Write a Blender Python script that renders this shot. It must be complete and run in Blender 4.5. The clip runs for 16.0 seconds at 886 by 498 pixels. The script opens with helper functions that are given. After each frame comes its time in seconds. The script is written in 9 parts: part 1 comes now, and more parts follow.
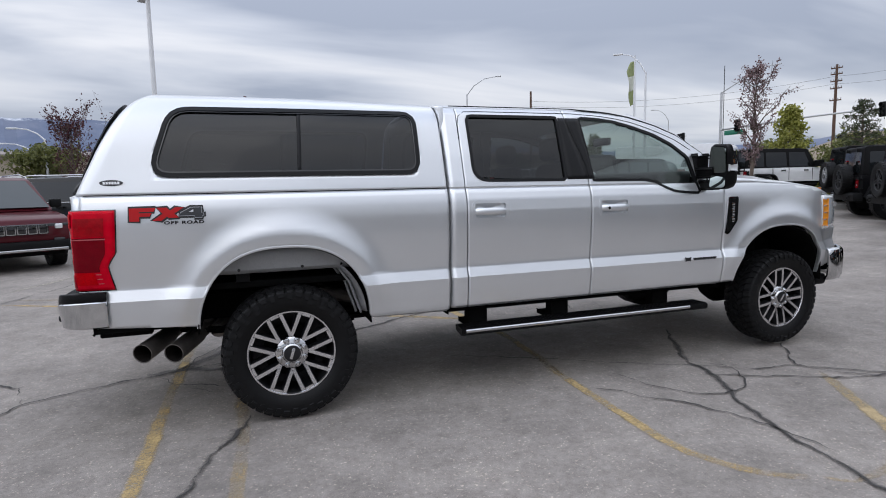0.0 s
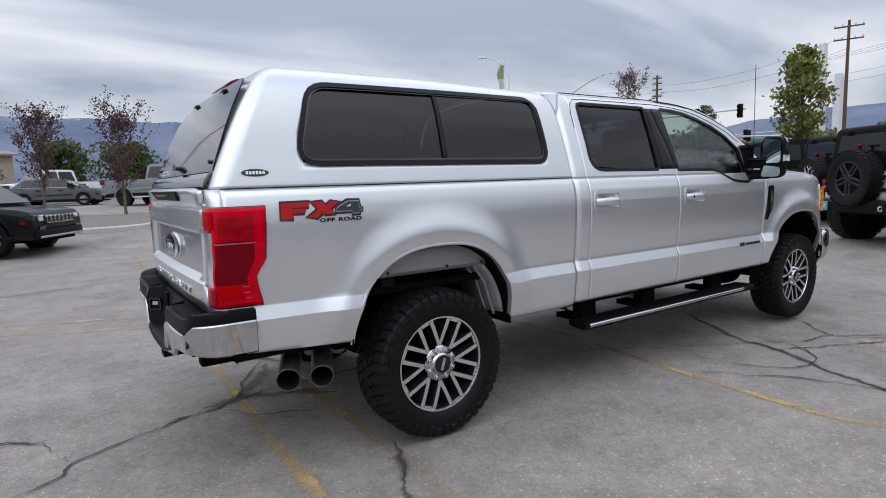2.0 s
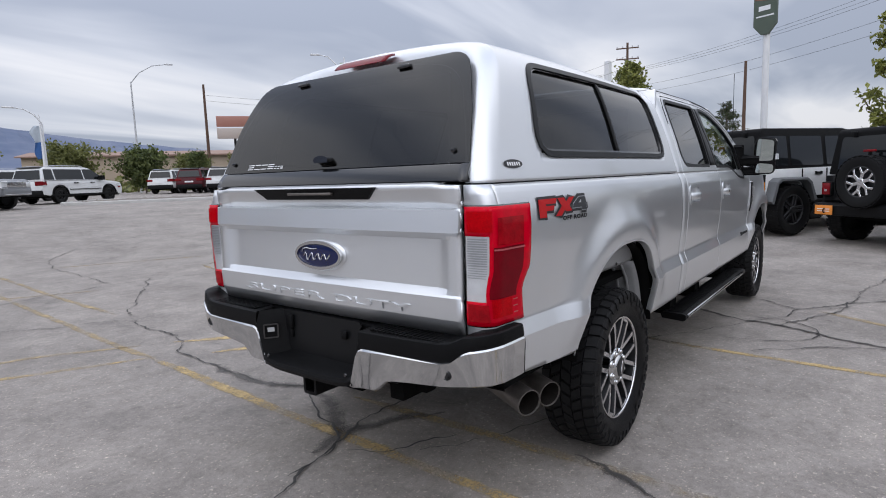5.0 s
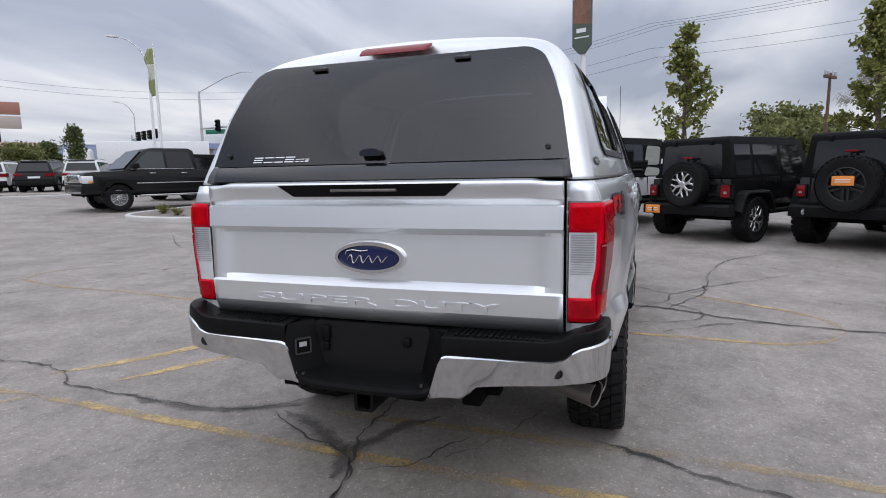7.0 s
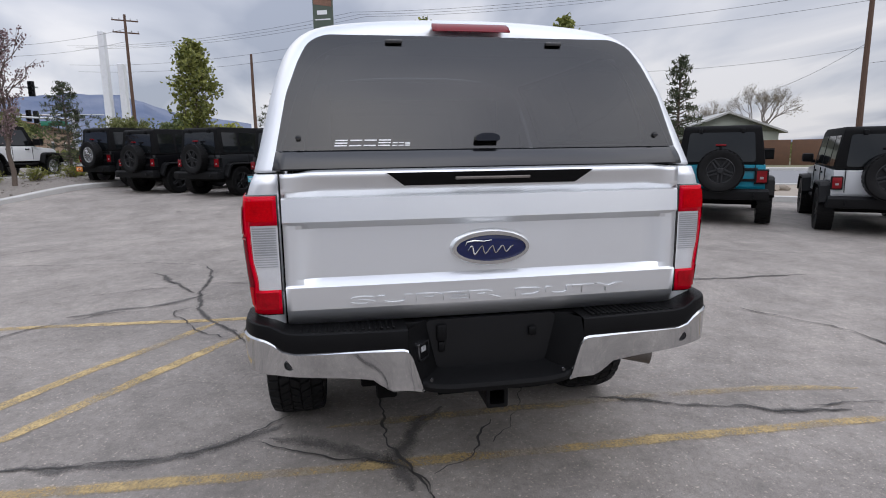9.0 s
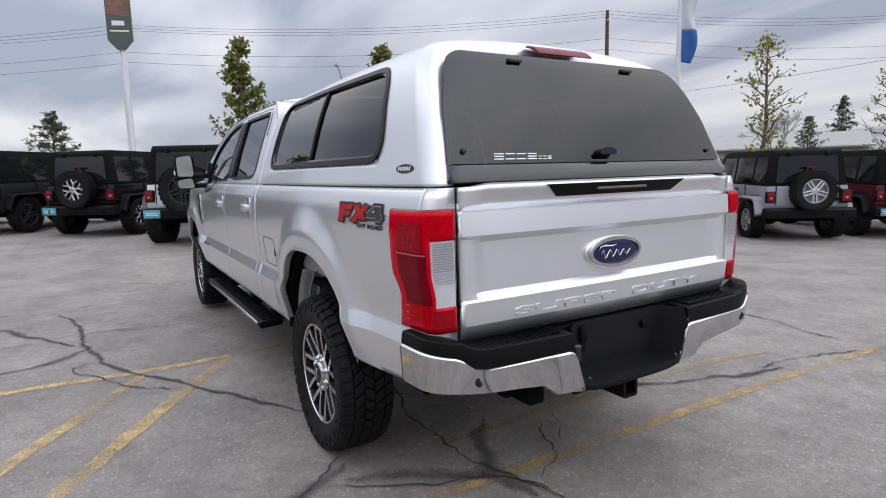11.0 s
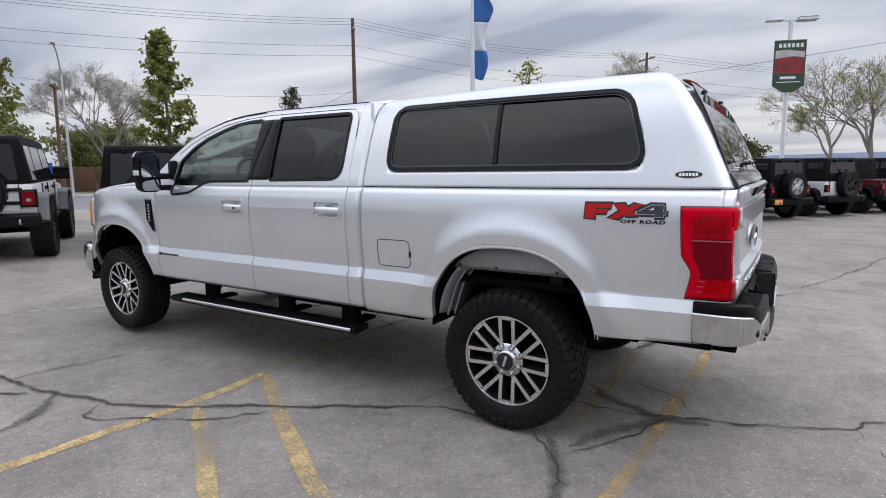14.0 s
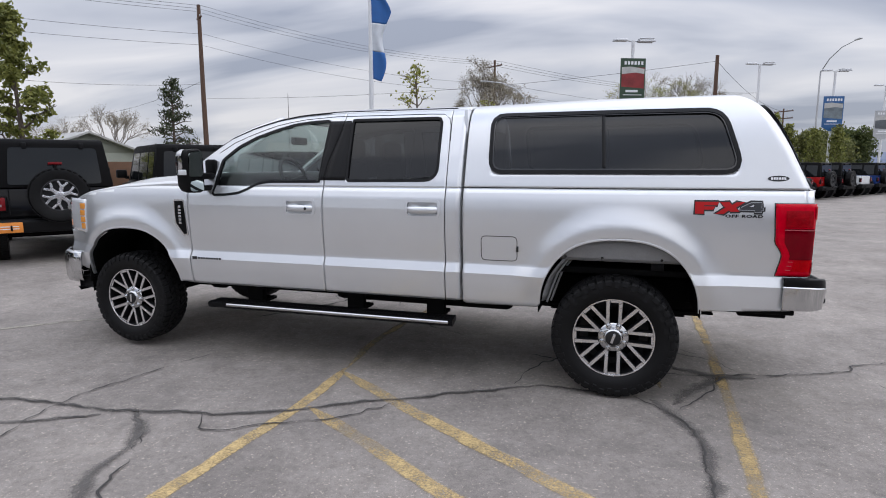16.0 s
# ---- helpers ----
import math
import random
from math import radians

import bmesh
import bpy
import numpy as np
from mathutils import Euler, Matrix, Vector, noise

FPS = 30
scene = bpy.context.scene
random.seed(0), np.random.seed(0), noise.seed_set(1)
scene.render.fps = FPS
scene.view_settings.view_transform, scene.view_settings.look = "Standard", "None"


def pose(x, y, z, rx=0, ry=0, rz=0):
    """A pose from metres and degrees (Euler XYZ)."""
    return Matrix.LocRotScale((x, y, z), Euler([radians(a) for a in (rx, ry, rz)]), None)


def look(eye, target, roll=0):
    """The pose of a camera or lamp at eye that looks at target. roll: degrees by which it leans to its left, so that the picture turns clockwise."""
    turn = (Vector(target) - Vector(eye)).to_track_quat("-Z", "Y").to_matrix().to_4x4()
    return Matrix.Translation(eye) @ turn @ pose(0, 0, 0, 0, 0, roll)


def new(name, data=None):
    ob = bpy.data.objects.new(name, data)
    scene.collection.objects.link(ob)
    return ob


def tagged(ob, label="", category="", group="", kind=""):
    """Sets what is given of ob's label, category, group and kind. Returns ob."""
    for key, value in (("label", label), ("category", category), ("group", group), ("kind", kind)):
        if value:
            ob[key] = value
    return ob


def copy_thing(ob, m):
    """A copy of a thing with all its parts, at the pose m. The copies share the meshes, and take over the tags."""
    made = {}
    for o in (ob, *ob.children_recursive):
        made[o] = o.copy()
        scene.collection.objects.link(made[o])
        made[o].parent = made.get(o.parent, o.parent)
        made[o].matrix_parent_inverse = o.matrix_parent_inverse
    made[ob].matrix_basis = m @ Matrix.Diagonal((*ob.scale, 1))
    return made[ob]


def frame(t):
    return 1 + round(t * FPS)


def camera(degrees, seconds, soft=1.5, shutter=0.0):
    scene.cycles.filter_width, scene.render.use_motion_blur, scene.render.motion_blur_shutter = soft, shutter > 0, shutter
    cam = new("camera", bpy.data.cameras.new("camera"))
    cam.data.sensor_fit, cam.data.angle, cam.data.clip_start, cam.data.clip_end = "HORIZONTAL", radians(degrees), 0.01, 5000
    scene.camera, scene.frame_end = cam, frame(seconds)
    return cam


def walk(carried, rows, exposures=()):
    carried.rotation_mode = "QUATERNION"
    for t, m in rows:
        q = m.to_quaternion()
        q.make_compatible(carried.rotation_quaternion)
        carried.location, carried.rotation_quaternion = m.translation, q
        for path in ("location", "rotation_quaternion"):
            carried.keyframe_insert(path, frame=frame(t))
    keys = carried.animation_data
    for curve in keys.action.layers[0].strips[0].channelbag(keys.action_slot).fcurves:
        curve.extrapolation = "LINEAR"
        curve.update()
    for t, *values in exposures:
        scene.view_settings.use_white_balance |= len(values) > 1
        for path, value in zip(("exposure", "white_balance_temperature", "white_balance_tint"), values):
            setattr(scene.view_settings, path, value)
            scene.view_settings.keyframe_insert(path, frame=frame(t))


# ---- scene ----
cam = camera(75.4, 16.0, soft=1.0)

PATH = [
    (0, (-0.209, -4.502, 1.397), (0.443, -2.625, 1.176), -1.2),
    (0.5, (-0.639, -4.296, 1.393), (0.127, -2.464, 1.162), -1.1),
    (1, (-0.993, -4.058, 1.375), (-0.104, -2.282, 1.14), -1.3),
    (1.5, (-1.295, -3.764, 1.378), (-0.289, -2.051, 1.147), -1.5),
    (2, (-1.648, -3.493, 1.383), (-0.538, -1.846, 1.148), -1.8),
    (2.5, (-1.899, -3.189, 1.368), (-0.678, -1.622, 1.134), -2.0),
    (3, (-2.145, -2.905, 1.38), (-0.835, -1.413, 1.137), -2.2),
    (3.5, (-2.42, -2.636, 1.393), (-1.028, -1.222, 1.147), -2.2),
    (4, (-2.562, -2.366, 1.375), (-1.103, -1.02, 1.125), -2.4),
    (4.2, (-2.6, -2.254, 1.388), (-1.12, -0.932, 1.139), -2.3),
    (6.3, (-3.125, -1.565, 1.417), (-1.365, -0.654, 1.145), -1.6),
    (6.5, (-3.15, -1.415, 1.399), (-1.358, -0.569, 1.126), -1.5),
    (7, (-3.208, -1.049, 1.416), (-1.336, -0.397, 1.15), -1.2),
    (7.5, (-3.316, -0.638, 1.422), (-1.379, -0.217, 1.159), -0.9),
    (8, (-3.317, -0.258, 1.409), (-1.341, -0.093, 1.153), -0.7),
    (8.5, (-3.3, 0.101, 1.409), (-1.317, 0.034, 1.159), -0.5),
    (8.7, (-3.283, 0.294, 1.455), (-1.312, 0.111, 1.162), -0.7),
    (10.8, (-2.911, 1.754, 1.423), (-1.176, 0.796, 1.159), -1.2),
    (11, (-2.823, 1.88, 1.434), (-1.123, 0.862, 1.165), -1.5),
    (11.5, (-2.642, 2.215, 1.436), (-1.04, 1.048, 1.165), -1.4),
    (12, (-2.453, 2.593, 1.453), (-0.949, 1.302, 1.185), -1.4),
    (12.5, (-2.187, 2.87, 1.449), (-0.788, 1.467, 1.181), -1.2),
    (13, (-1.943, 3.203, 1.462), (-0.657, 1.697, 1.187), -1.0),
    (13.5, (-1.696, 3.568, 1.482), (-0.52, 1.975, 1.2), -0.8),
    (14, (-1.37, 3.816, 1.493), (-0.308, 2.145, 1.212), -0.7),
    (14.5, (-1.05, 4.11, 1.504), (-0.106, 2.372, 1.208), -0.6),
    (15, (-0.718, 4.373, 1.508), (0.104, 2.576, 1.205), -0.4),
    (15.5, (-0.342, 4.548, 1.517), (0.354, 2.697, 1.219), -0.2),
    (16, (0.038, 4.809, 1.528), (0.614, 2.916, 1.24), -0.1),
]
walk(cam, [(t, look(eye, target, roll)) for t, eye, target, roll in PATH], [(0, 0.07, 6450, 11.0), (4.2, 0.15, 6500, 11.5), (8.7, 0.16, 6600, 12.5), (10.8, 0.24, 6600, 12.5), (13.0, 0.26, 6600, 12.5), (16, 0.22, 6600, 12.5)])

# ---- sky and sun ----
SUN_AZ, SUN_EL = radians(-155.0), radians(50.0)
world = bpy.data.worlds.new("overcast_sky")
scene.world = world
world.use_nodes = True
wn, wl = world.node_tree.nodes, world.node_tree.links
wn.clear()


def wnode(kind, **values):
    n = wn.new(kind)
    for key, value in values.items():
        n.inputs[key].default_value = value
    return n


sky = wn.new("ShaderNodeTexSky")
sky.sky_type, sky.sun_disc = "NISHITA", False
sky.sun_elevation, sky.sun_rotation = SUN_EL, radians(90.0) - SUN_AZ
coord = wn.new("ShaderNodeTexCoord")
parts_of_dir = wn.new("ShaderNodeSeparateXYZ")
wl.new(coord.outputs["Generated"], parts_of_dir.inputs[0])
lift = wn.new("ShaderNodeMath")
lift.operation = "MAXIMUM"
lift.inputs[1].default_value = 0.0
wl.new(parts_of_dir.outputs["Z"], lift.inputs[0])
lift2 = wn.new("ShaderNodeMath")
lift2.operation = "ADD"
lift2.inputs[1].default_value = 0.16
wl.new(lift.outputs[0], lift2.inputs[0])
flat = wn.new("ShaderNodeVectorMath")
flat.operation = "DIVIDE"
wl.new(coord.outputs["Generated"], flat.inputs[0])
spread = wn.new("ShaderNodeCombineXYZ")
for k in range(3):
    wl.new(lift2.outputs[0], spread.inputs[k])
wl.new(spread.outputs[0], flat.inputs[1])
place = wn.new("ShaderNodeMapping")
place.inputs["Scale"].default_value = (0.50, 1.15, 0.0)
place.inputs["Rotation"].default_value = (0, 0, radians(28))
place.inputs["Location"].default_value = (3.1, 1.7, 0.0)
wl.new(flat.outputs[0], place.inputs[0])
big = wnode("ShaderNodeTexNoise", Scale=0.95, Detail=5.0, Roughness=0.46, Distortion=0.5)
wl.new(place.outputs[0], big.inputs["Vector"])
ramp = wn.new("ShaderNodeValToRGB")
e = ramp.color_ramp.elements
e[0].position, e[0].color = 0.38, (0.42, 0.47, 0.58, 1)
e[1].position, e[1].color = 0.62, (0.93, 0.95, 1.0, 1)
mid = e.new(0.50)
mid.color = (0.67, 0.715, 0.81, 1)
wl.new(big.outputs["Fac"], ramp.inputs[0])
dim = wn.new("ShaderNodeVectorMath")
dim.operation = "SCALE"
dim.inputs["Scale"].default_value = 0.10
wl.new(sky.outputs[0], dim.inputs[0])
mixer = wn.new("ShaderNodeMix")
mixer.data_type = "RGBA"
mixer.inputs["Factor"].default_value = 0.90
wl.new(dim.outputs[0], mixer.inputs["A"])
wl.new(ramp.outputs[0], mixer.inputs["B"])
# an overcast sky is brighter overhead than at the horizon
rise = wn.new("ShaderNodeMath")
rise.operation = "MULTIPLY_ADD"
rise.inputs[1].default_value, rise.inputs[2].default_value = 1.75, 0.79
high = wn.new("ShaderNodeMath")
high.operation = "POWER"
high.inputs[1].default_value = 1.75
wl.new(lift.outputs[0], high.inputs[0])
wl.new(high.outputs[0], rise.inputs[0])
# thin cloud glows round the hidden sun
toward = wn.new("ShaderNodeVectorMath")
toward.operation = "DOT_PRODUCT"
toward.inputs[1].default_value = (math.cos(SUN_AZ) * math.cos(SUN_EL), math.sin(SUN_AZ) * math.cos(SUN_EL), math.sin(SUN_EL))
wl.new(coord.outputs["Generated"], toward.inputs[0])
front = wn.new("ShaderNodeMath")
front.operation = "MAXIMUM"
front.inputs[1].default_value = 0.0
wl.new(toward.outputs["Value"], front.inputs[0])
halo = wn.new("ShaderNodeMath")
halo.operation = "POWER"
halo.inputs[1].default_value = 7.0
wl.new(front.outputs[0], halo.inputs[0])
bright = wn.new("ShaderNodeMath")
bright.operation = "MULTIPLY_ADD"
bright.inputs[1].default_value = 1.2
wl.new(halo.outputs[0], bright.inputs[0])
wl.new(rise.outputs[0], bright.inputs[2])
glow = wnode("ShaderNodeBackground")
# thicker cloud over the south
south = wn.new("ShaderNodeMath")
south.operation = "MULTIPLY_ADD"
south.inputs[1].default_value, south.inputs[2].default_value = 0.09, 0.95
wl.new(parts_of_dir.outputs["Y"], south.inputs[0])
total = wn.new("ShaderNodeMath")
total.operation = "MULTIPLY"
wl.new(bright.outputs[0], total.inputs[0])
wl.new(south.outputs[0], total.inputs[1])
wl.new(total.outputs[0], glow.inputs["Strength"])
wl.new(mixer.outputs["Result"], glow.inputs["Color"])
wout = wn.new("ShaderNodeOutputWorld")
wl.new(glow.outputs[0], wout.inputs[0])

sun = new("sun", bpy.data.lights.new("sun", "SUN"))
sun.data.energy, sun.data.angle, sun.data.color = 0.35, radians(90), (1.0, 0.96, 0.91)
sun_from = Vector((math.cos(SUN_AZ) * math.cos(SUN_EL), math.sin(SUN_AZ) * math.cos(SUN_EL), math.sin(SUN_EL)))
sun.matrix_world = look(sun_from * 60, (0, 0, 0))

# ---- materials ----
def material(name):
    m = bpy.data.materials.new(name)
    m.use_nodes = True
    nt = m.node_tree
    return m, nt, nt.nodes["Principled BSDF"]


def noise_node(nt, scale, detail=4.0, rough=0.55, stretch=(1, 1, 1), space="Object"):
    tc, mp, nz = nt.nodes.new("ShaderNodeTexCoord"), nt.nodes.new("ShaderNodeMapping"), nt.nodes.new("ShaderNodeTexNoise")
    mp.inputs["Scale"].default_value = stretch
    nt.links.new(tc.outputs[space], mp.inputs[0])
    nt.links.new(mp.outputs[0], nz.inputs["Vector"])
    nz.inputs["Scale"].default_value, nz.inputs["Detail"].default_value, nz.inputs["Roughness"].default_value = scale, detail, rough
    return nz


def ramp_node(nt, source, stops):
    r = nt.nodes.new("ShaderNodeValToRGB")
    el = r.color_ramp.elements
    while len(el) < len(stops):
        el.new(0.5)
    for k, (pos, col) in enumerate(stops):
        el[k].position, el[k].color = pos, (*col, 1) if len(col) == 3 else col
    nt.links.new(source, r.inputs[0])
    return r


def mix_node(nt, fac, a, b, mode="MIX"):
    n = nt.nodes.new("ShaderNodeMix")
    n.data_type, n.blend_type = "RGBA", mode
    for key, v in (("Factor", fac), ("A", a), ("B", b)):
        if hasattr(v, "is_linked"):
            nt.links.new(v, n.inputs[key])
        else:
            n.inputs[key].default_value = v if key == "Factor" else (*v, 1)
    return n.outputs["Result"]


def bump_node(nt, height, strength, distance, bsdf):
    b = nt.nodes.new("ShaderNodeBump")
    b.inputs["Strength"].default_value, b.inputs["Distance"].default_value = strength, distance
    nt.links.new(height, b.inputs["Height"])
    nt.links.new(b.outputs[0], bsdf.inputs["Normal"])


def surface(name, color, rough=0.5, metal=0.0, vary=0.12, scale=9.0, bump=0.0, bump_scale=120.0, coat=0.0, space="Object", spec=0.5):
    """A solid surface whose colour and gloss wander at two scales."""
    m, nt, b = material(name)
    n1, n2 = noise_node(nt, scale, space=space), noise_node(nt, scale * 11, space=space)
    dark = tuple(c * (1 - vary) for c in color)
    lite = tuple(min(1, c * (1 + vary)) for c in color)
    c1 = mix_node(nt, n1.outputs["Fac"], dark, lite)
    r2 = ramp_node(nt, n2.outputs["Fac"], [(0.3, (1 - vary * 0.5,) * 3), (0.7, (1.0,) * 3)])
    nt.links.new(mix_node(nt, 1.0, c1, r2.outputs[0], "MULTIPLY"), b.inputs["Base Color"])
    rr = nt.nodes.new("ShaderNodeMapRange")
    rr.inputs["To Min"].default_value, rr.inputs["To Max"].default_value = max(0.02, rough * 0.8), min(1, rough * 1.2)
    nt.links.new(n1.outputs["Fac"], rr.inputs["Value"])
    nt.links.new(rr.outputs[0], b.inputs["Roughness"])
    b.inputs["Metallic"].default_value = metal
    b.inputs["Coat Weight"].default_value = coat
    b.inputs["Coat Roughness"].default_value = 0.04
    b.inputs["Specular IOR Level"].default_value = spec
    if bump:
        bump_node(nt, noise_node(nt, bump_scale, 3, space=space).outputs["Fac"], bump, 0.004, b)
    return m


def flake_paint(name, color, metal=0.55, rough=0.34):
    """Metallic car paint: fine flake under a clear coat, with faint dust low down in no special place."""
    m, nt, b = material(name)
    flake = noise_node(nt, 900, 2)
    dust = noise_node(nt, 2.3, 5)
    lo, hi = tuple(c * 0.93 for c in color), tuple(min(1, c * 1.06) for c in color)
    base = mix_node(nt, flake.outputs["Fac"], lo, hi)
    film = ramp_node(nt, dust.outputs["Fac"], [(0.35, (0.96,) * 3), (0.7, (1.0,) * 3)])
    nt.links.new(mix_node(nt, 1.0, base, film.outputs[0], "MULTIPLY"), b.inputs["Base Color"])
    b.inputs["Metallic"].default_value, b.inputs["Roughness"].default_value = metal, rough
    b.inputs["Coat Weight"].default_value, b.inputs["Coat Roughness"].default_value = 0.7, 0.035
    return m


def object_paint(name):
    """Car paint that takes each body's own colour."""
    m, nt, b = material(name)
    info = nt.nodes.new("ShaderNodeObjectInfo")
    n = noise_node(nt, 3.0, 5)
    film = ramp_node(nt, n.outputs["Fac"], [(0.3, (0.9,) * 3), (0.7, (1.0,) * 3)])
    nt.links.new(mix_node(nt, 1.0, info.outputs["Color"], film.outputs[0], "MULTIPLY"), b.inputs["Base Color"])
    b.inputs["Metallic"].default_value, b.inputs["Roughness"].default_value = 0.0, 0.4
    b.inputs["Specular IOR Level"].default_value = 0.05
    b.inputs["Coat Weight"].default_value, b.inputs["Coat Roughness"].default_value = 0.42, 0.05
    return m


def pane(name, tint, gloss_color=(1, 1, 1), rough=0.0, ior=1.5):
    """Thin glass: tinted clear sheet with a Fresnel sheen."""
    m = bpy.data.materials.new(name)
    m.use_nodes = True
    nt = m.node_tree
    nt.nodes.clear()
    out, mx = nt.nodes.new("ShaderNodeOutputMaterial"), nt.nodes.new("ShaderNodeMixShader")
    tr, gl, fr = nt.nodes.new("ShaderNodeBsdfTransparent"), nt.nodes.new("ShaderNodeBsdfGlossy"), nt.nodes.new("ShaderNodeLayerWeight")
    tr.inputs["Color"].default_value = (*tint, 1)
    gl.inputs["Color"].default_value, gl.inputs["Roughness"].default_value = (*gloss_color, 1), rough
    fr.inputs["Blend"].default_value = 0.5
    pw, am = nt.nodes.new("ShaderNodeMath"), nt.nodes.new("ShaderNodeMath")
    pw.operation, am.operation = "POWER", "MULTIPLY_ADD"
    f0 = ((ior - 1) / (ior + 1)) ** 2 * 1.9
    pw.inputs[1].default_value, am.inputs[1].default_value, am.inputs[2].default_value = 5.0, 1 - f0, f0
    nt.links.new(fr.outputs["Facing"], pw.inputs[0])
    nt.links.new(pw.outputs[0], am.inputs[0])
    nt.links.new(am.outputs[0], mx.inputs[0])
    nt.links.new(tr.outputs[0], mx.inputs[1])
    nt.links.new(gl.outputs[0], mx.inputs[2])
    nt.links.new(mx.outputs[0], out.inputs[0])
    return m


SILVER = flake_paint("silver_metallic_paint", (0.735, 0.752, 0.768), 0.74, 0.31)
SHELL_PAINT = flake_paint("canopy_silver_paint", (0.67, 0.687, 0.703), 0.64, 0.34)
CHROME = surface("chrome", (0.57, 0.575, 0.58), 0.06, 1.0, 0.03)
MACHINED = surface("machined_alloy", (0.72, 0.72, 0.73), 0.26, 1.0, 0.06)
DARK_ALLOY = surface("dark_painted_alloy", (0.016, 0.0165, 0.018), 0.4, 0.3, 0.2)
RUBBER = surface("tyre_rubber", (0.0060, 0.0060, 0.0064), 0.50, 0, 0.35, 14, 0.3, 160, spec=0.20)
TREAD = surface("tread_rubber", (0.0085, 0.0085, 0.0090), 0.60, 0, 0.3, 10, 0.3, 160, spec=0.20)
TRIM = surface("black_trim", (0.0042, 0.0042, 0.0046), 0.44, 0, 0.3, 20, 0.25, 420, spec=0.12)
SEAL = surface("black_window_seal", (0.0065, 0.0067, 0.0075), 0.40, 0, 0.2, spec=0.22)
GLOSS_BLACK = surface("gloss_black", (0.012, 0.012, 0.013), 0.08, 0, 0.1, coat=0.6)
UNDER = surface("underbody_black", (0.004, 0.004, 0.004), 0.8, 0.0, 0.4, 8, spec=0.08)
LINER = surface("grey_wheelhouse_metal", (0.30, 0.305, 0.31), 0.5, 0.2, 0.2)
STEEL = surface("sooty_exhaust_steel", (0.20, 0.18, 0.165), 0.42, 0.7, 0.45, 12)
SOOT = surface("exhaust_soot", (0.022, 0.019, 0.017), 0.85, 0.2, 0.5, 18, 0.3, 90, spec=0.1)
RED_LENS = surface("red_lamp_lens", (0.60, 0.0, 0.014), 0.14, 0, 0.3, 30, coat=0.16, spec=0.05)
DEEP_RED = surface("deep_red_lamp_lens", (0.17, 0.0, 0.006), 0.10, 0, 0.35, 18, coat=0.18, spec=0.05)
MID_RED = surface("faceted_red_lamp_lens", (0.36, 0.002, 0.008), 0.16, 0, 0.6, 26, 0.8, 60, coat=0.15, spec=0.08)
LENS_PALE = surface("pale_lens_edge", (0.42, 0.09, 0.10), 0.25, 0, 0.1, 40)
LAMP_SILVER = surface("lamp_reflector", (0.82, 0.83, 0.845), 0.22, 0.5, 0.12, 30, 0.5, 45)
BRIGHT_RED = surface("bright_red_lamp_lens", (0.52, 0.0, 0.004), 0.2, 0, 0.55, 14, 0.6, 70, coat=0.06, spec=0.05)
LENS_RIB = surface("lens_rib_plastic", (0.36, 0.37, 0.38), 0.2, 0.3, 0.1, 40)
CLEAR_LENS = surface("clear_lamp_lens", (0.76, 0.78, 0.79), 0.16, 0.2, 0.12, 60, coat=1.0)
GREY_FLARE = surface("grey_flare_plastic", (0.11, 0.115, 0.12), 0.55, 0, 0.15, 8)
DULL_LENS = surface("dull_lamp_lens", (0.30, 0.29, 0.30), 0.3, 0, 0.2, 60, coat=0.2)
AMBER = surface("amber_lamp_lens", (0.75, 0.28, 0.02), 0.15, 0, 0.12, 40, coat=1.0)
TINT = pane("privacy_glass", (0.060, 0.064, 0.068), ior=1.36)
HATCH_TINT = pane("dark_hatch_glass", (0.030, 0.032, 0.035), ior=1.40)
GLASS = pane("window_glass", (0.60, 0.67, 0.64), ior=1.40)
LENS_COVER = pane("clear_lamp_cover", (0.93, 0.94, 0.95), ior=1.5)
MIRROR = surface("mirror_glass", (0.50, 0.56, 0.55), 0.02, 1.0, 0.02)
CLOTH = surface("dark_seat_leather", (0.035, 0.034, 0.034), 0.6, 0, 0.2, 12, 0.2, 200)
DASH = surface("dash_plastic", (0.05, 0.05, 0.052), 0.6, 0, 0.2)
BLUE_OVAL = surface("deep_blue_enamel", (0.004, 0.009, 0.060), 0.12, 0.0, 0.1, coat=0.5, spec=0.3)
DECAL_RED = surface("red_decal_vinyl", (0.46, 0.012, 0.014), 0.45, 0, 0.1, 40, spec=0.2)
DECAL_DARK = surface("dark_decal_vinyl", (0.018, 0.018, 0.02), 0.4, 0, 0.2, 40)
DECAL_SILVER = surface("silver_decal_vinyl", (0.42, 0.43, 0.45), 0.35, 0.3, 0.1, 40)
DECAL_GREY = surface("grey_decal_vinyl", (0.045, 0.047, 0.053), 0.4, 0.2, 0.15, 40)
DECAL_WHITE = surface("white_decal_vinyl", (0.78, 0.79, 0.8), 0.4, 0, 0.05, 40)
CAR_PAINT = object_paint("car_paint")
ORANGE = surface("orange_dealer_plate", (0.80, 0.27, 0.04), 0.5, 0, 0.1, 20)
TEAL_PLATE = surface("teal_dealer_plate", (0.08, 0.34, 0.42), 0.5, 0, 0.1, 20)
CANVAS = surface("black_soft_top", (0.0065, 0.0065, 0.007), 0.65, 0, 0.25, 10, 0.3, 220, spec=0.10)
GALV = surface("galvanised_steel", (0.52, 0.53, 0.54), 0.5, 0.5, 0.12, 6)
WHITE_STEEL = surface("white_painted_steel", (0.74, 0.75, 0.76), 0.45, 0, 0.1, 4)
WOODPOLE = surface("weathered_pole_wood", (0.115, 0.066, 0.045), 0.85, 0, 0.35, 6, 0.5, 60)
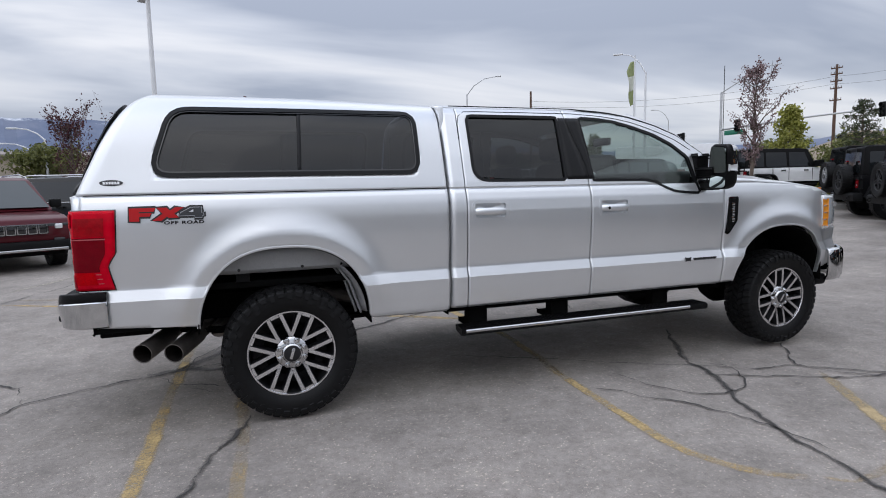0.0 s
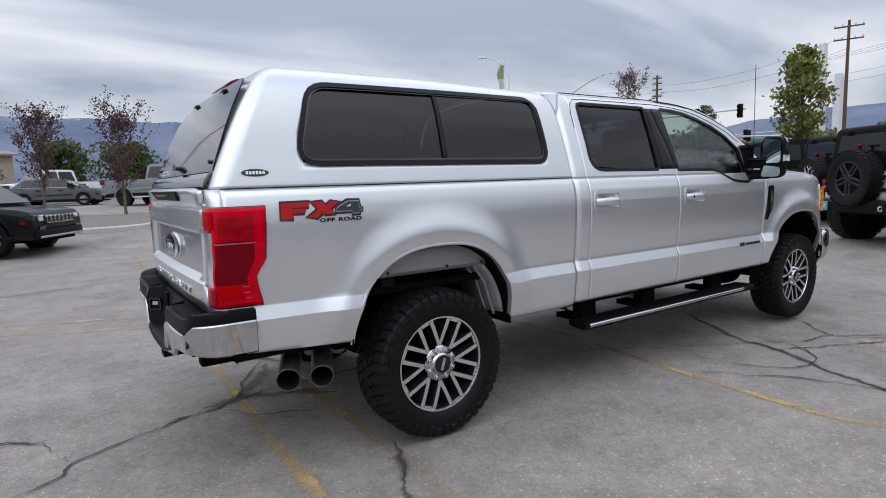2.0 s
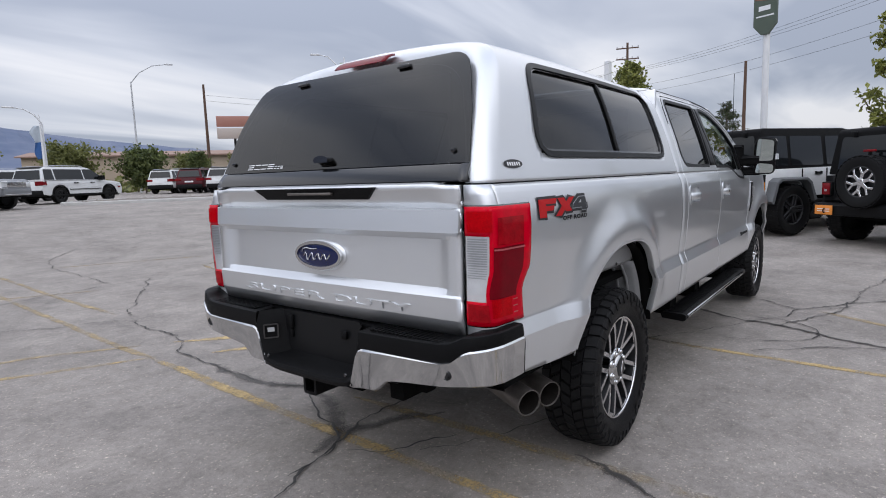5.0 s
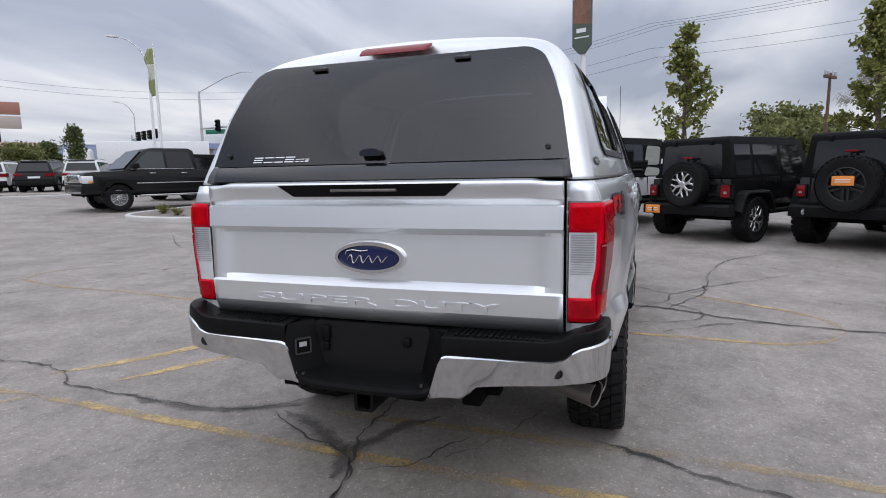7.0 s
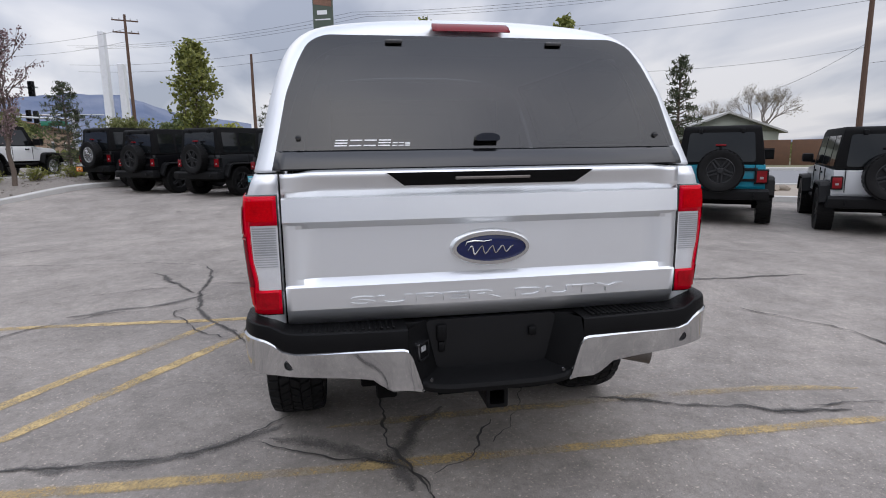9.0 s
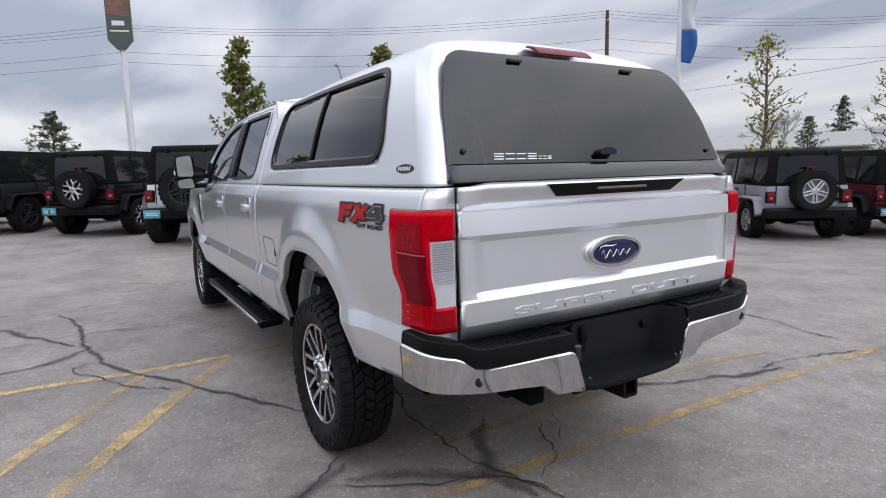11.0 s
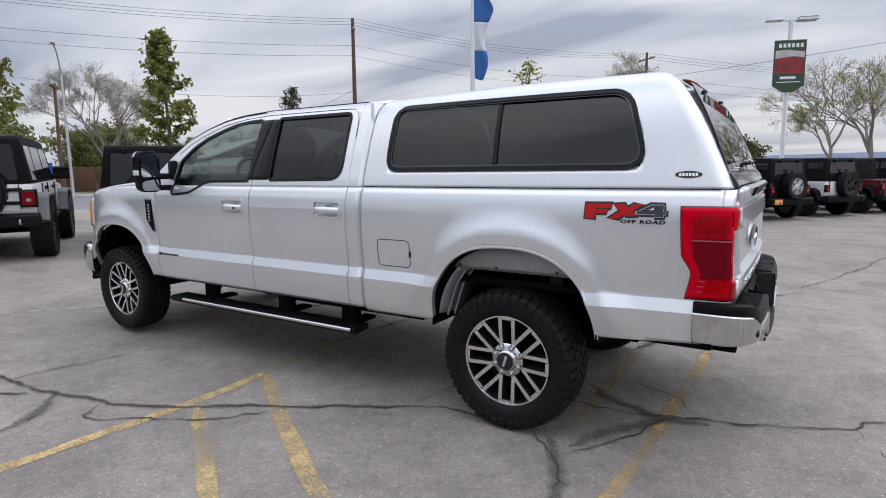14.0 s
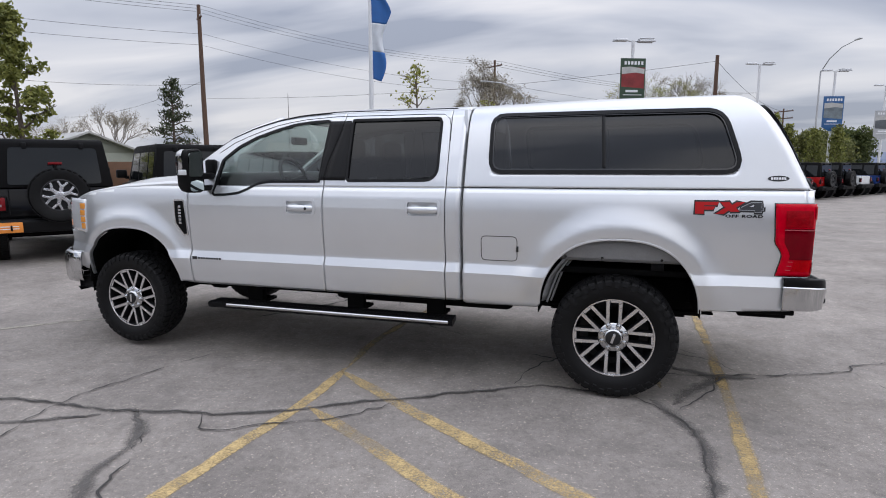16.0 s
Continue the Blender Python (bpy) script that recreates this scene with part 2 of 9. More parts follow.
CONCRETE = surface("kerb_concrete", (0.52, 0.51, 0.49), 0.85, 0, 0.2, 2.5, 0.4, 90)
GRAVEL = surface("planter_gravel", (0.22, 0.195, 0.17), 0.95, 0, 0.6, 30, 1.0, 45)
BARK = surface("tree_bark", (0.13, 0.10, 0.08), 0.9, 0, 0.35, 14, 0.6, 60)
PALE_BARK = surface("pale_bark", (0.24, 0.21, 0.185), 0.9, 0, 0.3, 14, 0.6, 60)
WIRE = surface("black_cable", (0.03, 0.03, 0.03), 0.6, 0, 0.1)


def leaf_material(name, low, high):
    m, nt, b = material(name)
    geo = nt.nodes.new("ShaderNodeNewGeometry")
    r = ramp_node(nt, geo.outputs["Random Per Island"], [(0.0, low), (1.0, high)])
    n = noise_node(nt, 1.5, 3)
    shade = ramp_node(nt, n.outputs["Fac"], [(0.3, (0.75,) * 3), (0.7, (1.1,) * 3)])
    nt.links.new(mix_node(nt, 1.0, r.outputs[0], shade.outputs[0], "MULTIPLY"), b.inputs["Base Color"])
    b.inputs["Roughness"].default_value = 0.6
    thin, mx = nt.nodes.new("ShaderNodeBsdfTranslucent"), nt.nodes.new("ShaderNodeMixShader")
    mx.inputs[0].default_value = 0.38
    nt.links.new(b.inputs["Base Color"].links[0].from_socket, thin.inputs["Color"])
    nt.links.new(b.outputs[0], mx.inputs[1])
    nt.links.new(thin.outputs[0], mx.inputs[2])
    nt.links.new(mx.outputs[0], nt.nodes["Material Output"].inputs[0])
    return m


LEAF = leaf_material("maple_leaves", (0.10, 0.12, 0.025), (0.33, 0.34, 0.09))
LEAF_YELLOW = leaf_material("spring_yellow_leaves", (0.18, 0.20, 0.03), (0.42, 0.41, 0.10))
LEAF_PLUM = leaf_material("plum_leaves", (0.05, 0.015, 0.022), (0.13, 0.05, 0.055))
NEEDLE = leaf_material("conifer_needles", (0.03, 0.042, 0.02), (0.09, 0.11, 0.05))
LEAF_SHRUB = leaf_material("shrub_leaves", (0.05, 0.075, 0.02), (0.16, 0.19, 0.06))
LEAF_FAR = leaf_material("far_leaves", (0.10, 0.115, 0.035), (0.24, 0.25, 0.08))
LEAF_JUNIPER = leaf_material("juniper_sprays", (0.11, 0.125, 0.02), (0.30, 0.30, 0.06))
LEAF_PINK = leaf_material("pink_plum_leaves", (0.14, 0.07, 0.075), (0.42, 0.32, 0.32))
LEAF_BLOOM = leaf_material("pale_blossom", (0.30, 0.28, 0.24), (0.55, 0.52, 0.48))
LEAF_BUD = leaf_material("brown_buds", (0.20, 0.17, 0.12), (0.36, 0.32, 0.22))

# ---- mesh helpers ----
def mesh_of(name, bm, mat, smooth=35.0):
    me = bpy.data.meshes.new(name)
    bm.normal_update()
    bm.to_mesh(me)
    bm.free()
    for m in (mat if isinstance(mat, (list, tuple)) else (mat,)):
        me.materials.append(m)
    if smooth:
        me.shade_smooth()
        me.set_sharp_from_angle(angle=radians(smooth))
    return me


def part(name, bm, mat, parent=None, label="", smooth=35.0, kind=""):
    ob = new(name, mesh_of(name, bm, mat, smooth))
    if parent is not None:
        ob.parent = parent
    return tagged(ob, label, kind=kind)


def empty(name, m, label, category, group="", kind=""):
    ob = new(name)
    ob.empty_display_size = 0.1
    ob.matrix_basis = m
    return tagged(ob, label, category, group, kind)


def box(bm, x0, x1, y0, y1, z0, z1, bevel=0.0, seg=2, taper=(1, 1), turn=None):
    """A box, its top scaled by taper, with rounded edges."""
    r = bmesh.ops.create_cube(bm, size=1.0)
    vs = r["verts"]
    cx, cy = (x0 + x1) / 2, (y0 + y1) / 2
    for v in vs:
        top = v.co.z > 0
        v.co = Vector((cx + v.co.x * (x1 - x0) * (taper[0] if top else 1), cy + v.co.y * (y1 - y0) * (taper[1] if top else 1), z1 if top else z0))
    if turn is not None:
        bmesh.ops.transform(bm, matrix=turn, verts=vs)
    if bevel:
        es = list({ed for v in vs for ed in v.link_edges})
        bmesh.ops.bevel(bm, geom=es, offset=bevel, segments=seg, affect="EDGES", profile=0.5)


def lathe(bm, profile, n=32, m=None, closed=False):
    """Turn a profile of (radius, along) round the y axis."""
    rings = []
    for r, a in profile:
        rings.append([bm.verts.new((r * math.cos(t), a, r * math.sin(t))) for t in (2 * math.pi * k / n for k in range(n))] if r > 1e-5 else [bm.verts.new((0, a, 0))])
    made = [v for ring in rings for v in ring]
    pairs = list(zip(rings, rings[1:])) + ([(rings[-1], rings[0])] if closed else [])
    for a, b in pairs:
        for k in range(n):
            j = (k + 1) % n
            if len(a) == 1 and len(b) == 1:
                continue
            if len(a) == 1:
                bm.faces.new((a[0], b[k], b[j]))
            elif len(b) == 1:
                bm.faces.new((a[k], b[0], a[j]))
            else:
                bm.faces.new((a[k], b[k], b[j], a[j]))
    if m is not None:
        bmesh.ops.transform(bm, matrix=m, verts=made)
    return made


def tube(bm, pts, radius, n=8, caps=True):
    """A round bar along points; radius may be one number or one for each point."""
    pts = [Vector(p) for p in pts]
    rad = radius if isinstance(radius, (list, tuple)) else [radius] * len(pts)
    rings, up = [], None
    for k, p in enumerate(pts):
        d = (pts[min(k + 1, len(pts) - 1)] - pts[max(k - 1, 0)]).normalized()
        if up is None:
            up = d.orthogonal().normalized()
        side = d.cross(up)
        side = side.normalized() if side.length > 1e-6 else d.orthogonal().normalized()
        up = side.cross(d).normalized()
        rings.append([bm.verts.new(p + (side * math.cos(a) + up * math.sin(a)) * rad[k]) for a in (2 * math.pi * j / n for j in range(n))])
    for a, b in zip(rings, rings[1:]):
        for j in range(n):
            bm.faces.new((a[j], a[(j + 1) % n], b[(j + 1) % n], b[j]))
    if caps:
        bm.faces.new(rings[0][::-1])
        bm.faces.new(rings[-1])


def grid(bm, rows, close=False, flip=False):
    """Faces over rows of places; equal neighbours collapse."""
    vr = [[bm.verts.new(p) for p in row] for row in rows]
    for a, b in zip(vr, vr[1:]):
        n = len(a)
        for j in range(n if close else n - 1):
            f = (a[j], a[(j + 1) % n], b[(j + 1) % n], b[j])
            bm.faces.new(f[::-1] if flip else f)
    return vr


def prism(bm, outline, to3, depth_vec):
    """A flat outline of 2D points laid by to3 and given a depth."""
    a = [bm.verts.new(to3(*p)) for p in outline]
    b = [bm.verts.new(Vector(to3(*p)) + Vector(depth_vec)) for p in outline]
    n = len(a)
    bm.faces.new(a)
    bm.faces.new(b[::-1])
    for k in range(n):
        bm.faces.new((a[k], b[k], b[(k + 1) % n], a[(k + 1) % n]))


def ring_prism(bm, outer, inner, to3, depth_vec):
    """A frame between two outlines with the same count of points, with depth."""
    d = Vector(depth_vec)
    loops = [[bm.verts.new(Vector(to3(*p)) + (d if deep else Vector())) for p in o] for o, deep in ((outer, 0), (inner, 0), (inner, 1), (outer, 1))]
    n = len(outer)
    for a, b in ((0, 1), (1, 2), (2, 3), (3, 0)):
        for k in range(n):
            j = (k + 1) % n
            bm.faces.new((loops[a][k], loops[a][j], loops[b][j], loops[b][k]))


def rounded(corners, radius, seg=5):
    """A 2D outline with its corners rounded; radius may be one for each corner."""
    n, out = len(corners), []
    rads = radius if isinstance(radius, (list, tuple)) else [radius] * n
    for k in range(n):
        p, a, b = Vector(corners[k]), Vector(corners[k - 1]), Vector(corners[(k + 1) % n])
        u, v = (a - p).normalized(), (b - p).normalized()
        r = min(rads[k], (a - p).length * 0.48, (b - p).length * 0.48)
        for j in range(seg + 1):
            t = j / seg
            q = (p + u * r) * (1 - t) ** 2 + p * 2 * t * (1 - t) + (p + v * r) * t ** 2
            out.append((q.x, q.y))
    return out


def resample(outline, n):
    """The outline as n points at equal steps, each edge kept straight."""
    pts = [Vector(p) for p in outline] + [Vector(outline[0])]
    lens = [0.0]
    for a, b in zip(pts, pts[1:]):
        lens.append(lens[-1] + (b - a).length)
    out, k = [], 0
    for j in range(n):
        d = lens[-1] * j / n
        while lens[k + 1] < d:
            k += 1
        t = (d - lens[k]) / max(1e-9, lens[k + 1] - lens[k])
        q = pts[k].lerp(pts[k + 1], t)
        out.append((q.x, q.y))
    return out


def offset_outline(outline, d):
    """The outline moved inwards by d."""
    n, out = len(outline), []
    area = sum(outline[k - 1][0] * outline[k][1] - outline[k][0] * outline[k - 1][1] for k in range(n))
    s = 1 if area > 0 else -1
    for k in range(n):
        a, b = Vector(outline[k - 1]), Vector(outline[(k + 1) % n])
        t = (b - a).normalized()
        nrm = Vector((-t.y, t.x)) * s
        out.append((outline[k][0] + nrm.x * d, outline[k][1] + nrm.y * d))
    return out


def inside(outline, x, y):
    hit = False
    n = len(outline)
    for k in range(n):
        (x0, y0), (x1, y1) = outline[k - 1], outline[k]
        if (y0 > y) != (y1 > y) and x < (x1 - x0) * (y - y0) / (y1 - y0) + x0:
            hit = not hit
    return hit


def steps(a, b, d):
    n = max(1, round(abs(b - a) / d))
    return [a + (b - a) * k / n for k in range(n + 1)]


def ease(a, b, x):
    t = min(1.0, max(0.0, (x - a) / (b - a)))
    return t * t * (3 - 2 * t)


def along(table, x):
    """A value between the knots (x, value) of a table."""
    if x <= table[0][0]:
        return table[0][1]
    for (x0, v0), (x1, v1) in zip(table, table[1:]):
        if x <= x1:
            return v0 + (v1 - v0) * (x - x0) / (x1 - x0)
    return table[-1][1]


def words(text, size, depth, to_world, mat, name, parent, shear=0.0, spacing=1.0, width=None, bold=0.0):
    """Raised lettering in the built-in font, laid by the matrix to_world."""
    cu = bpy.data.curves.new(name, "FONT")
    cu.body, cu.size, cu.extrude, cu.shear, cu.space_character = text, size, depth, shear, spacing
    cu.offset = bold
    cu.align_x, cu.align_y = "CENTER", "CENTER"
    tmp = bpy.data.objects.new(name, cu)
    scene.collection.objects.link(tmp)
    me = bpy.data.meshes.new_from_object(tmp.evaluated_get(bpy.context.evaluated_depsgraph_get()))
    bpy.data.objects.remove(tmp)
    bpy.data.curves.remove(cu)
    if width:
        w = max(v.co.x for v in me.vertices) - min(v.co.x for v in me.vertices)
        me.transform(Matrix.Diagonal((width / w, 1, 1, 1)))
    me.transform(to_world)
    me.materials.clear()
    me.materials.append(mat)
    ob = new(name, me)
    ob.parent = parent
    return ob

# ---- ground ----
def ground_z(x, y):
    """The lot lies flat round the truck, rises past the far side and falls along the parked row."""
    q = y + 0.3 * x
    n, a = 0.8 * x - 0.6 * y, -0.6 * (x - 11.4) - 0.8 * (y - 0.5)
    fall = 0.0255 * (7.0 - min(15.0, max(-5.0, a))) * ease(4.0, 8.0, n) * (1 - ease(13.0, 16.0, n))
    return (0.85 * (1 - math.exp(-(q - 11) / 12)) if q > 11 else 0.0) - 0.02 * (1 - ease(5.0, 9.0, math.hypot(x - 1, y))) + fall


def asphalt():
    m, nt, b = material("worn_asphalt")
    grit, stone, blot, wide, patch = noise_node(nt, 150, 4, 0.75), noise_node(nt, 34, 5, 0.7), noise_node(nt, 1.3, 8, 0.68), noise_node(nt, 0.16, 5), noise_node(nt, 7.0, 6, 0.7)
    chip, drip = noise_node(nt, 62, 2, 0.5), noise_node(nt, 3.1, 3, 0.5)
    base = ramp_node(nt, blot.outputs["Fac"], [(0.28, (0.182, 0.164, 0.149)), (0.52, (0.258, 0.233, 0.211)), (0.75, (0.322, 0.290, 0.260))])
    wide_r = ramp_node(nt, wide.outputs["Fac"], [(0.3, (0.95,) * 3), (0.7, (1.12,) * 3)])
    c = mix_node(nt, 1.0, base.outputs[0], wide_r.outputs[0], "MULTIPLY")
    p = ramp_node(nt, patch.outputs["Fac"], [(0.3, (0.84,) * 3), (0.7, (1.12,) * 3)])
    c = mix_node(nt, 1.0, c, p.outputs[0], "MULTIPLY")
    g = ramp_node(nt, grit.outputs["Fac"], [(0.30, (0.62,) * 3), (0.48, (0.98,) * 3), (0.66, (1.20,) * 3)])
    c = mix_node(nt, 0.9, c, g.outputs[0], "MULTIPLY")
    s = ramp_node(nt, stone.outputs["Fac"], [(0.30, (0.76,) * 3), (0.48, (1.0,) * 3), (0.66, (1.17,) * 3)])
    c = mix_node(nt, 0.8, c, s.outputs[0], "MULTIPLY")
    # pale stone chips and a few old drips
    bits = ramp_node(nt, chip.outputs["Fac"], [(0.63, (1.0,) * 3), (0.69, (1.75, 1.68, 1.58))])
    c = mix_node(nt, 1.0, c, bits.outputs[0], "MULTIPLY")
    oil = ramp_node(nt, drip.outputs["Fac"], [(0.24, (0.62,) * 3), (0.31, (1.0,) * 3)])
    c = mix_node(nt, 1.0, c, oil.outputs[0], "MULTIPLY")
    nt.links.new(c, b.inputs["Base Color"])
    b.inputs["Roughness"].default_value = 0.82
    b.inputs["Specular IOR Level"].default_value = 0.3
    bump_node(nt, grit.outputs["Fac"], 0.5, 0.007, b)
    return m


ASPHALT = asphalt()
bm = bmesh.new()
ring = sorted({*steps(-60, -10, 2.0), *steps(-10, 12, 0.5), *steps(12, 80, 2.0), -2500, -900, -400, -200, -120, -85, 110, 160, 260, 500, 1000, 2500})
grid(bm, [[(x, y, ground_z(x, y)) for x in ring] for y in ring])
ground = tagged(new("ground", mesh_of("ground", bm, ASPHALT, 0)), "worn grey asphalt of a parking lot with cracks", "ground", kind="structure")
ground.data.shade_smooth()


def worn_paint(name, color, bare=0.5, soft=0.10, fine=60, edge=0.5, patchy=0.55):
    """Line paint worn through to the asphalt, thinner towards its edges (UV x runs across the line)."""
    m, nt, b = material(name)
    n1, n2, n3 = noise_node(nt, fine, 8, 0.72), noise_node(nt, 1.7, 4), noise_node(nt, 9, 5)
    uv, xyz = nt.nodes.new("ShaderNodeTexCoord"), nt.nodes.new("ShaderNodeSeparateXYZ")
    nt.links.new(uv.outputs["UV"], xyz.inputs[0])
    side = ramp_node(nt, xyz.outputs["X"], [(0.0, (0.0,) * 3), (0.5 * edge, (1.0,) * 3), (1 - 0.5 * edge, (1.0,) * 3), (1.0, (0.0,) * 3)])

    def add(x, y, f):
        n = nt.nodes.new("ShaderNodeMath")
        n.operation = "MULTIPLY_ADD"
        n.inputs[1].default_value = f
        nt.links.new(x, n.inputs[0])
        nt.links.new(y, n.inputs[2])
        return n.outputs[0]

    total = add(side.outputs[0], add(n3.outputs["Fac"], add(n2.outputs["Fac"], n1.outputs["Fac"], patchy), 0.45), 0.35)
    low = nt.nodes.new("ShaderNodeMath")
    low.operation = "MULTIPLY"
    low.inputs[1].default_value = 0.5
    nt.links.new(total, low.inputs[0])
    mask = ramp_node(nt, low.outputs[0], [((bare + 0.475 + patchy / 2 - soft) / 2, (0,) * 3), ((bare + 0.475 + patchy / 2 + soft) / 2, (1,) * 3)])
    col = mix_node(nt, n3.outputs["Fac"], tuple(c * 0.72 for c in color), tuple(min(1, c * 1.2) for c in color))
    nt.links.new(col, b.inputs["Base Color"])
    b.inputs["Roughness"].default_value = 0.75
    b.inputs["Specular IOR Level"].default_value = 0.25
    clear, mx = nt.nodes.new("ShaderNodeBsdfTransparent"), nt.nodes.new("ShaderNodeMixShader")
    nt.links.new(mask.outputs[0], mx.inputs[0])
    nt.links.new(clear.outputs[0], mx.inputs[1])
    nt.links.new(b.outputs[0], mx.inputs[2])
    nt.links.new(mx.outputs[0], nt.nodes["Material Output"].inputs[0])
    return m


YELLOW_LINE = worn_paint("worn_yellow_line_paint", (0.50, 0.365, 0.17), 0.61, 0.22, 60, 0.5, 1.05)
YELLOW_FRESH = worn_paint("yellow_line_paint", (0.57, 0.42, 0.20), 0.59, 0.20, 70, 0.30, 0.65)
YELLOW_FAINT = worn_paint("faded_yellow_line_paint", (0.43, 0.33, 0.185), 0.63, 0.24, 60, 0.5, 0.9)
PALE_LINE = worn_paint("worn_pale_line_paint", (0.40, 0.37, 0.31), 0.58, 0.16)
TAR = worn_paint("crack_sealing_tar", (0.120, 0.112, 0.105), 0.52, 0.24, 120, 0.9)
CRACK = surface("open_crack", (0.050, 0.047, 0.044), 0.95, 0, 0.3, 20)


def smooth_line(pts, n=8):
    """A path that rounds through the given points."""
    p = [Vector(q) for q in pts]
    p = [p[0] * 2 - p[1]] + p + [p[-1] * 2 - p[-2]]
    out = []
    for k in range(1, len(p) - 2):
        for j in range(n):
            t = j / n
            out.append(0.5 * (2 * p[k] + (p[k + 1] - p[k - 1]) * t + (2 * p[k - 1] - 5 * p[k] + 4 * p[k + 1] - p[k + 2]) * t * t + (3 * p[k] - p[k - 1] - 3 * p[k + 1] + p[k + 2]) * t ** 3))
    return out + [p[-2]]


def ribbon(name, pts, width, mat, label, z=0.004, jag=0.0, step=0.05, vary=0.0, category="road marking"):
    line = smooth_line(pts)
    fine = []
    for a, b in zip(line, line[1:]):
        m = max(1, int((b - a).length / step)) if jag else 1
        fine += [a.lerp(b, k / m) for k in range(m)]
    fine.append(line[-1])
    rows = []
    for k, p in enumerate(fine):
        d = (fine[min(k + 1, len(fine) - 1)] - fine[max(k - 1, 0)]).normalized()
        nrm = Vector((-d.y, d.x))
        s = Vector((p.x * 3.1, p.y * 3.1, 7.7))
        off = nrm * (noise.noise(s) * jag + noise.noise(s * 5) * jag * 0.5)
        w = width * (1 + vary * noise.noise(s * 2 + Vector((9, 0, 0)))) * 0.5
        if jag:
            w *= min(1.0, 0.25 + min(k, len(fine) - 1 - k) / 6)
        q = p + off
        rows.append([((q - nrm * w).x, (q - nrm * w).y, 0), ((q + nrm * w).x, (q + nrm * w).y, 0)])
    rows = [[(x, y, ground_z(x, y) + z) for x, y, _ in r] for r in rows]
    bm = bmesh.new()
    vr = grid(bm, rows, flip=True)
    across = {v: k for row in vr for k, v in enumerate(row)}
    uv = bm.loops.layers.uv.new("across")
    for f in bm.faces:
        for lp in f.loops:
            lp[uv].uv = (across[lp.vert], 0.5)
    return tagged(new(name, mesh_of(name, bm, mat, 0)), label, category, kind="structure")


KIND = {"y": (YELLOW_LINE, "worn yellow parking line on the asphalt"), "f": (YELLOW_FAINT, "faded yellow parking line on the asphalt"),
        "b": (YELLOW_FRESH, "bright yellow diagonal parking stripe on the asphalt"), "p": (PALE_LINE, "pale worn line on the asphalt")}


def line(code, width, *pts):
    ribbon("road_marking", pts, width, KIND[code][0], KIND[code][1], jag=0.012, step=0.06, vary=0.12)


def crack(width, *pts):
    """A thin open crack; a wide one is smeared over with tar."""
    if width > 0.045:
        ribbon("sealed_crack", pts, width * 1.2, TAR, "dark sealed crack in the asphalt", 0.006, 0.05, 0.06, 0.7, "crack")
    if width < 0.085:
        ribbon("crack", pts, min(width * 0.5, 0.011), CRACK, "thin dark crack in the asphalt", 0.009, 0.055, 0.02, 1.5, "crack")


# the long line with two diagonal stripes beside the truck
line("b", 0.11, (2.12, 4.3), (2.06, 2.85), (1.98, 1.85), (1.97, 1.35), (2.0, 0.96))
line("f", 0.11, (2.56, 7.5), (2.30, 6.4), (2.25, 5.0), (2.12, 4.2))
line("f", 0.10, (3.52, 7.43), (3.05, 7.67), (2.62, 7.44))
line("f", 0.10, (1.99, 0.96), (2.05, 0.3), (2.02, -0.3), (1.96, -0.9))
line("b", 0.125, (2.0, 1.02), (1.50, 1.38), (0.94, 1.74), (0.28, 2.15), (-0.26, 2.48))
line("b", 0.125, (1.90, 1.68), (1.42, 1.98), (0.82, 2.36), (0.18, 2.73), (-0.28, 3.10))
# the line that turns round in front of the rear door
line("y", 0.10, (2.02, -0.3), (1.94, -0.98), (1.92, -1.6), (1.92, -2.18), (2.08, -2.50), (2.42, -2.73))
line("f", 0.11, (2.42, -2.73), (2.86, -2.66), (3.22, -2.32), (3.52, -1.86), (3.72, -1.55))
# the line behind the rear axle and its faint twin
line("y", 0.11, (-0.62, 2.8), (-0.67, 1.75), (-0.71, 0.9), (-0.75, 0.0), (-0.77, -1.1), (-0.80, -2.1), (-0.86, -3.4))
line("f", 0.11, (-0.30, 0.7), (-0.28, -0.3), (-0.29, -1.3), (-0.34, -2.0), (-0.44, -2.5))
line("f", 0.10, (-0.62, 2.75), (-0.62, 3.38), (-0.51, 5.48), (-0.33, 9.9))
line("f", 0.10, (-0.05, 4.76), (0.0, 7.0), (0.14, 9.9))
line("y", 0.10, (-0.58, 2.78), (-1.21, 3.11), (-1.71, 3.38), (-3.2, 4.2))
line("f", 0.10, (-0.50, 3.25), (-1.11, 3.67), (-1.62, 3.87), (-3.1, 4.5))
line("p", 0.10, (6.5, 1.84), (5.57, 0.85), (5.05, 0.38), (4.5, -0.1))
line("p", 0.10, (-3.5, 5.1), (-2.9, 6.5))
line("f", 0.10, (0.5, 6.6), (-0.9, 7.4))
line("f", 0.10, (3.2, 8.6), (1.0, 9.8))
line("p", 0.10, (-3.4, -10.5), (-5.0, -11.6))

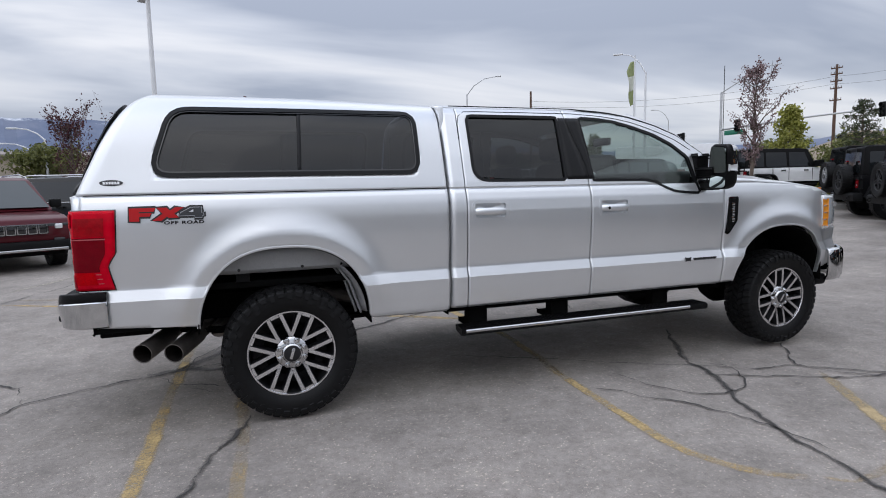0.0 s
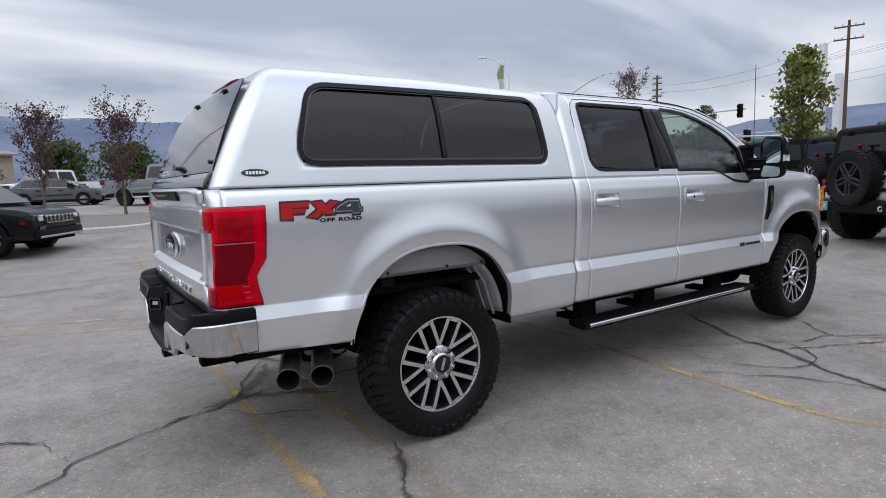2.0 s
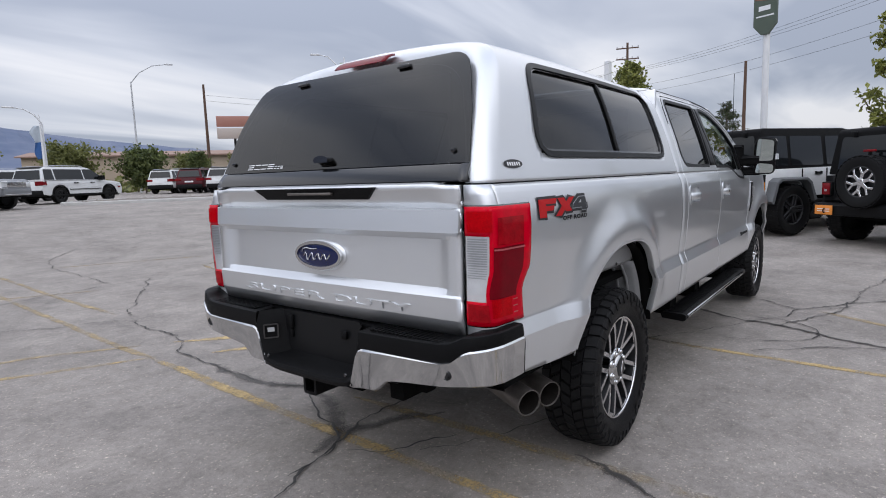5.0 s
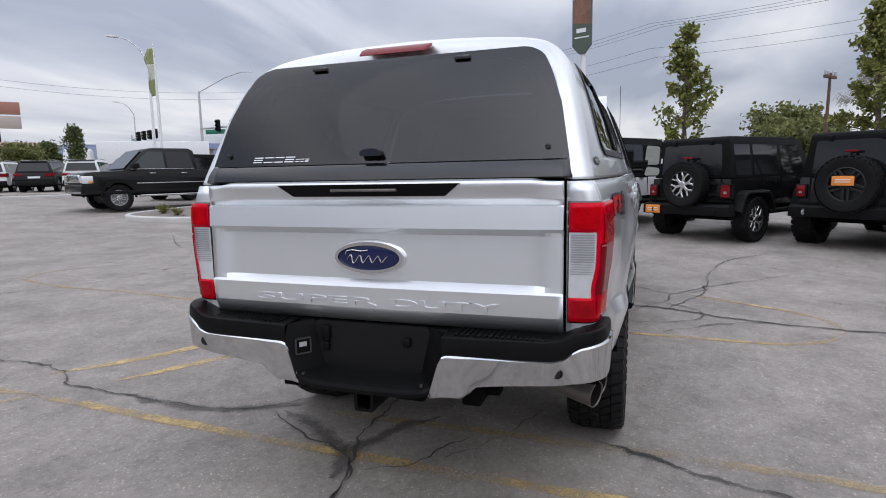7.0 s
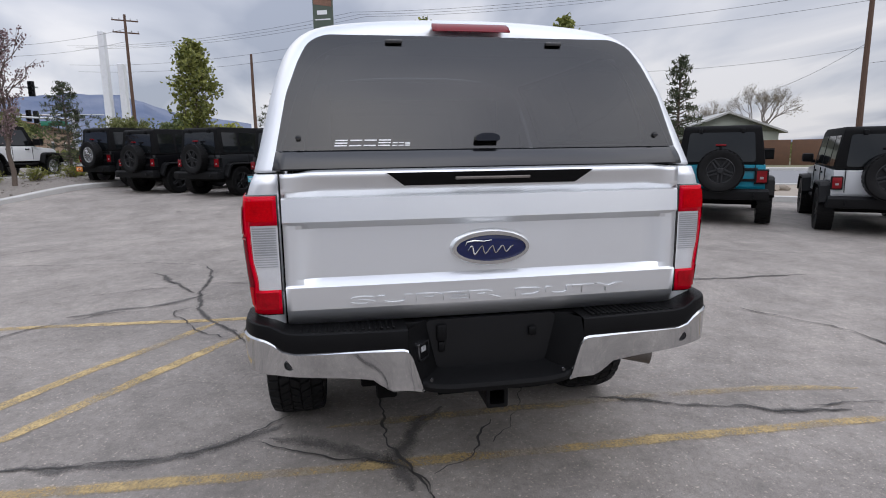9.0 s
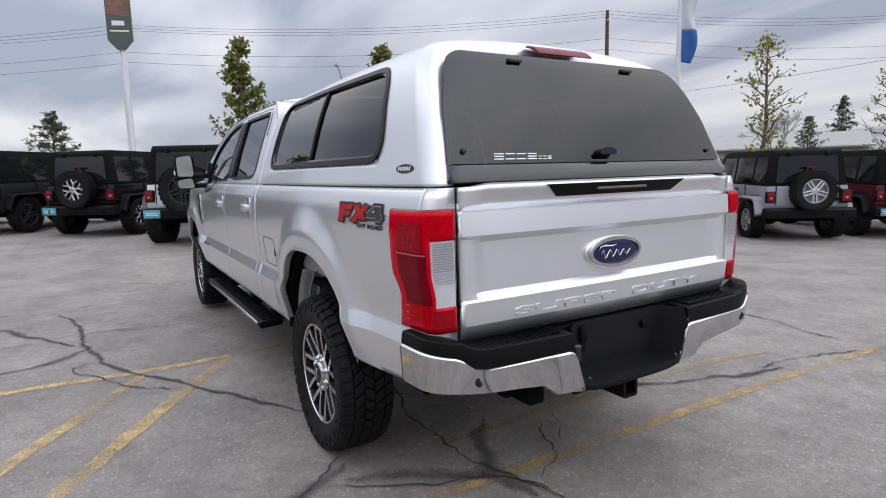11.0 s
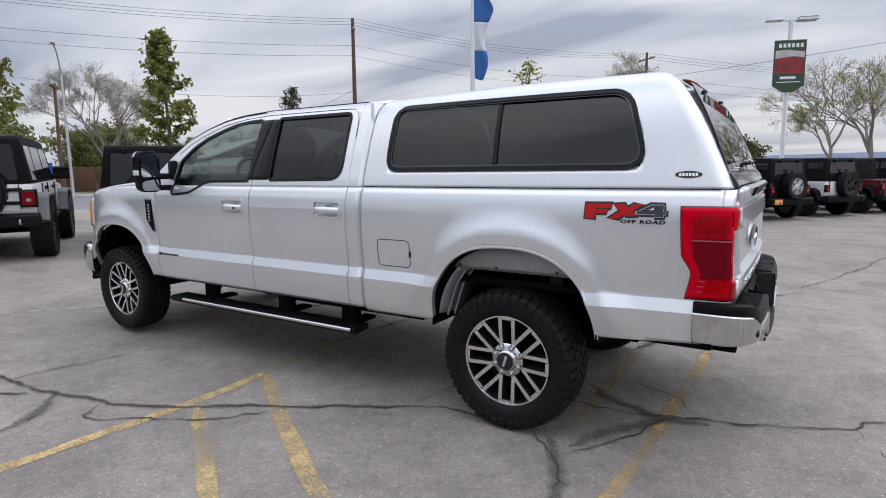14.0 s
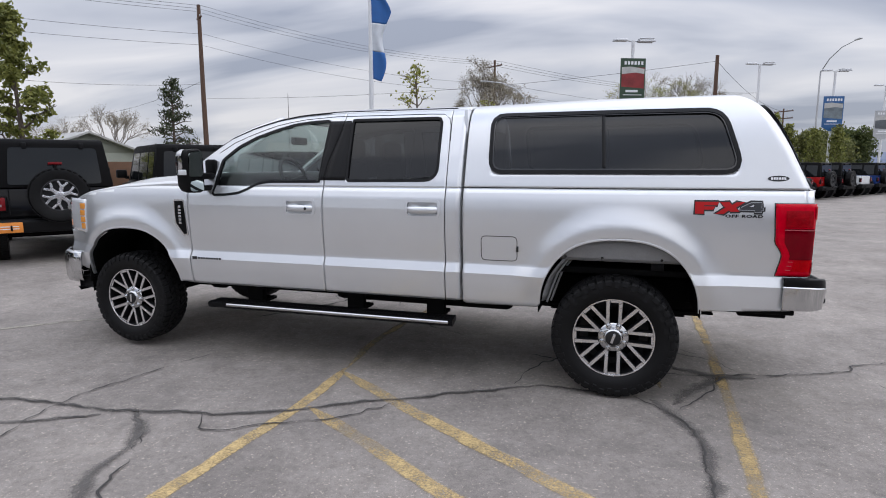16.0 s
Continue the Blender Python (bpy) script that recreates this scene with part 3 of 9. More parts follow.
# beside the truck's left flank
crack(0.06, (4.6, 2.32), (3.84, 2.16), (3.14, 2.09), (2.49, 1.97), (2.0, 1.76), (1.45, 1.44), (0.93, 1.11), (0.48, 0.92), (0.1, 0.86))
crack(0.08, (4.3, 2.9), (3.6, 2.5), (3.1, 2.15))
crack(0.10, (2.95, 2.02), (2.62, 2.35), (2.50, 2.75), (2.35, 3.1))
crack(0.018, (2.5, 1.97), (2.3, 2.15), (2.05, 2.0), (1.6, 1.75), (1.35, 1.42))
crack(0.016, (0.70, 0.95), (0.62, 0.55), (0.35, 0.2))
crack(0.02, (3.2, 1.0), (3.5, 2.15), (3.2, 3.2))
crack(0.03, (7.6, 9.6), (5.6, 7.1), (5.0, 3.2), (4.6, 2.3))
# behind the rear axle
crack(0.10, (-0.24, 0.92), (-0.36, 1.12), (-0.46, 1.5), (-0.47, 1.85), (-0.43, 2.2))
crack(0.02, (-0.12, 0.90), (-0.38, 1.16), (-0.44, 1.5), (-0.45, 2.1), (-0.41, 2.64), (-0.20, 3.2), (-0.05, 4.45), (0.48, 5.44), (1.38, 6.98))
crack(0.10, (-0.17, 0.05), (-0.45, 0.25), (-0.72, 0.37), (-0.98, 0.33))
crack(0.10, (-0.34, 0.98), (-0.44, 0.80), (-0.58, 0.60), (-0.74, 0.38))
crack(0.022, (0.69, 0.26), (0.1, 0.36), (-0.45, 0.42), (-0.66, 0.35), (-1.01, 0.27), (-1.41, 0.06), (-1.68, -0.04), (-1.80, -0.22), (-2.3, -0.5))
crack(0.022, (-1.68, -0.02), (-1.81, 0.28), (-1.98, 0.47), (-2.4, 0.75))
crack(0.018, (-0.35, 1.06), (-0.60, 0.69), (-0.73, 0.44), (-0.87, 0.30), (-1.2, 0.22))
crack(0.015, (-0.39, -0.20), (-0.71, -0.01), (-0.86, 0.21))
crack(0.016, (-0.64, -0.14), (-0.28, -0.39), (0.1, -0.5))
crack(0.06, (-0.24, -0.82), (-0.37, -1.15), (-0.50, -1.48), (-0.61, -1.80), (-0.70, -2.2))
crack(0.02, (-0.61, -2.04), (-0.73, -2.83), (-1.39, -4.06))
crack(0.02, (-1.36, 5.34), (-0.70, 4.78), (-0.04, 4.47))
# beside the right flank
crack(0.05, (3.54, -0.16), (3.05, -0.95), (2.92, -1.38), (2.70, -1.85), (2.56, -2.28), (2.47, -2.9), (2.42, -3.5), (2.4, -4.7))
crack(0.04, (2.9, -1.08), (3.3, -1.30), (3.63, -1.40), (4.12, -1.75), (5.2, -2.9))
crack(0.02, (2.88, -1.31), (3.81, -1.71), (5.40, -1.99), (6.35, -2.40), (7.33, -3.36))
crack(0.02, (5.96, -2.35), (5.24, -3.23), (4.69, -3.77), (3.74, -5.82), (3.5, -8.0))
crack(0.018, (1.37, -0.12), (2.31, -0.69), (2.9, -1.05))
crack(0.016, (2.01, -1.25), (2.21, -1.44), (2.53, -1.93), (2.62, -2.5))
crack(0.016, (2.3, -1.0), (2.55, -1.55), (2.95, -1.6), (3.2, -1.25), (3.0, -0.98))
crack(0.02, (4.13, -0.91), (3.68, -1.38), (4.11, -1.84))
crack(0.02, (-1.4, -4.3), (-2.1, -6.2), (-2.7, -8.0), (-3.8, -9.5))
crack(0.02, (-1.5, -4.4), (-3.2, -3.8), (-4.6, -4.1))
# farther over the lot
crack(0.03, (6.4, 6.3), (3.2, 6.0), (0.8, 6.9), (-2.5, 6.2))
crack(0.02, (-2.5, 6.2), (-3.6, 3.6), (-5.2, 2.6))
crack(0.03, (0.8, 6.9), (1.4, 11.0), (4.5, 13.0))
crack(0.02, (1.36, 3.57), (1.79, 3.38), (2.15, 3.08), (2.65, 2.30))
crack(0.02, (6.5, 5.2), (5.0, 6.6), (4.4, 8.6), (2.2, 9.4))
crack(0.02, (8.6, 3.0), (7.2, 4.4), (6.8, 6.8))
crack(0.02, (1.3, -3.0), (0.4, -3.4), (-0.6, -3.2))

# ---- the silver crew-cab pickup with its canopy: nose towards +x, rear axle over the origin ----
truck = empty("pickup_truck", Matrix(), "silver crew-cab pickup truck with chrome bumpers parked on asphalt", "pickup truck")
ZC, TYRE_R, WB = 0.408, 0.432, 4.04
BELT = 1.375
ARCH = [(0.02, 0.50, 0.565, 0.485), (3.97, 0.485, 0.555, 0.46)]
SIDE = [(0.55, 0.940), (0.575, 0.961), (0.60, 0.970), (0.70, 0.983), (0.785, 0.989), (0.842, 0.9685), (0.848, 0.966), (0.90, 0.970), (1.00, 0.981), (1.12, 0.989),
        (1.22, 0.989), (1.30, 0.981), (1.345, 0.966), (1.375, 0.950), (1.42, 0.940), (1.60, 0.885), (1.80, 0.815), (1.88, 0.785), (1.925, 0.745)]


def arch_low(x, low):
    """The lower edge of the body side, over the wheel openings."""
    for cx, rx, cz, rz in ARCH:
        t = abs(x - cx) / rx
        if t < 1:
            return max(low, cz + rz * (1 - t ** 2.5) ** (1 / 2.1))
    return low


def side_y(x, z):
    """Half the truck's width at a place of its side."""
    y = along(SIDE, z)
    y -= 0.072 * (max(0.0, 0.2 - x) / 1.25) ** 2
    if 1.064 < x < 1.115:
        # the cab's rounded rear corner
        y -= 0.045 * ((1.115 - x) / 0.05) ** 2
    y -= 0.21 * ease(4.15, 4.95, x) ** 1.5 + 0.02 * ease(3.4, 4.3, x) * ease(1.0, 1.35, z)
    for cx, rx, cz, rz in ARCH:
        r = math.hypot((x - cx) / rx, (z - cz) / rz)
        if z > cz - 0.02:
            y += 0.037 * min(1.0, max(0.0, (1.47 - r) / 0.27)) ** 1.6 * ease(cz + 0.02, cz + 0.30, z)
    return y


def side_low(x):
    return along([(-1.1, 0.645), (-0.5, 0.612), (0.5, 0.568), (1.05, 0.560), (1.06, 0.578), (3.3, 0.578), (3.45, 0.585), (4.4, 0.62), (5, 0.66)], x)


KNOTS = sorted({*steps(0.55, 0.75, 0.025), 0.785, 0.815, 0.842, 0.848, *steps(0.87, 1.34, 0.03), 1.345, 1.36, 1.375})


DOOR_KNOTS = sorted({*KNOTS, *steps(1.15, 1.30, 0.0125)})


def side_panel(bm, x0, x1, s, top=BELT, skip=None, dx=0.02, inset=0.0, knots=None):
    xs = steps(x0, x1, dx)
    for cx, rx, _, _ in ARCH:
        for sgn in (-1, 1):
            xs += [cx + sgn * rx * (1 - d) for d in (0.0005, 0.004, 0.012, 0.025, 0.045, 0.07) if x0 < cx + sgn * rx * (1 - d) < x1]
    rows = []
    for x in sorted(set(xs)):
        lo = arch_low(x, side_low(x))
        zt = top(x) if callable(top) else top
        row = []
        for z in (knots or KNOTS) + ([zt] if (knots or KNOTS)[-1] < zt else []):
            zz = min(zt, max(lo, z))
            row.append((x, s * (side_y(x, zz) - inset), zz))
        rows.append(row)
    grid(bm, rows, flip=s < 0)
    bmesh.ops.remove_doubles(bm, verts=bm.verts, dist=0.0006)
    if skip:
        bmesh.ops.delete(bm, geom=[f for f in bm.faces if skip(f.calc_center_median())], context="FACES")


def crease(ob):
    """Keep the two pressed lines low on the flank crisp."""
    me = ob.data
    for e in me.edges:
        a, b = (me.vertices[k].co.z for k in e.vertices)
        e.use_edge_sharp = e.use_edge_sharp or any(abs(a - z) < 0.0005 and abs(b - z) < 0.0005 for z in (0.785, 0.842))
    return ob


def thicken(ob, t=0.02):
    m = ob.modifiers.new("thickness", "SOLIDIFY")
    m.thickness, m.offset = t, -1
    return ob


for s in (1, -1):
    bm = bmesh.new()
    side_panel(bm, -1.045, 1.060, s)
    bed = thicken(crease(part("bed_side", bm, SILVER, truck)))
    bm = bmesh.new()
    # corner post between the side and the tailgate
    rows = []
    for z in steps(0.655, BELT, 0.04):
        y0, row = side_y(-1.045, z), []
        for a in steps(0, 90, 15):
            row.append((-1.045 - 0.05 * math.sin(radians(a)), s * (y0 - 0.05 + 0.05 * math.cos(radians(a))), z))
        row.append((-1.095, s * 0.792, z))
        rows.append(row)
    grid(bm, rows, flip=s < 0)
    thicken(part("bed_corner", bm, SILVER, truck))

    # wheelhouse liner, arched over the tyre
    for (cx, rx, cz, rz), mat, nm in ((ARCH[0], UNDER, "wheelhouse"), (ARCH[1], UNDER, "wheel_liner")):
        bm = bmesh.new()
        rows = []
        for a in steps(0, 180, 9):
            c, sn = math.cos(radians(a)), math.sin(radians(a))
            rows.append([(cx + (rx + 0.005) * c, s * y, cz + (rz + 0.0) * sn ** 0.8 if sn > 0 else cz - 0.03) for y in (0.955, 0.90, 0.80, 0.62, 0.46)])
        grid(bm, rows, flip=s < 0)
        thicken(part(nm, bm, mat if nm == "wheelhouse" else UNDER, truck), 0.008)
    # grey inner panel, folded at its lower edge, inside the rear opening
    bm = bmesh.new()
    rows = []
    for z, y in ((1.06, 0.905), (0.98, 0.897), (0.915, 0.890), (0.900, 0.876), (0.891, 0.862), (0.889, 0.80)):
        rows.append([(x, s * (y + 0.012 * (1 - ((x - 0.02) / 0.5) ** 2)), z) for x in steps(-0.40, 0.43, 0.07)])
    grid(bm, rows, flip=s < 0)
    panel = thicken(part("wheelhouse_panel", bm, LINER, truck), 0.006)
    for x in (-0.25, 0.12, 0.36):
        bm = bmesh.new()
        lathe(bm, [(0.0, 0.006), (0.007, 0.005), (0.009, 0.0)], 10, Matrix.Translation((x, s * 0.904, 0.918)) @ Matrix.Rotation(0 if s > 0 else math.pi, 4, "Z"))
        part("panel_rivet", bm, GLOSS_BLACK, panel)
    bm = bmesh.new()
    box(bm, -0.27, -0.19, s * 0.84, s * 0.86, 0.840, 0.888, 0.004)
    part("wheelhouse_bracket", bm, TRIM, truck)
    # the same metal runs down the front of the opening
    bm = bmesh.new()
    rows = []
    for z in steps(0.60, 0.90, 0.05):
        xo = 0.02 + 0.50 * math.sqrt(max(0.0, 1 - (max(0.0, z - 0.565) / 0.485) ** 2)) - 0.004
        rows.append([(xo - 0.045, s * 0.60, z - 0.01), (xo - 0.040, s * 0.80, z), (xo - 0.016, s * 0.875, z), (xo, s * 0.905, z)])
    grid(bm, rows, flip=s < 0)
    bmesh.ops.recalc_face_normals(bm, faces=bm.faces)
    thicken(part("wheelhouse_front", bm, LINER, truck), 0.005)
    for d in (0.0, 0.045):
        bm = bmesh.new()
        tube(bm, [(0.482 - d * 0.5, s * (0.855 - d), 0.585), (0.415 - d * 0.5, s * (0.85 - d), 0.79), (0.335 - d * 0.5, s * (0.84 - d), 0.905)], 0.008, 8)
        part("filler_brace", bm, LINER, truck)
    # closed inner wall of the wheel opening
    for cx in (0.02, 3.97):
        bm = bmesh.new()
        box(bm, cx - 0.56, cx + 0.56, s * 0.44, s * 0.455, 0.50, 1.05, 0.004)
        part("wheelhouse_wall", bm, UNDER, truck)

    # folded lip round each wheel opening
    for cx, rx, cz, rz in ARCH:
        bm = bmesh.new()
        rows = []
        for a in steps(3, 177, 3):
            c, sn = math.cos(radians(a)), math.sin(radians(a))
            x, z = cx + rx * math.copysign(abs(c) ** 0.8, c), cz + rz * sn ** 0.952
            n = Vector((c / rx, sn / rz)).normalized()
            at = lambda d, lift: (x + n.x * d, s * (side_y(x + n.x * d, max(cz, z + n.y * d)) + lift), z + n.y * d)
            rows.append([at(0.001, -0.035), at(-0.002, -0.004), at(0.0, 0.0005), at(0.003, 0.002), at(0.010, 0.0018), at(0.018, -0.002)])
        grid(bm, rows, flip=s > 0)
        bmesh.ops.recalc_face_normals(bm, faces=bm.faces)
        part("arch_lip", bm, SILVER, truck)

    # doors, fender and pillars
    split = lambda z: 2.145 - 0.115 * ease(1.41, 1.90, z)
    G = 0.004
    for nm, xa, xb in (("rear_door", 1.19 + G, 2.145 - G), ("front_door", 2.145 + G, 3.352 - G)):
        hx, hz = ((1.355, 1.228) if nm == "rear_door" else (2.335, 1.222))
        out = resample(rounded([(hx - 0.122, hz - 0.060), (hx + 0.122, hz - 0.060), (hx + 0.122, hz + 0.054), (hx - 0.122, hz + 0.054)], 0.028, 5), 56)
        bm = bmesh.new()
        side_panel(bm, xa, xb, s, BELT, skip=lambda c: inside(out, c.x, c.z), dx=0.0125, knots=DOOR_KNOTS)
        door = thicken(crease(part(nm, bm, SILVER, truck)), 0.03)
        # pull handle in its hollow cup
        bm = bmesh.new()
        ring_prism(bm, offset_outline(out, -0.010), offset_outline(out, 0.010), lambda u, v: (u, s * (side_y(u, v) + 0.004), v), (0, -0.014 * s, 0))
        bmesh.ops.recalc_face_normals(bm, faces=bm.faces)
        part("cup_rim", bm, SILVER, door)
        bm = bmesh.new()
        rows = []
        for k, deep in ((0.97, 0.0), (0.94, 0.016), (0.86, 0.026), (0.70, 0.030), (0.35, 0.031), (0.01, 0.031)):
            rows.append([(hx + (u - hx) * k, s * (side_y(u, v) - deep), hz - 0.003 + (v - hz + 0.003) * k) for u, v in out])
        grid(bm, rows, close=True, flip=s > 0)
        bmesh.ops.recalc_face_normals(bm, faces=bm.faces)
        part("handle_cup", bm, SILVER, door)
        hz -= 0.010
        bm = bmesh.new()
        rows = []
        for t in steps(-1, 1, 0.125):
            bow = 0.026 * (1 - t ** 4) - 0.004
            x, hh = hx + 0.112 * t, 0.024 - 0.004 * t * t
            y = side_y(x, hz) + bow
            rows.append([(x, s * (y + a), hz + b * hh) for a, b in ((-0.016, -1), (-0.004, -1), (0.004, -0.6), (0.006, 0), (0.004, 0.6), (-0.004, 1), (-0.016, 1))])
        grid(bm, rows, close=True, flip=s < 0)
        bmesh.ops.recalc_face_normals(bm, faces=bm.faces)
        part("door_handle", bm, SILVER, door)
        if nm == "front_door":
            bm = bmesh.new()
            lathe(bm, [(0.0, 0.003), (0.009, 0.002), (0.011, 0.0)], 14, Matrix.Translation((hx - 0.07, s * (side_y(hx, hz) + 0.036), hz)) @ Matrix.Rotation(0 if s > 0 else math.pi, 4, "Z"))
            part("door_lock", bm, SEAL, door)
    bm = bmesh.new()
    side_panel(bm, 1.068, 1.19 - G, s, BELT, dx=0.008)
    thicken(crease(part("cab_corner", bm, SILVER, truck)), 0.03)
    bm = bmesh.new()
    fender_top = lambda x: along([(3.35, 1.375), (3.6, 1.375), (4.1, 1.345), (4.4, 1.30), (4.6, 1.25), (4.9, 1.16)], x)
    side_panel(bm, 3.352 + G, 4.82, s, fender_top, skip=lambda c: c.x > 4.56 - 0.3 * max(0, c.z - 1.0) and 0.95 < c.z < 1.30)
    fender = thicken(crease(part("front_fender", bm, SILVER, truck)), 0.02)

    # upper doors: the frames round the glass
    rear_win = rounded([(1.262, 1.425), (1.962, 1.418), (1.962, 1.866), (1.262, 1.866)], [0.10, 0.012, 0.012, 0.035], 6)
    front_win = [(2.185, 1.411), (2.62, 1.408), (2.72, 1.392), (2.80, 1.350), (2.88, 1.318), (3.00, 1.305), (3.115, 1.300), (3.085, 1.46), (3.06, 1.575), (2.93, 1.675), (2.78, 1.748), (2.60, 1.805), (2.45, 1.842), (2.30, 1.860), (2.145, 1.866)]
    roof_z = lambda x: along([(1.0, 1.925), (2.1, 1.925), (2.4, 1.905), (2.6, 1.87), (2.8, 1.815), (3.0, 1.735), (3.2, 1.60), (3.35, 1.49)], x)
    upk = steps(1.375, 1.925, 0.011)

    def upper(bm, xa, xb, win):
        rows = []
        for x in steps(0, 1, 0.011):
            row = []
            for z in upk:
                xx = xa(z) + (xb(z) - xa(z)) * x
                zz = BELT + (roof_z(xx) - BELT) * (z - BELT) / 0.55
                xx = xa(zz) + (xb(zz) - xa(zz)) * x
                row.append((xx, s * side_y(xx, zz), zz))
            rows.append(row)
        grid(bm, rows, flip=s < 0)
        bmesh.ops.remove_doubles(bm, verts=bm.verts, dist=0.0006)
        if win:
            bmesh.ops.delete(bm, geom=[f for f in bm.faces if inside(win, f.calc_center_median().x, f.calc_center_median().z)], context="FACES")

    bm = bmesh.new()
    upper(bm, lambda z: 1.19 + G, lambda z: split(z) - G, rear_win)
    rear_frame = thicken(part("rear_door_frame", bm, SILVER, truck), 0.03)
    bm = bmesh.new()
    upper(bm, lambda z: split(z) + G, lambda z: 3.352 - G, front_win)
    front_frame = thicken(part("front_door_frame", bm, SILVER, truck), 0.03)
    bm = bmesh.new()
    upper(bm, lambda z: 1.068, lambda z: 1.19 - G, None)
    thicken(part("cab_pillar", bm, SILVER, truck), 0.03)
    on_side = lambda off: (lambda u, v: (u, s * (side_y(u, v) + off), v))
    for win, glass, frame_ob in ((rear_win, TINT, rear_frame), (front_win, GLASS, front_frame)):
        o = resample(win, 72)
        bm = bmesh.new()
        ring_prism(bm, offset_outline(o, -0.010), offset_outline(o, 0.010), on_side(0.003), (0, -0.024 * s, 0))
        part("window_seal", bm, SEAL, frame_ob)
        # glass as a sheet that follows the side's lean
        bm = bmesh.new()
        zs = [p[1] for p in o]
        rows = []
        for z in steps(min(zs) + 0.002, max(zs) - 0.002, 0.03):
            cross = []
            for k in range(len(o)):
                (xa_, za_), (xb_, zb_) = o[k - 1], o[k]
                if (za_ > z) != (zb_ > z):
                    cross.append(xa_ + (xb_ - xa_) * (z - za_) / (zb_ - za_))
            if len(cross) >= 2:
                a_, b_ = min(cross), max(cross)
                rows.append([(a_ + (b_ - a_) * t / 8, s * (side_y(a_ + (b_ - a_) * t / 8, z) - 0.012), z) for t in range(9)])
        grid(bm, rows, flip=s > 0)
        part("window_glass", bm, glass, frame_ob).visible_shadow = False
    # black cover on the pillar between the two windows
    bm = bmesh.new()
    for a_, b_ in ((lambda z: 1.972, lambda z: split(z) - 0.002), (lambda z: split(z) + 0.002, lambda z: 2.18 - 0.035 * ease(1.41, 1.86, z))):
        rows = []
        for z in steps(1.422, 1.862, 0.03):
            rows.append([(a_(z) + (b_(z) - a_(z)) * t / 3, s * (side_y(2.1, z) + 0.005), z) for t in range(4)])
        grid(bm, rows, flip=s > 0)
    thicken(part("pillar_cover", bm, SEAL, truck), 0.006)

    # seam over the doors
    bm = bmesh.new()
    top = [(1.186, 1.70), (1.19, 1.80), (1.205, 1.86), (1.25, 1.893)] + [(x, roof_z(x) - 0.028 - 0.01 * ease(2.4, 3.0, x)) for x in steps(1.35, 3.1, 0.125)]
    tube(bm, [(x, s * (side_y(x, z) + 0.0005), z) for x, z in top], 0.0028, 5)
    part("door_seam", bm, SEAL, truck)
    # roof gutter line and drip rail
    bm = bmesh.new()
    tube(bm, [(x, s * (side_y(x, roof_z(x)) - 0.008), roof_z(x) + 0.008) for x in steps(1.16, 3.3, 0.08)], 0.006, 6)
    part("roof_seal", bm, SEAL, truck)

for s in (1, -1):
    bm = bmesh.new()
    box(bm, 1.08, 3.42, s * 0.74, s * 0.86, 0.535, 0.60, 0.02)
    part("rocker_rail", bm, UNDER, truck)

# roof, pillars at the windscreen, rear wall
bm = bmesh.new()
rows = []
for x in steps(1.068, 2.62, 0.05):
    zr = along([(1.0, 1.93), (1.2, 1.93), (2.1, 1.93), (2.4, 1.912), (2.62, 1.872)], x)
    crown = along([(1.0, 0.035), (1.12, 0.055), (2.0, 0.06), (2.62, 0.05)], x)
    row = []
    for k in range(-14, 15):
        u = k / 14
        row.append((x + 0.10 * (1 - u * u) * ease(2.0, 2.62, x), u * 0.745, zr + crown * (1 - abs(u) ** 3.0)))
    rows.append(row)
grid(bm, rows, flip=True)
thicken(part("cab_roof", bm, SILVER, truck), 0.03)
bm = bmesh.new()
rows = []
for t in steps(0, 1, 0.1):
    x, z, w = 2.62 + 0.76 * t, 1.872 - 0.41 * t, 0.735 + 0.10 * t
    rows.append([(x + (0.10 + 0.05 * t) * (1 - (k / 10) ** 2), w * k / 10, z + 0.05 * (1 - t) * (1 - abs(k / 10) ** 3)) for k in range(-10, 11)])
grid(bm, rows, flip=True)
part("windscreen", bm, GLASS, truck).visible_shadow = False
for s in (1, -1):
    bm = bmesh.new()
    tube(bm, [(2.58, s * 0.748, 1.885), (2.80, s * 0.772, 1.81), (3.0, s * 0.80, 1.725), (3.2, s * 0.828, 1.59), (3.40, s * 0.85, 1.45)], [0.03, 0.036, 0.038, 0.04, 0.04], 8)
    part("windscreen_pillar", bm, SILVER, truck)
bm = bmesh.new()
box(bm, 1.068, 1.098, -0.90, 0.90, 0.60, 1.42, 0.01)
box(bm, 1.068, 1.098, -0.80, -0.62, 1.42, 1.92, 0.005)
box(bm, 1.068, 1.098, 0.62, 0.80, 1.42, 1.92, 0.005)
box(bm, 1.068, 1.098, -0.62, 0.62, 1.82, 1.94, 0.005)
part("cab_back", bm, SILVER, truck)
bm = bmesh.new()
box(bm, 1.078, 1.086, -0.62, 0.62, 1.42, 1.82)
part("rear_window", bm, TINT, truck).visible_shadow = False

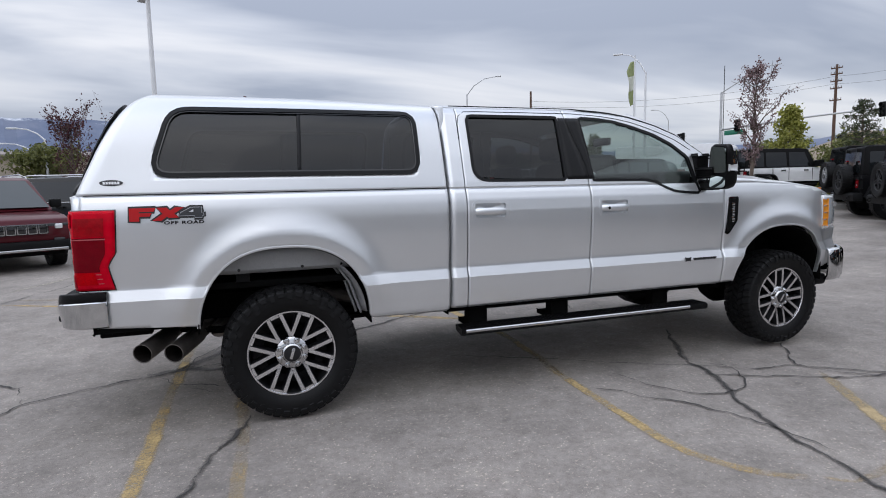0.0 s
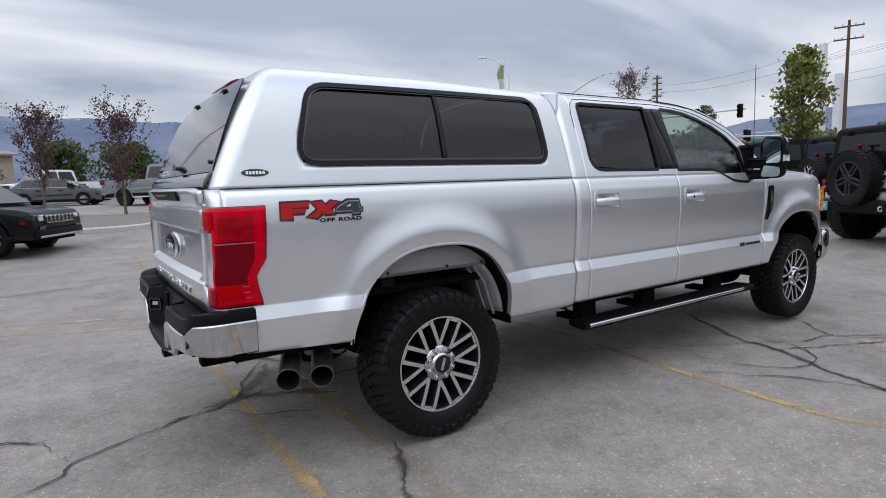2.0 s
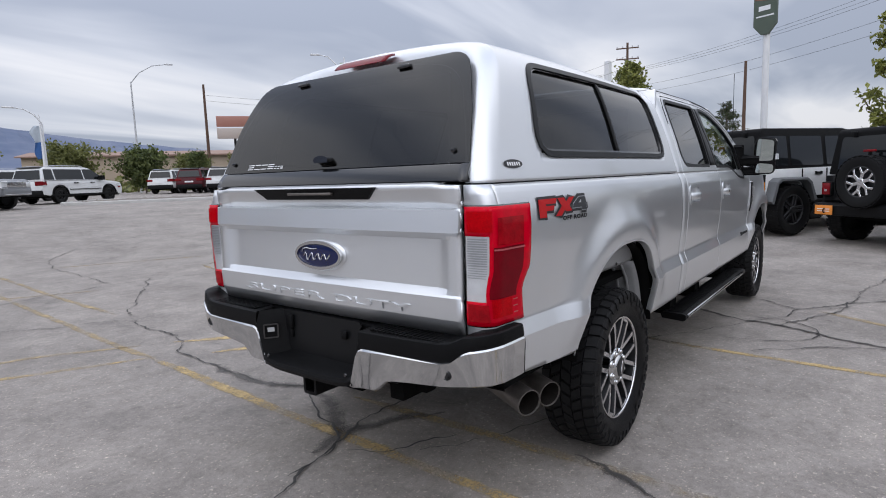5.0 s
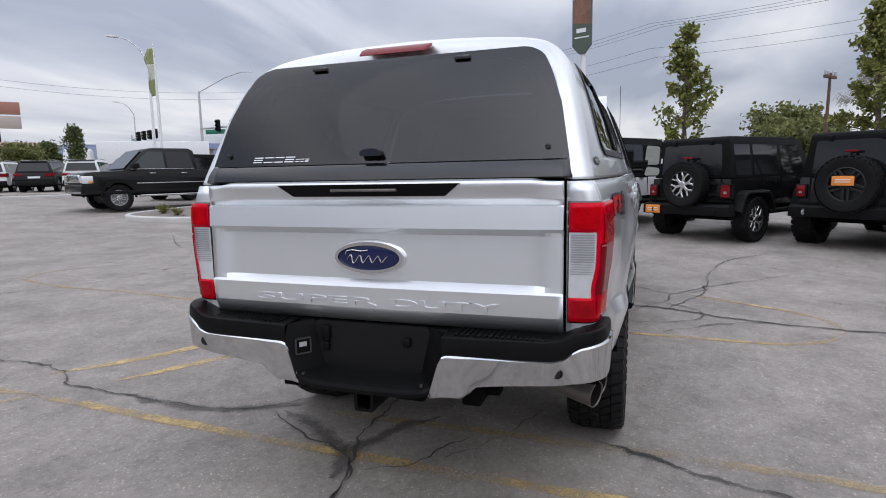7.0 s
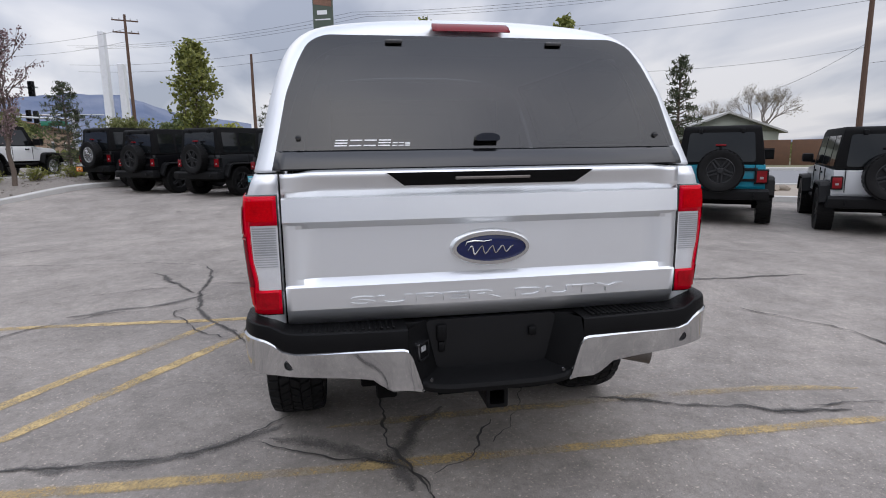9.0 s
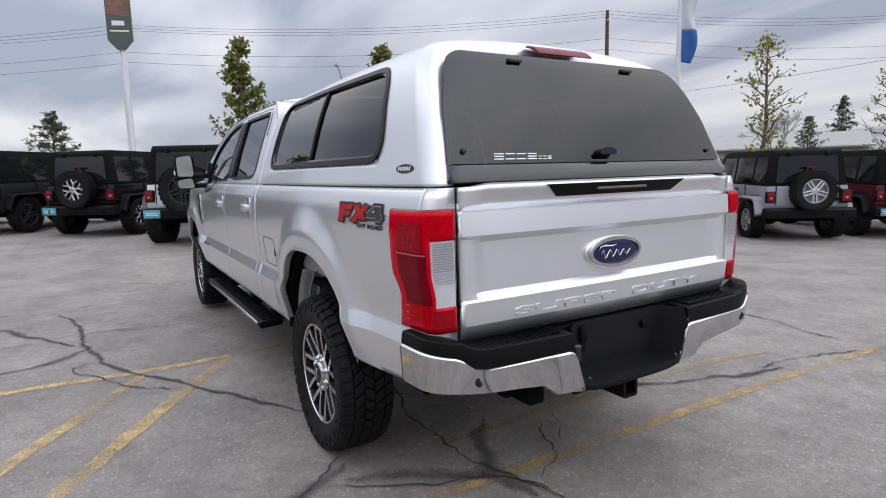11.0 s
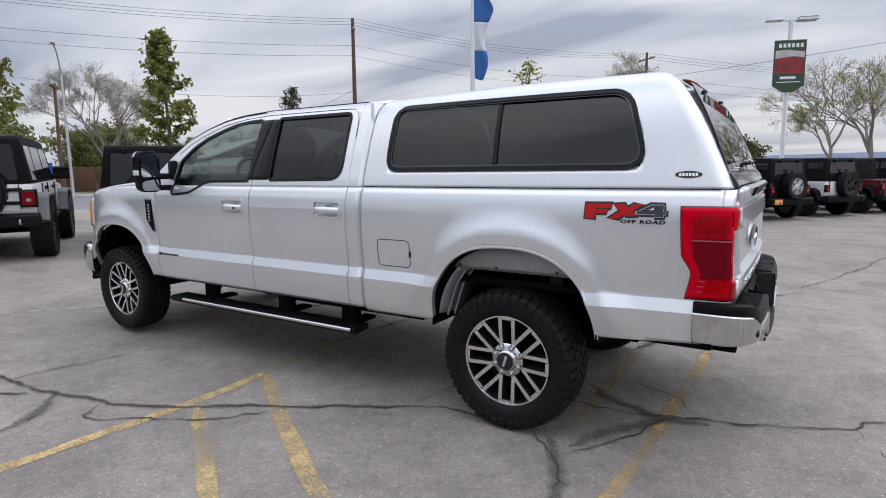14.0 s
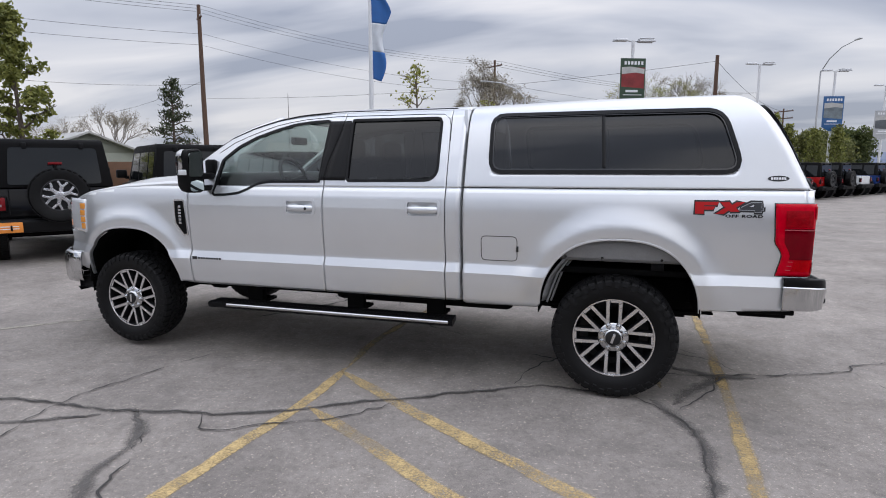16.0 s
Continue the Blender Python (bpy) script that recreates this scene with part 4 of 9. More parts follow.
# bonnet, cowl and nose
bm = bmesh.new()
rows = []
for x in steps(3.36, 4.88, 0.06):
    zc = along([(3.36, 1.47), (3.7, 1.455), (4.1, 1.42), (4.4, 1.365), (4.7, 1.285), (4.88, 1.20)], x)
    ze = along([(3.36, 1.40), (3.6, 1.393), (4.1, 1.36), (4.4, 1.315), (4.6, 1.265), (4.88, 1.16)], x)
    w = side_y(x, min(1.34, ze - 0.02)) - 0.012
    rows.append([(x + 0.08 * (1 - (k / 12) ** 2) * ease(4.4, 4.88, x), w * k / 12, ze + (zc - ze) * (1 - abs(k / 12) ** 2.6) + 0.018 * math.exp(-((abs(k / 12) - 0.55) / 0.1) ** 2)) for k in range(-12, 13)])
grid(bm, rows, flip=True)
thicken(part("bonnet", bm, SILVER, truck), 0.03)
bm = bmesh.new()
box(bm, 3.22, 3.40, -0.84, 0.84, 1.36, 1.425, 0.015)
part("cowl", bm, TRIM, truck)
bm = bmesh.new()
box(bm, 4.80, 4.97, -0.62, 0.62, 0.80, 1.17, 0.03, 3)
for k in range(5):
    box(bm, 4.95, 4.985, -0.58, 0.58, 0.83 + k * 0.068, 0.865 + k * 0.068, 0.006)
part("grille", bm, CHROME, truck)
for s in (1, -1):
    bm = bmesh.new()
    rows = []
    for z in steps(0.955, 1.245, 0.04):
        row = []
        for t in steps(0, 1, 0.125):
            x = 4.475 - 0.05 * (z - 1.0) + 0.35 * t
            row.append((x, s * (side_y(x, z) + 0.006 - 0.10 * max(0, t - 0.6) ** 2), z))
        rows.append(row)
    grid(bm, rows, flip=s > 0)
    lamp = thicken(part("headlight", bm, CLEAR_LENS, truck), 0.02)
    bm = bmesh.new()
    for k in range(4):
        z = 0.985 + k * 0.058
        box(bm, 4.475, 4.535, s * (side_y(4.5, z) + 0.004), s * (side_y(4.5, z) + 0.013), z, z + 0.05, 0.006, 2, turn=None)
    part("side_reflector", bm, AMBER, lamp, "amber side marker")
    # vent behind the wheel opening
    bm = bmesh.new()
    vent = rounded([(3.375, 1.262), (3.475, 1.262), (3.470, 1.07), (3.395, 0.965), (3.352, 0.975), (3.36, 1.05)], 0.015, 3)
    vent = [(x, z) for x, z in vent]
    prism(bm, vent if s < 0 else vent[::-1], lambda u, v: (u + 0.008, s * (side_y(u, v) + 0.010), v), (0, -0.02 * s, 0))
    vent_ob = part("fender_vent", bm, CHROME, truck, "chrome side vent with a black mesh")
    bm = bmesh.new()
    inner = offset_outline(resample(vent, 40), 0.013)
    prism(bm, inner if s < 0 else inner[::-1], lambda u, v: (u + 0.008, s * (side_y(u, v) + 0.0135), v), (0, -0.01 * s, 0))
    part("vent_mesh", bm, TRIM, vent_ob)
    bm = bmesh.new()
    for k in range(6):
        box(bm, 3.405, 3.432, s * (side_y(3.42, 1.2) + 0.012), s * (side_y(3.42, 1.2) + 0.019), 1.195 - k * 0.026, 1.213 - k * 0.026, 0.002)
    part("vent_badge", bm, CHROME, vent_ob)
    # front bumper corner
    bm = bmesh.new()
    rows = []
    for z, o in ((0.50, -0.03), (0.54, -0.005), (0.62, 0.0), (0.72, 0.0), (0.765, -0.008), (0.785, -0.03)):
        rows.append([(x, s * y, z) for x, y in ((4.58, 0.945 + o), (4.68, 0.940 + o), (4.80, 0.905 + o), (4.90, 0.80 + o), (4.96, 0.6 + o), (5.00 + o, 0.3), (5.01 + o, 0.0))])
    grid(bm, rows, flip=s > 0)
    thicken(part("front_bumper", bm, CHROME, truck), 0.02)
    bm = bmesh.new()
    box(bm, 4.47, 4.62, s * 0.90, s * 0.78, 0.46, 0.56, 0.03, 3)
    part("air_dam", bm, TRIM, truck)

# tailgate, pressed with two bands
TG = [(0.808, -1.096), (0.868, -1.120), (0.955, -1.126), (0.985, -1.093), (1.172, -1.088), (1.200, -1.127), (1.285, -1.119), (1.290, -1.086), (1.310, -1.099), (1.340, -1.114), (1.374, -1.132)]
# the same at the gate's ends, where the hollows run out
TG_END = [(0.808, -1.096), (0.868, -1.120), (0.955, -1.126), (0.964, -1.117), (1.187, -1.112), (1.200, -1.125), (1.285, -1.118), (1.290, -1.100), (1.310, -1.112), (1.374, -1.116)]


def gate_x(y, z):
    a, b = along(TG_END, z), along(TG, z)
    f = 1 - ease(0.66, 0.75, abs(y))
    return a + (b - a) * f - 0.012 * (1 - (y / 0.8) ** 2)


bm = bmesh.new()
zs = sorted({*[z for z, _ in TG], *[z for z, _ in TG_END], 0.957, 0.983, 1.174, 1.198, 1.202, 1.283, 1.312, 1.325, 1.357})
grid(bm, [[(gate_x(y, z), y, z) for y in steps(-0.783, 0.783, 0.0225)] for z in zs], flip=True)
tailgate = thicken(part("tailgate", bm, SILVER, truck, smooth=14), 0.03)
# oval badge
bm = bmesh.new()
oval = lambda a, b, n=48: [(a * math.cos(2 * math.pi * k / n), b * math.sin(2 * math.pi * k / n)) for k in range(n)]
EX = gate_x(0, 1.076) - 0.001


def dome(bm, a, b, x0, x1, power=2.0, inner=0.0):
    """A shallow oval boss on the tailgate."""
    rows = []
    for t in (1.0, 0.97, 0.9, 0.75, 0.5, 0.2, 0.001):
        d = x0 + (x1 - x0) * (1 - t ** power)
        rows.append([(d, y * t, 1.076 + z * t) for y, z in oval(a, b)])
    grid(bm, rows, close=True, flip=True)


dome(bm, 0.166, 0.077, EX + 0.004, EX - 0.016, 6)
part("badge_boss", bm, SILVER, tailgate)
bm = bmesh.new()
o, i = oval(0.153, 0.065), oval(0.139, 0.051)
ring_prism(bm, o, i, lambda u, v: (EX - 0.024, u, 1.076 + v), (0.012, 0, 0))
part("badge_rim", bm, CHROME, tailgate)
bm = bmesh.new()
dome(bm, 0.143, 0.055, EX - 0.016, EX - 0.021, 3)
part("badge_face", bm, BLUE_OVAL, tailgate, "deep blue oval badge")
bm = bmesh.new()
# a plain swash over a flowing wave
wave = [(0.092 - 0.178 * k / 48, 0.0145 * math.sin(k * 0.56) * (1.25 - 0.5 * k / 48) - 0.006 - 0.10 * (0.5 - k / 48) * 0.03) for k in range(49)]
tube(bm, [(EX - 0.0225, u - 0.25 * v, 1.076 + v) for u, v in wave], 0.0030, 6)
tube(bm, [(EX - 0.0225, u, 1.076 + v) for u, v in ((0.104, 0.012), (0.098, 0.026), (0.07, 0.031), (0.03, 0.027), (0.0, 0.031))], [0.002, 0.003, 0.004, 0.003, 0.0015], 6)
part("badge_mark", bm, CHROME, tailgate)
# pressed lettering
face = lambda x, y, z: Matrix(((0, 0, -1, x), (-1, 0, 0, y), (0, 1, 0, z), (0, 0, 0, 1)))
for text, y0, y1 in (("SUPER", 0.555, -0.030), ("DUTY", -0.088, -0.540)):
    words(text, 0.044, 0.006, face(gate_x((y0 + y1) / 2, 0.892) - 0.0025, (y0 + y1) / 2, 0.894), SILVER, "pressed_word", tailgate, 0, 0.94, y0 - y1, 0.0008)
    word = tailgate.children[-1]
    front = sum(v.co.x for v in word.data.vertices) / len(word.data.vertices)
    for v in word.data.vertices:
        v.co.x = gate_x(v.co.y, v.co.z) + (-0.0060 if v.co.x < front else 0.003)
# black spoiler insert with the camera and lamp bar under the hatch
bm = bmesh.new()
cut = [(-0.40, 1.374), (0.40, 1.374), (0.335, 1.325), (-0.335, 1.325)]
prism(bm, cut, lambda u, v: (gate_x(u, v) - 0.012, u, v), (0.02, 0, 0))
part("latch_recess", bm, TRIM, tailgate)
bm = bmesh.new()
box(bm, -1.158, -1.12, -0.145, 0.145, 1.345, 1.356, 0.003)
part("latch_bar", bm, STEEL, tailgate)
# seam under the tailgate
bm = bmesh.new()
box(bm, -1.085, -1.05, -0.78, 0.78, 0.70, 0.81, 0.004)
part("bed_sill", bm, UNDER, truck)
bm = bmesh.new()
box(bm, -1.04, 1.04, -0.84, 0.84, 0.80, 0.84, 0.005)
part("bed_floor", bm, UNDER, truck)
bm = bmesh.new()
box(bm, 1.0, 1.045, -0.90, 0.90, 0.62, 1.37, 0.005)
part("bed_front", bm, UNDER, truck)

# tail lamps: wrapped round the corner in three zones
def lamp_sheet(bm, s, z0, z1, a0, a1, lift, dz=0.02):
    """A piece of the wrapped lens: a from 0 (front edge on the side) to 1 (inner edge on the rear)."""
    rows = []
    for z in steps(z0, z1, dz):
        xf = along([(0.858, -0.898), (0.93, -0.915), (0.985, -0.925), (1.02, -0.908), (1.06, -0.880), (1.20, -0.872), (1.295, -0.868)], z)
        yo = side_y(-1.03, z) + lift
        path = [(x, yo + (side_y(x, z) - side_y(-1.03, z))) for x in steps(xf, -1.045, 0.03)]
        path += [(-1.045 - (0.05 + lift) * math.sin(radians(a)), yo - 0.05 - lift + (0.05 + lift) * math.cos(radians(a))) for a in (15, 30, 45, 60, 75, 90)]
        path += [(-1.095 - lift, y) for y in steps(yo - 0.06 - lift, 0.797, 0.03)]
        ln = [0.0]
        for p, q in zip(path, path[1:]):
            ln.append(ln[-1] + math.hypot(q[0] - p[0], q[1] - p[1]))
        row = []
        for t in steps(a0, a1, 0.05):
            d = t * ln[-1]
            k = max(j for j in range(len(ln) - 1) if ln[j] <= d + 1e-9)
            f = min(1, (d - ln[k]) / max(1e-9, ln[k + 1] - ln[k]))
            x, y = path[k][0] + (path[k + 1][0] - path[k][0]) * f, path[k][1] + (path[k + 1][1] - path[k][1]) * f
            row.append((x, s * y, z))
        rows.append(row)
    grid(bm, rows, flip=s < 0)


for s in (1, -1):
    bm = bmesh.new()
    lamp_sheet(bm, s, 0.852, 1.302, -0.0, 1.0, 0.006)
    tail = thicken(part("tail_lamp", bm, GLOSS_BLACK, truck, "red and clear wrap-round tail lamp"), 0.02)
    bm = bmesh.new()
    lamp_sheet(bm, s, 0.858, 1.297, 0.016, 0.69, 0.014)
    lamp_sheet(bm, s, 1.190, 1.297, 0.69, 0.985, 0.014)
    lamp_sheet(bm, s, 0.858, 0.948, 0.69, 0.985, 0.014)
    bmesh.ops.remove_doubles(bm, verts=bm.verts, dist=0.001)
    thicken(part("lens_shell", bm, RED_LENS, tail), 0.006)
    bm = bmesh.new()
    lamp_sheet(bm, s, 0.960, 1.150, 0.16, 0.645, 0.0165)
    part("brake_lens", bm, DEEP_RED, tail, "deep red brake lens")
    for z0, z1, a0, a1, mat in ((1.158, 1.256, 0.17, 0.60, MID_RED), (1.205, 1.280, 0.66, 0.95, BRIGHT_RED), (0.888, 0.958, 0.26, 0.62, BRIGHT_RED), (0.874, 0.940, 0.66, 0.95, MID_RED)):
        bm = bmesh.new()
        lamp_sheet(bm, s, z0, z1, a0, a1, 0.0182)
        part("indicator_lens", bm, mat, tail, "faceted red lens")
    bm = bmesh.new()
    lamp_sheet(bm, s, 0.946, 1.192, 0.69, 0.985, 0.0085)
    part("lamp_bowl", bm, LAMP_SILVER, tail)
    for k in range(9, 26):
        bm = bmesh.new()
        lamp_sheet(bm, s, 0.956 + k * 0.0088, 0.9590 + k * 0.0088 + 0.0025 * (k > 13), 0.715, 0.965, 0.0120, 0.005)
        part("lens_rib", bm, LENS_RIB, tail)
    bm = bmesh.new()
    lamp_sheet(bm, s, 0.950, 1.188, 0.692, 0.982, 0.0150)
    part("reversing_lens", bm, LENS_COVER, tail, "clear reversing lens").visible_shadow = False
    for k in range(3):
        bm = bmesh.new()
        lamp_sheet(bm, s, 0.893 + k * 0.026, 0.897 + k * 0.026, 0.15, 0.24, 0.0195, 0.004)
        part("lens_mark", bm, LENS_PALE, tail)
    bm = bmesh.new()
    lamp_sheet(bm, s, 1.138, 1.144, 0.15, 0.64, 0.0185, 0.003)
    part("lens_seam", bm, LENS_PALE, tail)

# rear bumper: chrome ends, black steps and a deep middle
bumper = part("rear_bumper", (lambda b: (box(b, -1.125, -1.04, -0.45, 0.45, 0.56, 0.798, 0.01), b)[1])(bmesh.new()), TRIM, truck, "chrome and black step bumper")
PLAN = smooth_line([Vector(p) for p in ((-1.242, 0.29), (-1.242, 0.345), (-1.242, 0.45), (-1.240, 0.60), (-1.234, 0.72), (-1.222, 0.80), (-1.198, 0.865), (-1.158, 0.915), (-1.10, 0.945), (-1.04, 0.953), (-0.99, 0.955), (-0.945, 0.956))], 5)
CHROME_TOP = [(0.29, 0.562), (0.335, 0.715), (0.350, 0.729), (0.370, 0.732), (0.76, 0.737), (0.80, 0.748), (0.83, 0.772), (0.86, 0.786), (0.93, 0.795), (0.96, 0.800)]
CHROME_LOW = [(0.29, 0.545), (0.41, 0.550), (0.445, 0.575), (0.48, 0.606), (0.60, 0.622), (0.80, 0.640), (0.90, 0.650), (0.96, 0.645)]
for s in (1, -1):
    bm = bmesh.new()
    rows = []
    for t in (0, 0.02, 0.06, 0.2, 0.4, 0.6, 0.8, 0.95, 0.985, 1):
        row = []
        for x, y in PLAN:
            lo, hi = along(CHROME_LOW, y), along(CHROME_TOP, y)
            tuck = -0.016 * max(0, 0.06 - t) / 0.06 - 0.010 * max(0, t - 0.95) / 0.05
            f = ease(0.80, 0.95, y)
            row.append((x + 0.022 * (1 - t) * (1 - f) - tuck * (1 - f), s * (y + tuck * f - 0.008 * (1 - t) * f), lo + (hi - lo) * t))
        rows.append(row)
    grid(bm, rows, flip=s > 0)
    thicken(part("bumper_chrome", bm, CHROME, bumper, "chrome bumper end"), 0.008)
    # moulded black cap and tread behind the chrome
    bm = bmesh.new()
    rows = []
    for x, y in PLAN:
        if y < 0.335:
            continue
        f = ease(0.80, 0.95, y)
        n = Vector((1 - f, -f)).normalized()
        ho = along(CHROME_TOP, y) + 0.003
        ht = along([(0.28, 0.798), (0.74, 0.806), (0.79, 0.812), (0.84, 0.836), (0.96, 0.846)], y)
        deep = Vector((-1.07, y)) if y < 0.84 else Vector((-1.07 if x < -1.07 else x, 0.85))
        at = lambda d, z: (x + n.x * d, s * (y + n.y * d), z)
        rows.append([at(0.020, ho - 0.03), at(0.008, ho - 0.004), at(0.007, ho + 0.002), at(0.010, ho + (ht - ho) * 0.7), at(0.013, ht - 0.004), at(0.019, ht), (deep.x, s * deep.y, ht + 0.002), (deep.x, s * deep.y, 0.70)])
    grid(bm, rows, flip=s > 0)
    bmesh.ops.recalc_face_normals(bm, faces=bm.faces)
    part("bumper_step", bm, TRIM, bumper, smooth=28)
    for k in range(17):
        y = 0.39 + k * 0.0225
        bm = bmesh.new()
        box(bm, -1.205, -1.095, s * y, s * (y + 0.010), 0.800, 0.8085, 0.002, 1)
        part("step_rib", bm, TRIM, bumper)
    # flank that falls from the step to the plate recess
    bm = bmesh.new()
    rows = [[(-1.215, s * 0.340, 0.801), (-1.18, s * 0.315, 0.802), (-1.13, s * 0.268, 0.803)]]
    for t in steps(0, 1, 0.1):
        a2, b2 = Vector((-1.236, 0.345 - 0.056 * t, 0.735 - 0.185 * t)), Vector((-1.128, 0.262 - 0.04 * t, 0.79 - 0.195 * t))
        rows.append([(a2.x, s * a2.y, a2.z), (-1.232 + 0.03, s * (a2.y * 0.62 + b2.y * 0.38), a2.z * 0.7 + b2.z * 0.3), (b2.x, s * b2.y, b2.z)])
    grid(bm, rows, flip=s < 0)
    bmesh.ops.recalc_face_normals(bm, faces=bm.faces)
    part("bumper_flank", bm, TRIM, bumper)
    bm = bmesh.new()
    lathe(bm, [(0.0, -0.002), (0.015, -0.002), (0.017, 0.001), (0.020, -0.003), (0.022, 0.0), (0.022, 0.02)], 20, Matrix.Translation((-1.2150, s * 0.775, 0.693)) @ Matrix.Rotation(radians(-90 + s * 9), 4, "Z"))
    part("parking_sensor", bm, DARK_ALLOY, bumper)
    bm = bmesh.new()
    lathe(bm, [(0.0, -0.006), (0.007, -0.005), (0.009, 0.0)], 10, Matrix.Translation((-1.236, s * 0.262, 0.600)) @ Matrix.Rotation(radians(-90), 4, "Z"))
    part("bumper_bolt", bm, GLOSS_BLACK, bumper)
bm = bmesh.new()
rows = []
for x, z in ((-1.125, 0.63), (-1.130, 0.606), (-1.15, 0.597), (-1.215, 0.585), (-1.242, 0.575), (-1.248, 0.560), (-1.242, 0.542), (-1.20, 0.532)):
    rows.append([(x + 0.006 * (k / 10) ** 2, 0.295 * k / 10, z + 0.02 * abs(k / 10) ** 6) for k in range(-10, 11)])
grid(bm, rows)
bmesh.ops.recalc_face_normals(bm, faces=bm.faces)
thicken(part("bumper_sill", bm, TRIM, bumper), 0.01)
bm = bmesh.new()
outp = rounded([(-0.268, 0.802), (0.268, 0.802), (0.222, 0.60), (-0.222, 0.60)], 0.03, 4)
prism(bm, outp, lambda u, v: (-1.132, u, v), (0.02, 0, 0))
part("plate_recess", bm, SEAL, bumper)
for y, wide2 in ((0.205, 0.020), (-0.165, 0.018)):
    bm = bmesh.new()
    box(bm, -1.150, -1.130, y - wide2, y + wide2, 0.715, 0.785 if y > 0 else 0.755, 0.010)
    if y > 0:
        box(bm, -1.146, -1.130, y - 0.014, y + 0.014, 0.672, 0.715, 0.008)
    part("tow_socket", bm, TRIM, bumper)
# trailer socket set in the left flank
SOCK = Matrix(((0.79, 0, -0.61, -1.192), (-0.61, 0, -0.79, 0.290), (0, 1, 0, 0.705), (0, 0, 0, 1)))
sock_at = lambda u, v: SOCK @ Vector((u, v, 0.012))
bm = bmesh.new()
o = rounded([(-0.036, -0.036), (0.036, -0.036), (0.036, 0.036), (-0.036, 0.036)], 0.010, 3)
ring_prism(bm, o, offset_outline(o, 0.008), sock_at, SOCK.to_3x3() @ Vector((0, 0, -0.03)))
bmesh.ops.recalc_face_normals(bm, faces=bm.faces)
socket = part("trailer_socket", bm, GLOSS_BLACK, bumper)
bm = bmesh.new()
i = offset_outline(o, 0.007)
prism(bm, i, lambda u, v: SOCK @ Vector((u, v, 0.004)), SOCK.to_3x3() @ Vector((0, 0, -0.02)))
bmesh.ops.recalc_face_normals(bm, faces=bm.faces)
part("socket_cover", bm, TRIM, socket)
bm = bmesh.new()
prism(bm, [(-0.016, -0.004), (0.016, -0.004), (0.016, 0.016), (-0.016, 0.016)], lambda u, v: SOCK @ Vector((u, v, 0.008)), SOCK.to_3x3() @ Vector((0, 0, -0.008)))
bmesh.ops.recalc_face_normals(bm, faces=bm.faces)
part("socket_plug", bm, GALV, socket)
# hitch receiver and its beam
bm = bmesh.new()
box(bm, -1.02, -0.95, -0.52, 0.52, 0.50, 0.57, 0.01)
box(bm, -1.12, -0.80, -0.09, 0.09, 0.49, 0.56, 0.01)
for y in (0.16, -0.16):
    box(bm, -1.10, -0.98, y - 0.055, y + 0.055, 0.475, 0.49, 0.004)
for y in (0.42, -0.42):
    box(bm, -1.10, -0.8, y - 0.04, y + 0.04, 0.48, 0.62, 0.01)
hitch = part("hitch_beam", bm, UNDER, truck)
bm = bmesh.new()
ring_prism(bm, rounded([(-0.043, 0.455), (0.043, 0.455), (0.043, 0.541), (-0.043, 0.541)], 0.012, 3), rounded([(-0.029, 0.469), (0.029, 0.469), (0.029, 0.527), (-0.029, 0.527)], 0.006, 3), lambda u, v: (-1.215, u, v), (0.4, 0, 0))
part("hitch_receiver", bm, TRIM, hitch)

# twin exhaust tips on the kerb side, turned out behind the wheel
for x, y, z in ((-0.80, -0.885, 0.466), (-0.635, -0.895, 0.452)):
    bm = bmesh.new()
    ax = Vector((-0.38, -0.92, -0.12)).normalized()
    q = ax.to_track_quat("Y", "Z").to_matrix().to_4x4()
    lathe(bm, [(0.040, -0.42), (0.043, -0.34), (0.053, -0.29), (0.056, -0.012), (0.0575, -0.004), (0.057, 0.001), (0.0545, 0.002), (0.0525, -0.004)], 32, Matrix.Translation((x, y, z)) @ q)
    tip = part("exhaust_tip", bm, STEEL, truck, "sooty polished steel exhaust tip")
    bm = bmesh.new()
    lathe(bm, [(0.0524, -0.004), (0.050, -0.20), (0.0, -0.21)], 32, Matrix.Translation((x, y, z)) @ q)
    part("tip_bore", bm, SOOT, tip)
bm = bmesh.new()
tube(bm, [(-0.56, -0.55, 0.505), (-0.44, -0.40, 0.53), (-0.30, -0.36, 0.56)], 0.05, 10)
tube(bm, [(-0.41, -0.57, 0.49), (-0.36, -0.45, 0.52), (-0.30, -0.36, 0.56)], 0.05, 10)
part("exhaust_fork", bm, STEEL, truck)
for s in (1, -1):
    bm = bmesh.new()
    box(bm, -1.03, -0.50, s * 0.82, s * 0.90, 0.606, 0.66, 0.01)
    part("bed_underrail", bm, UNDER, truck)
bm = bmesh.new()
tube(bm, [(0.9, -0.55, 0.52), (0.2, -0.45, 0.70), (-0.20, -0.38, 0.62), (-0.30, -0.36, 0.56)], 0.05, 10)
part("exhaust_pipe", bm, STEEL, truck)

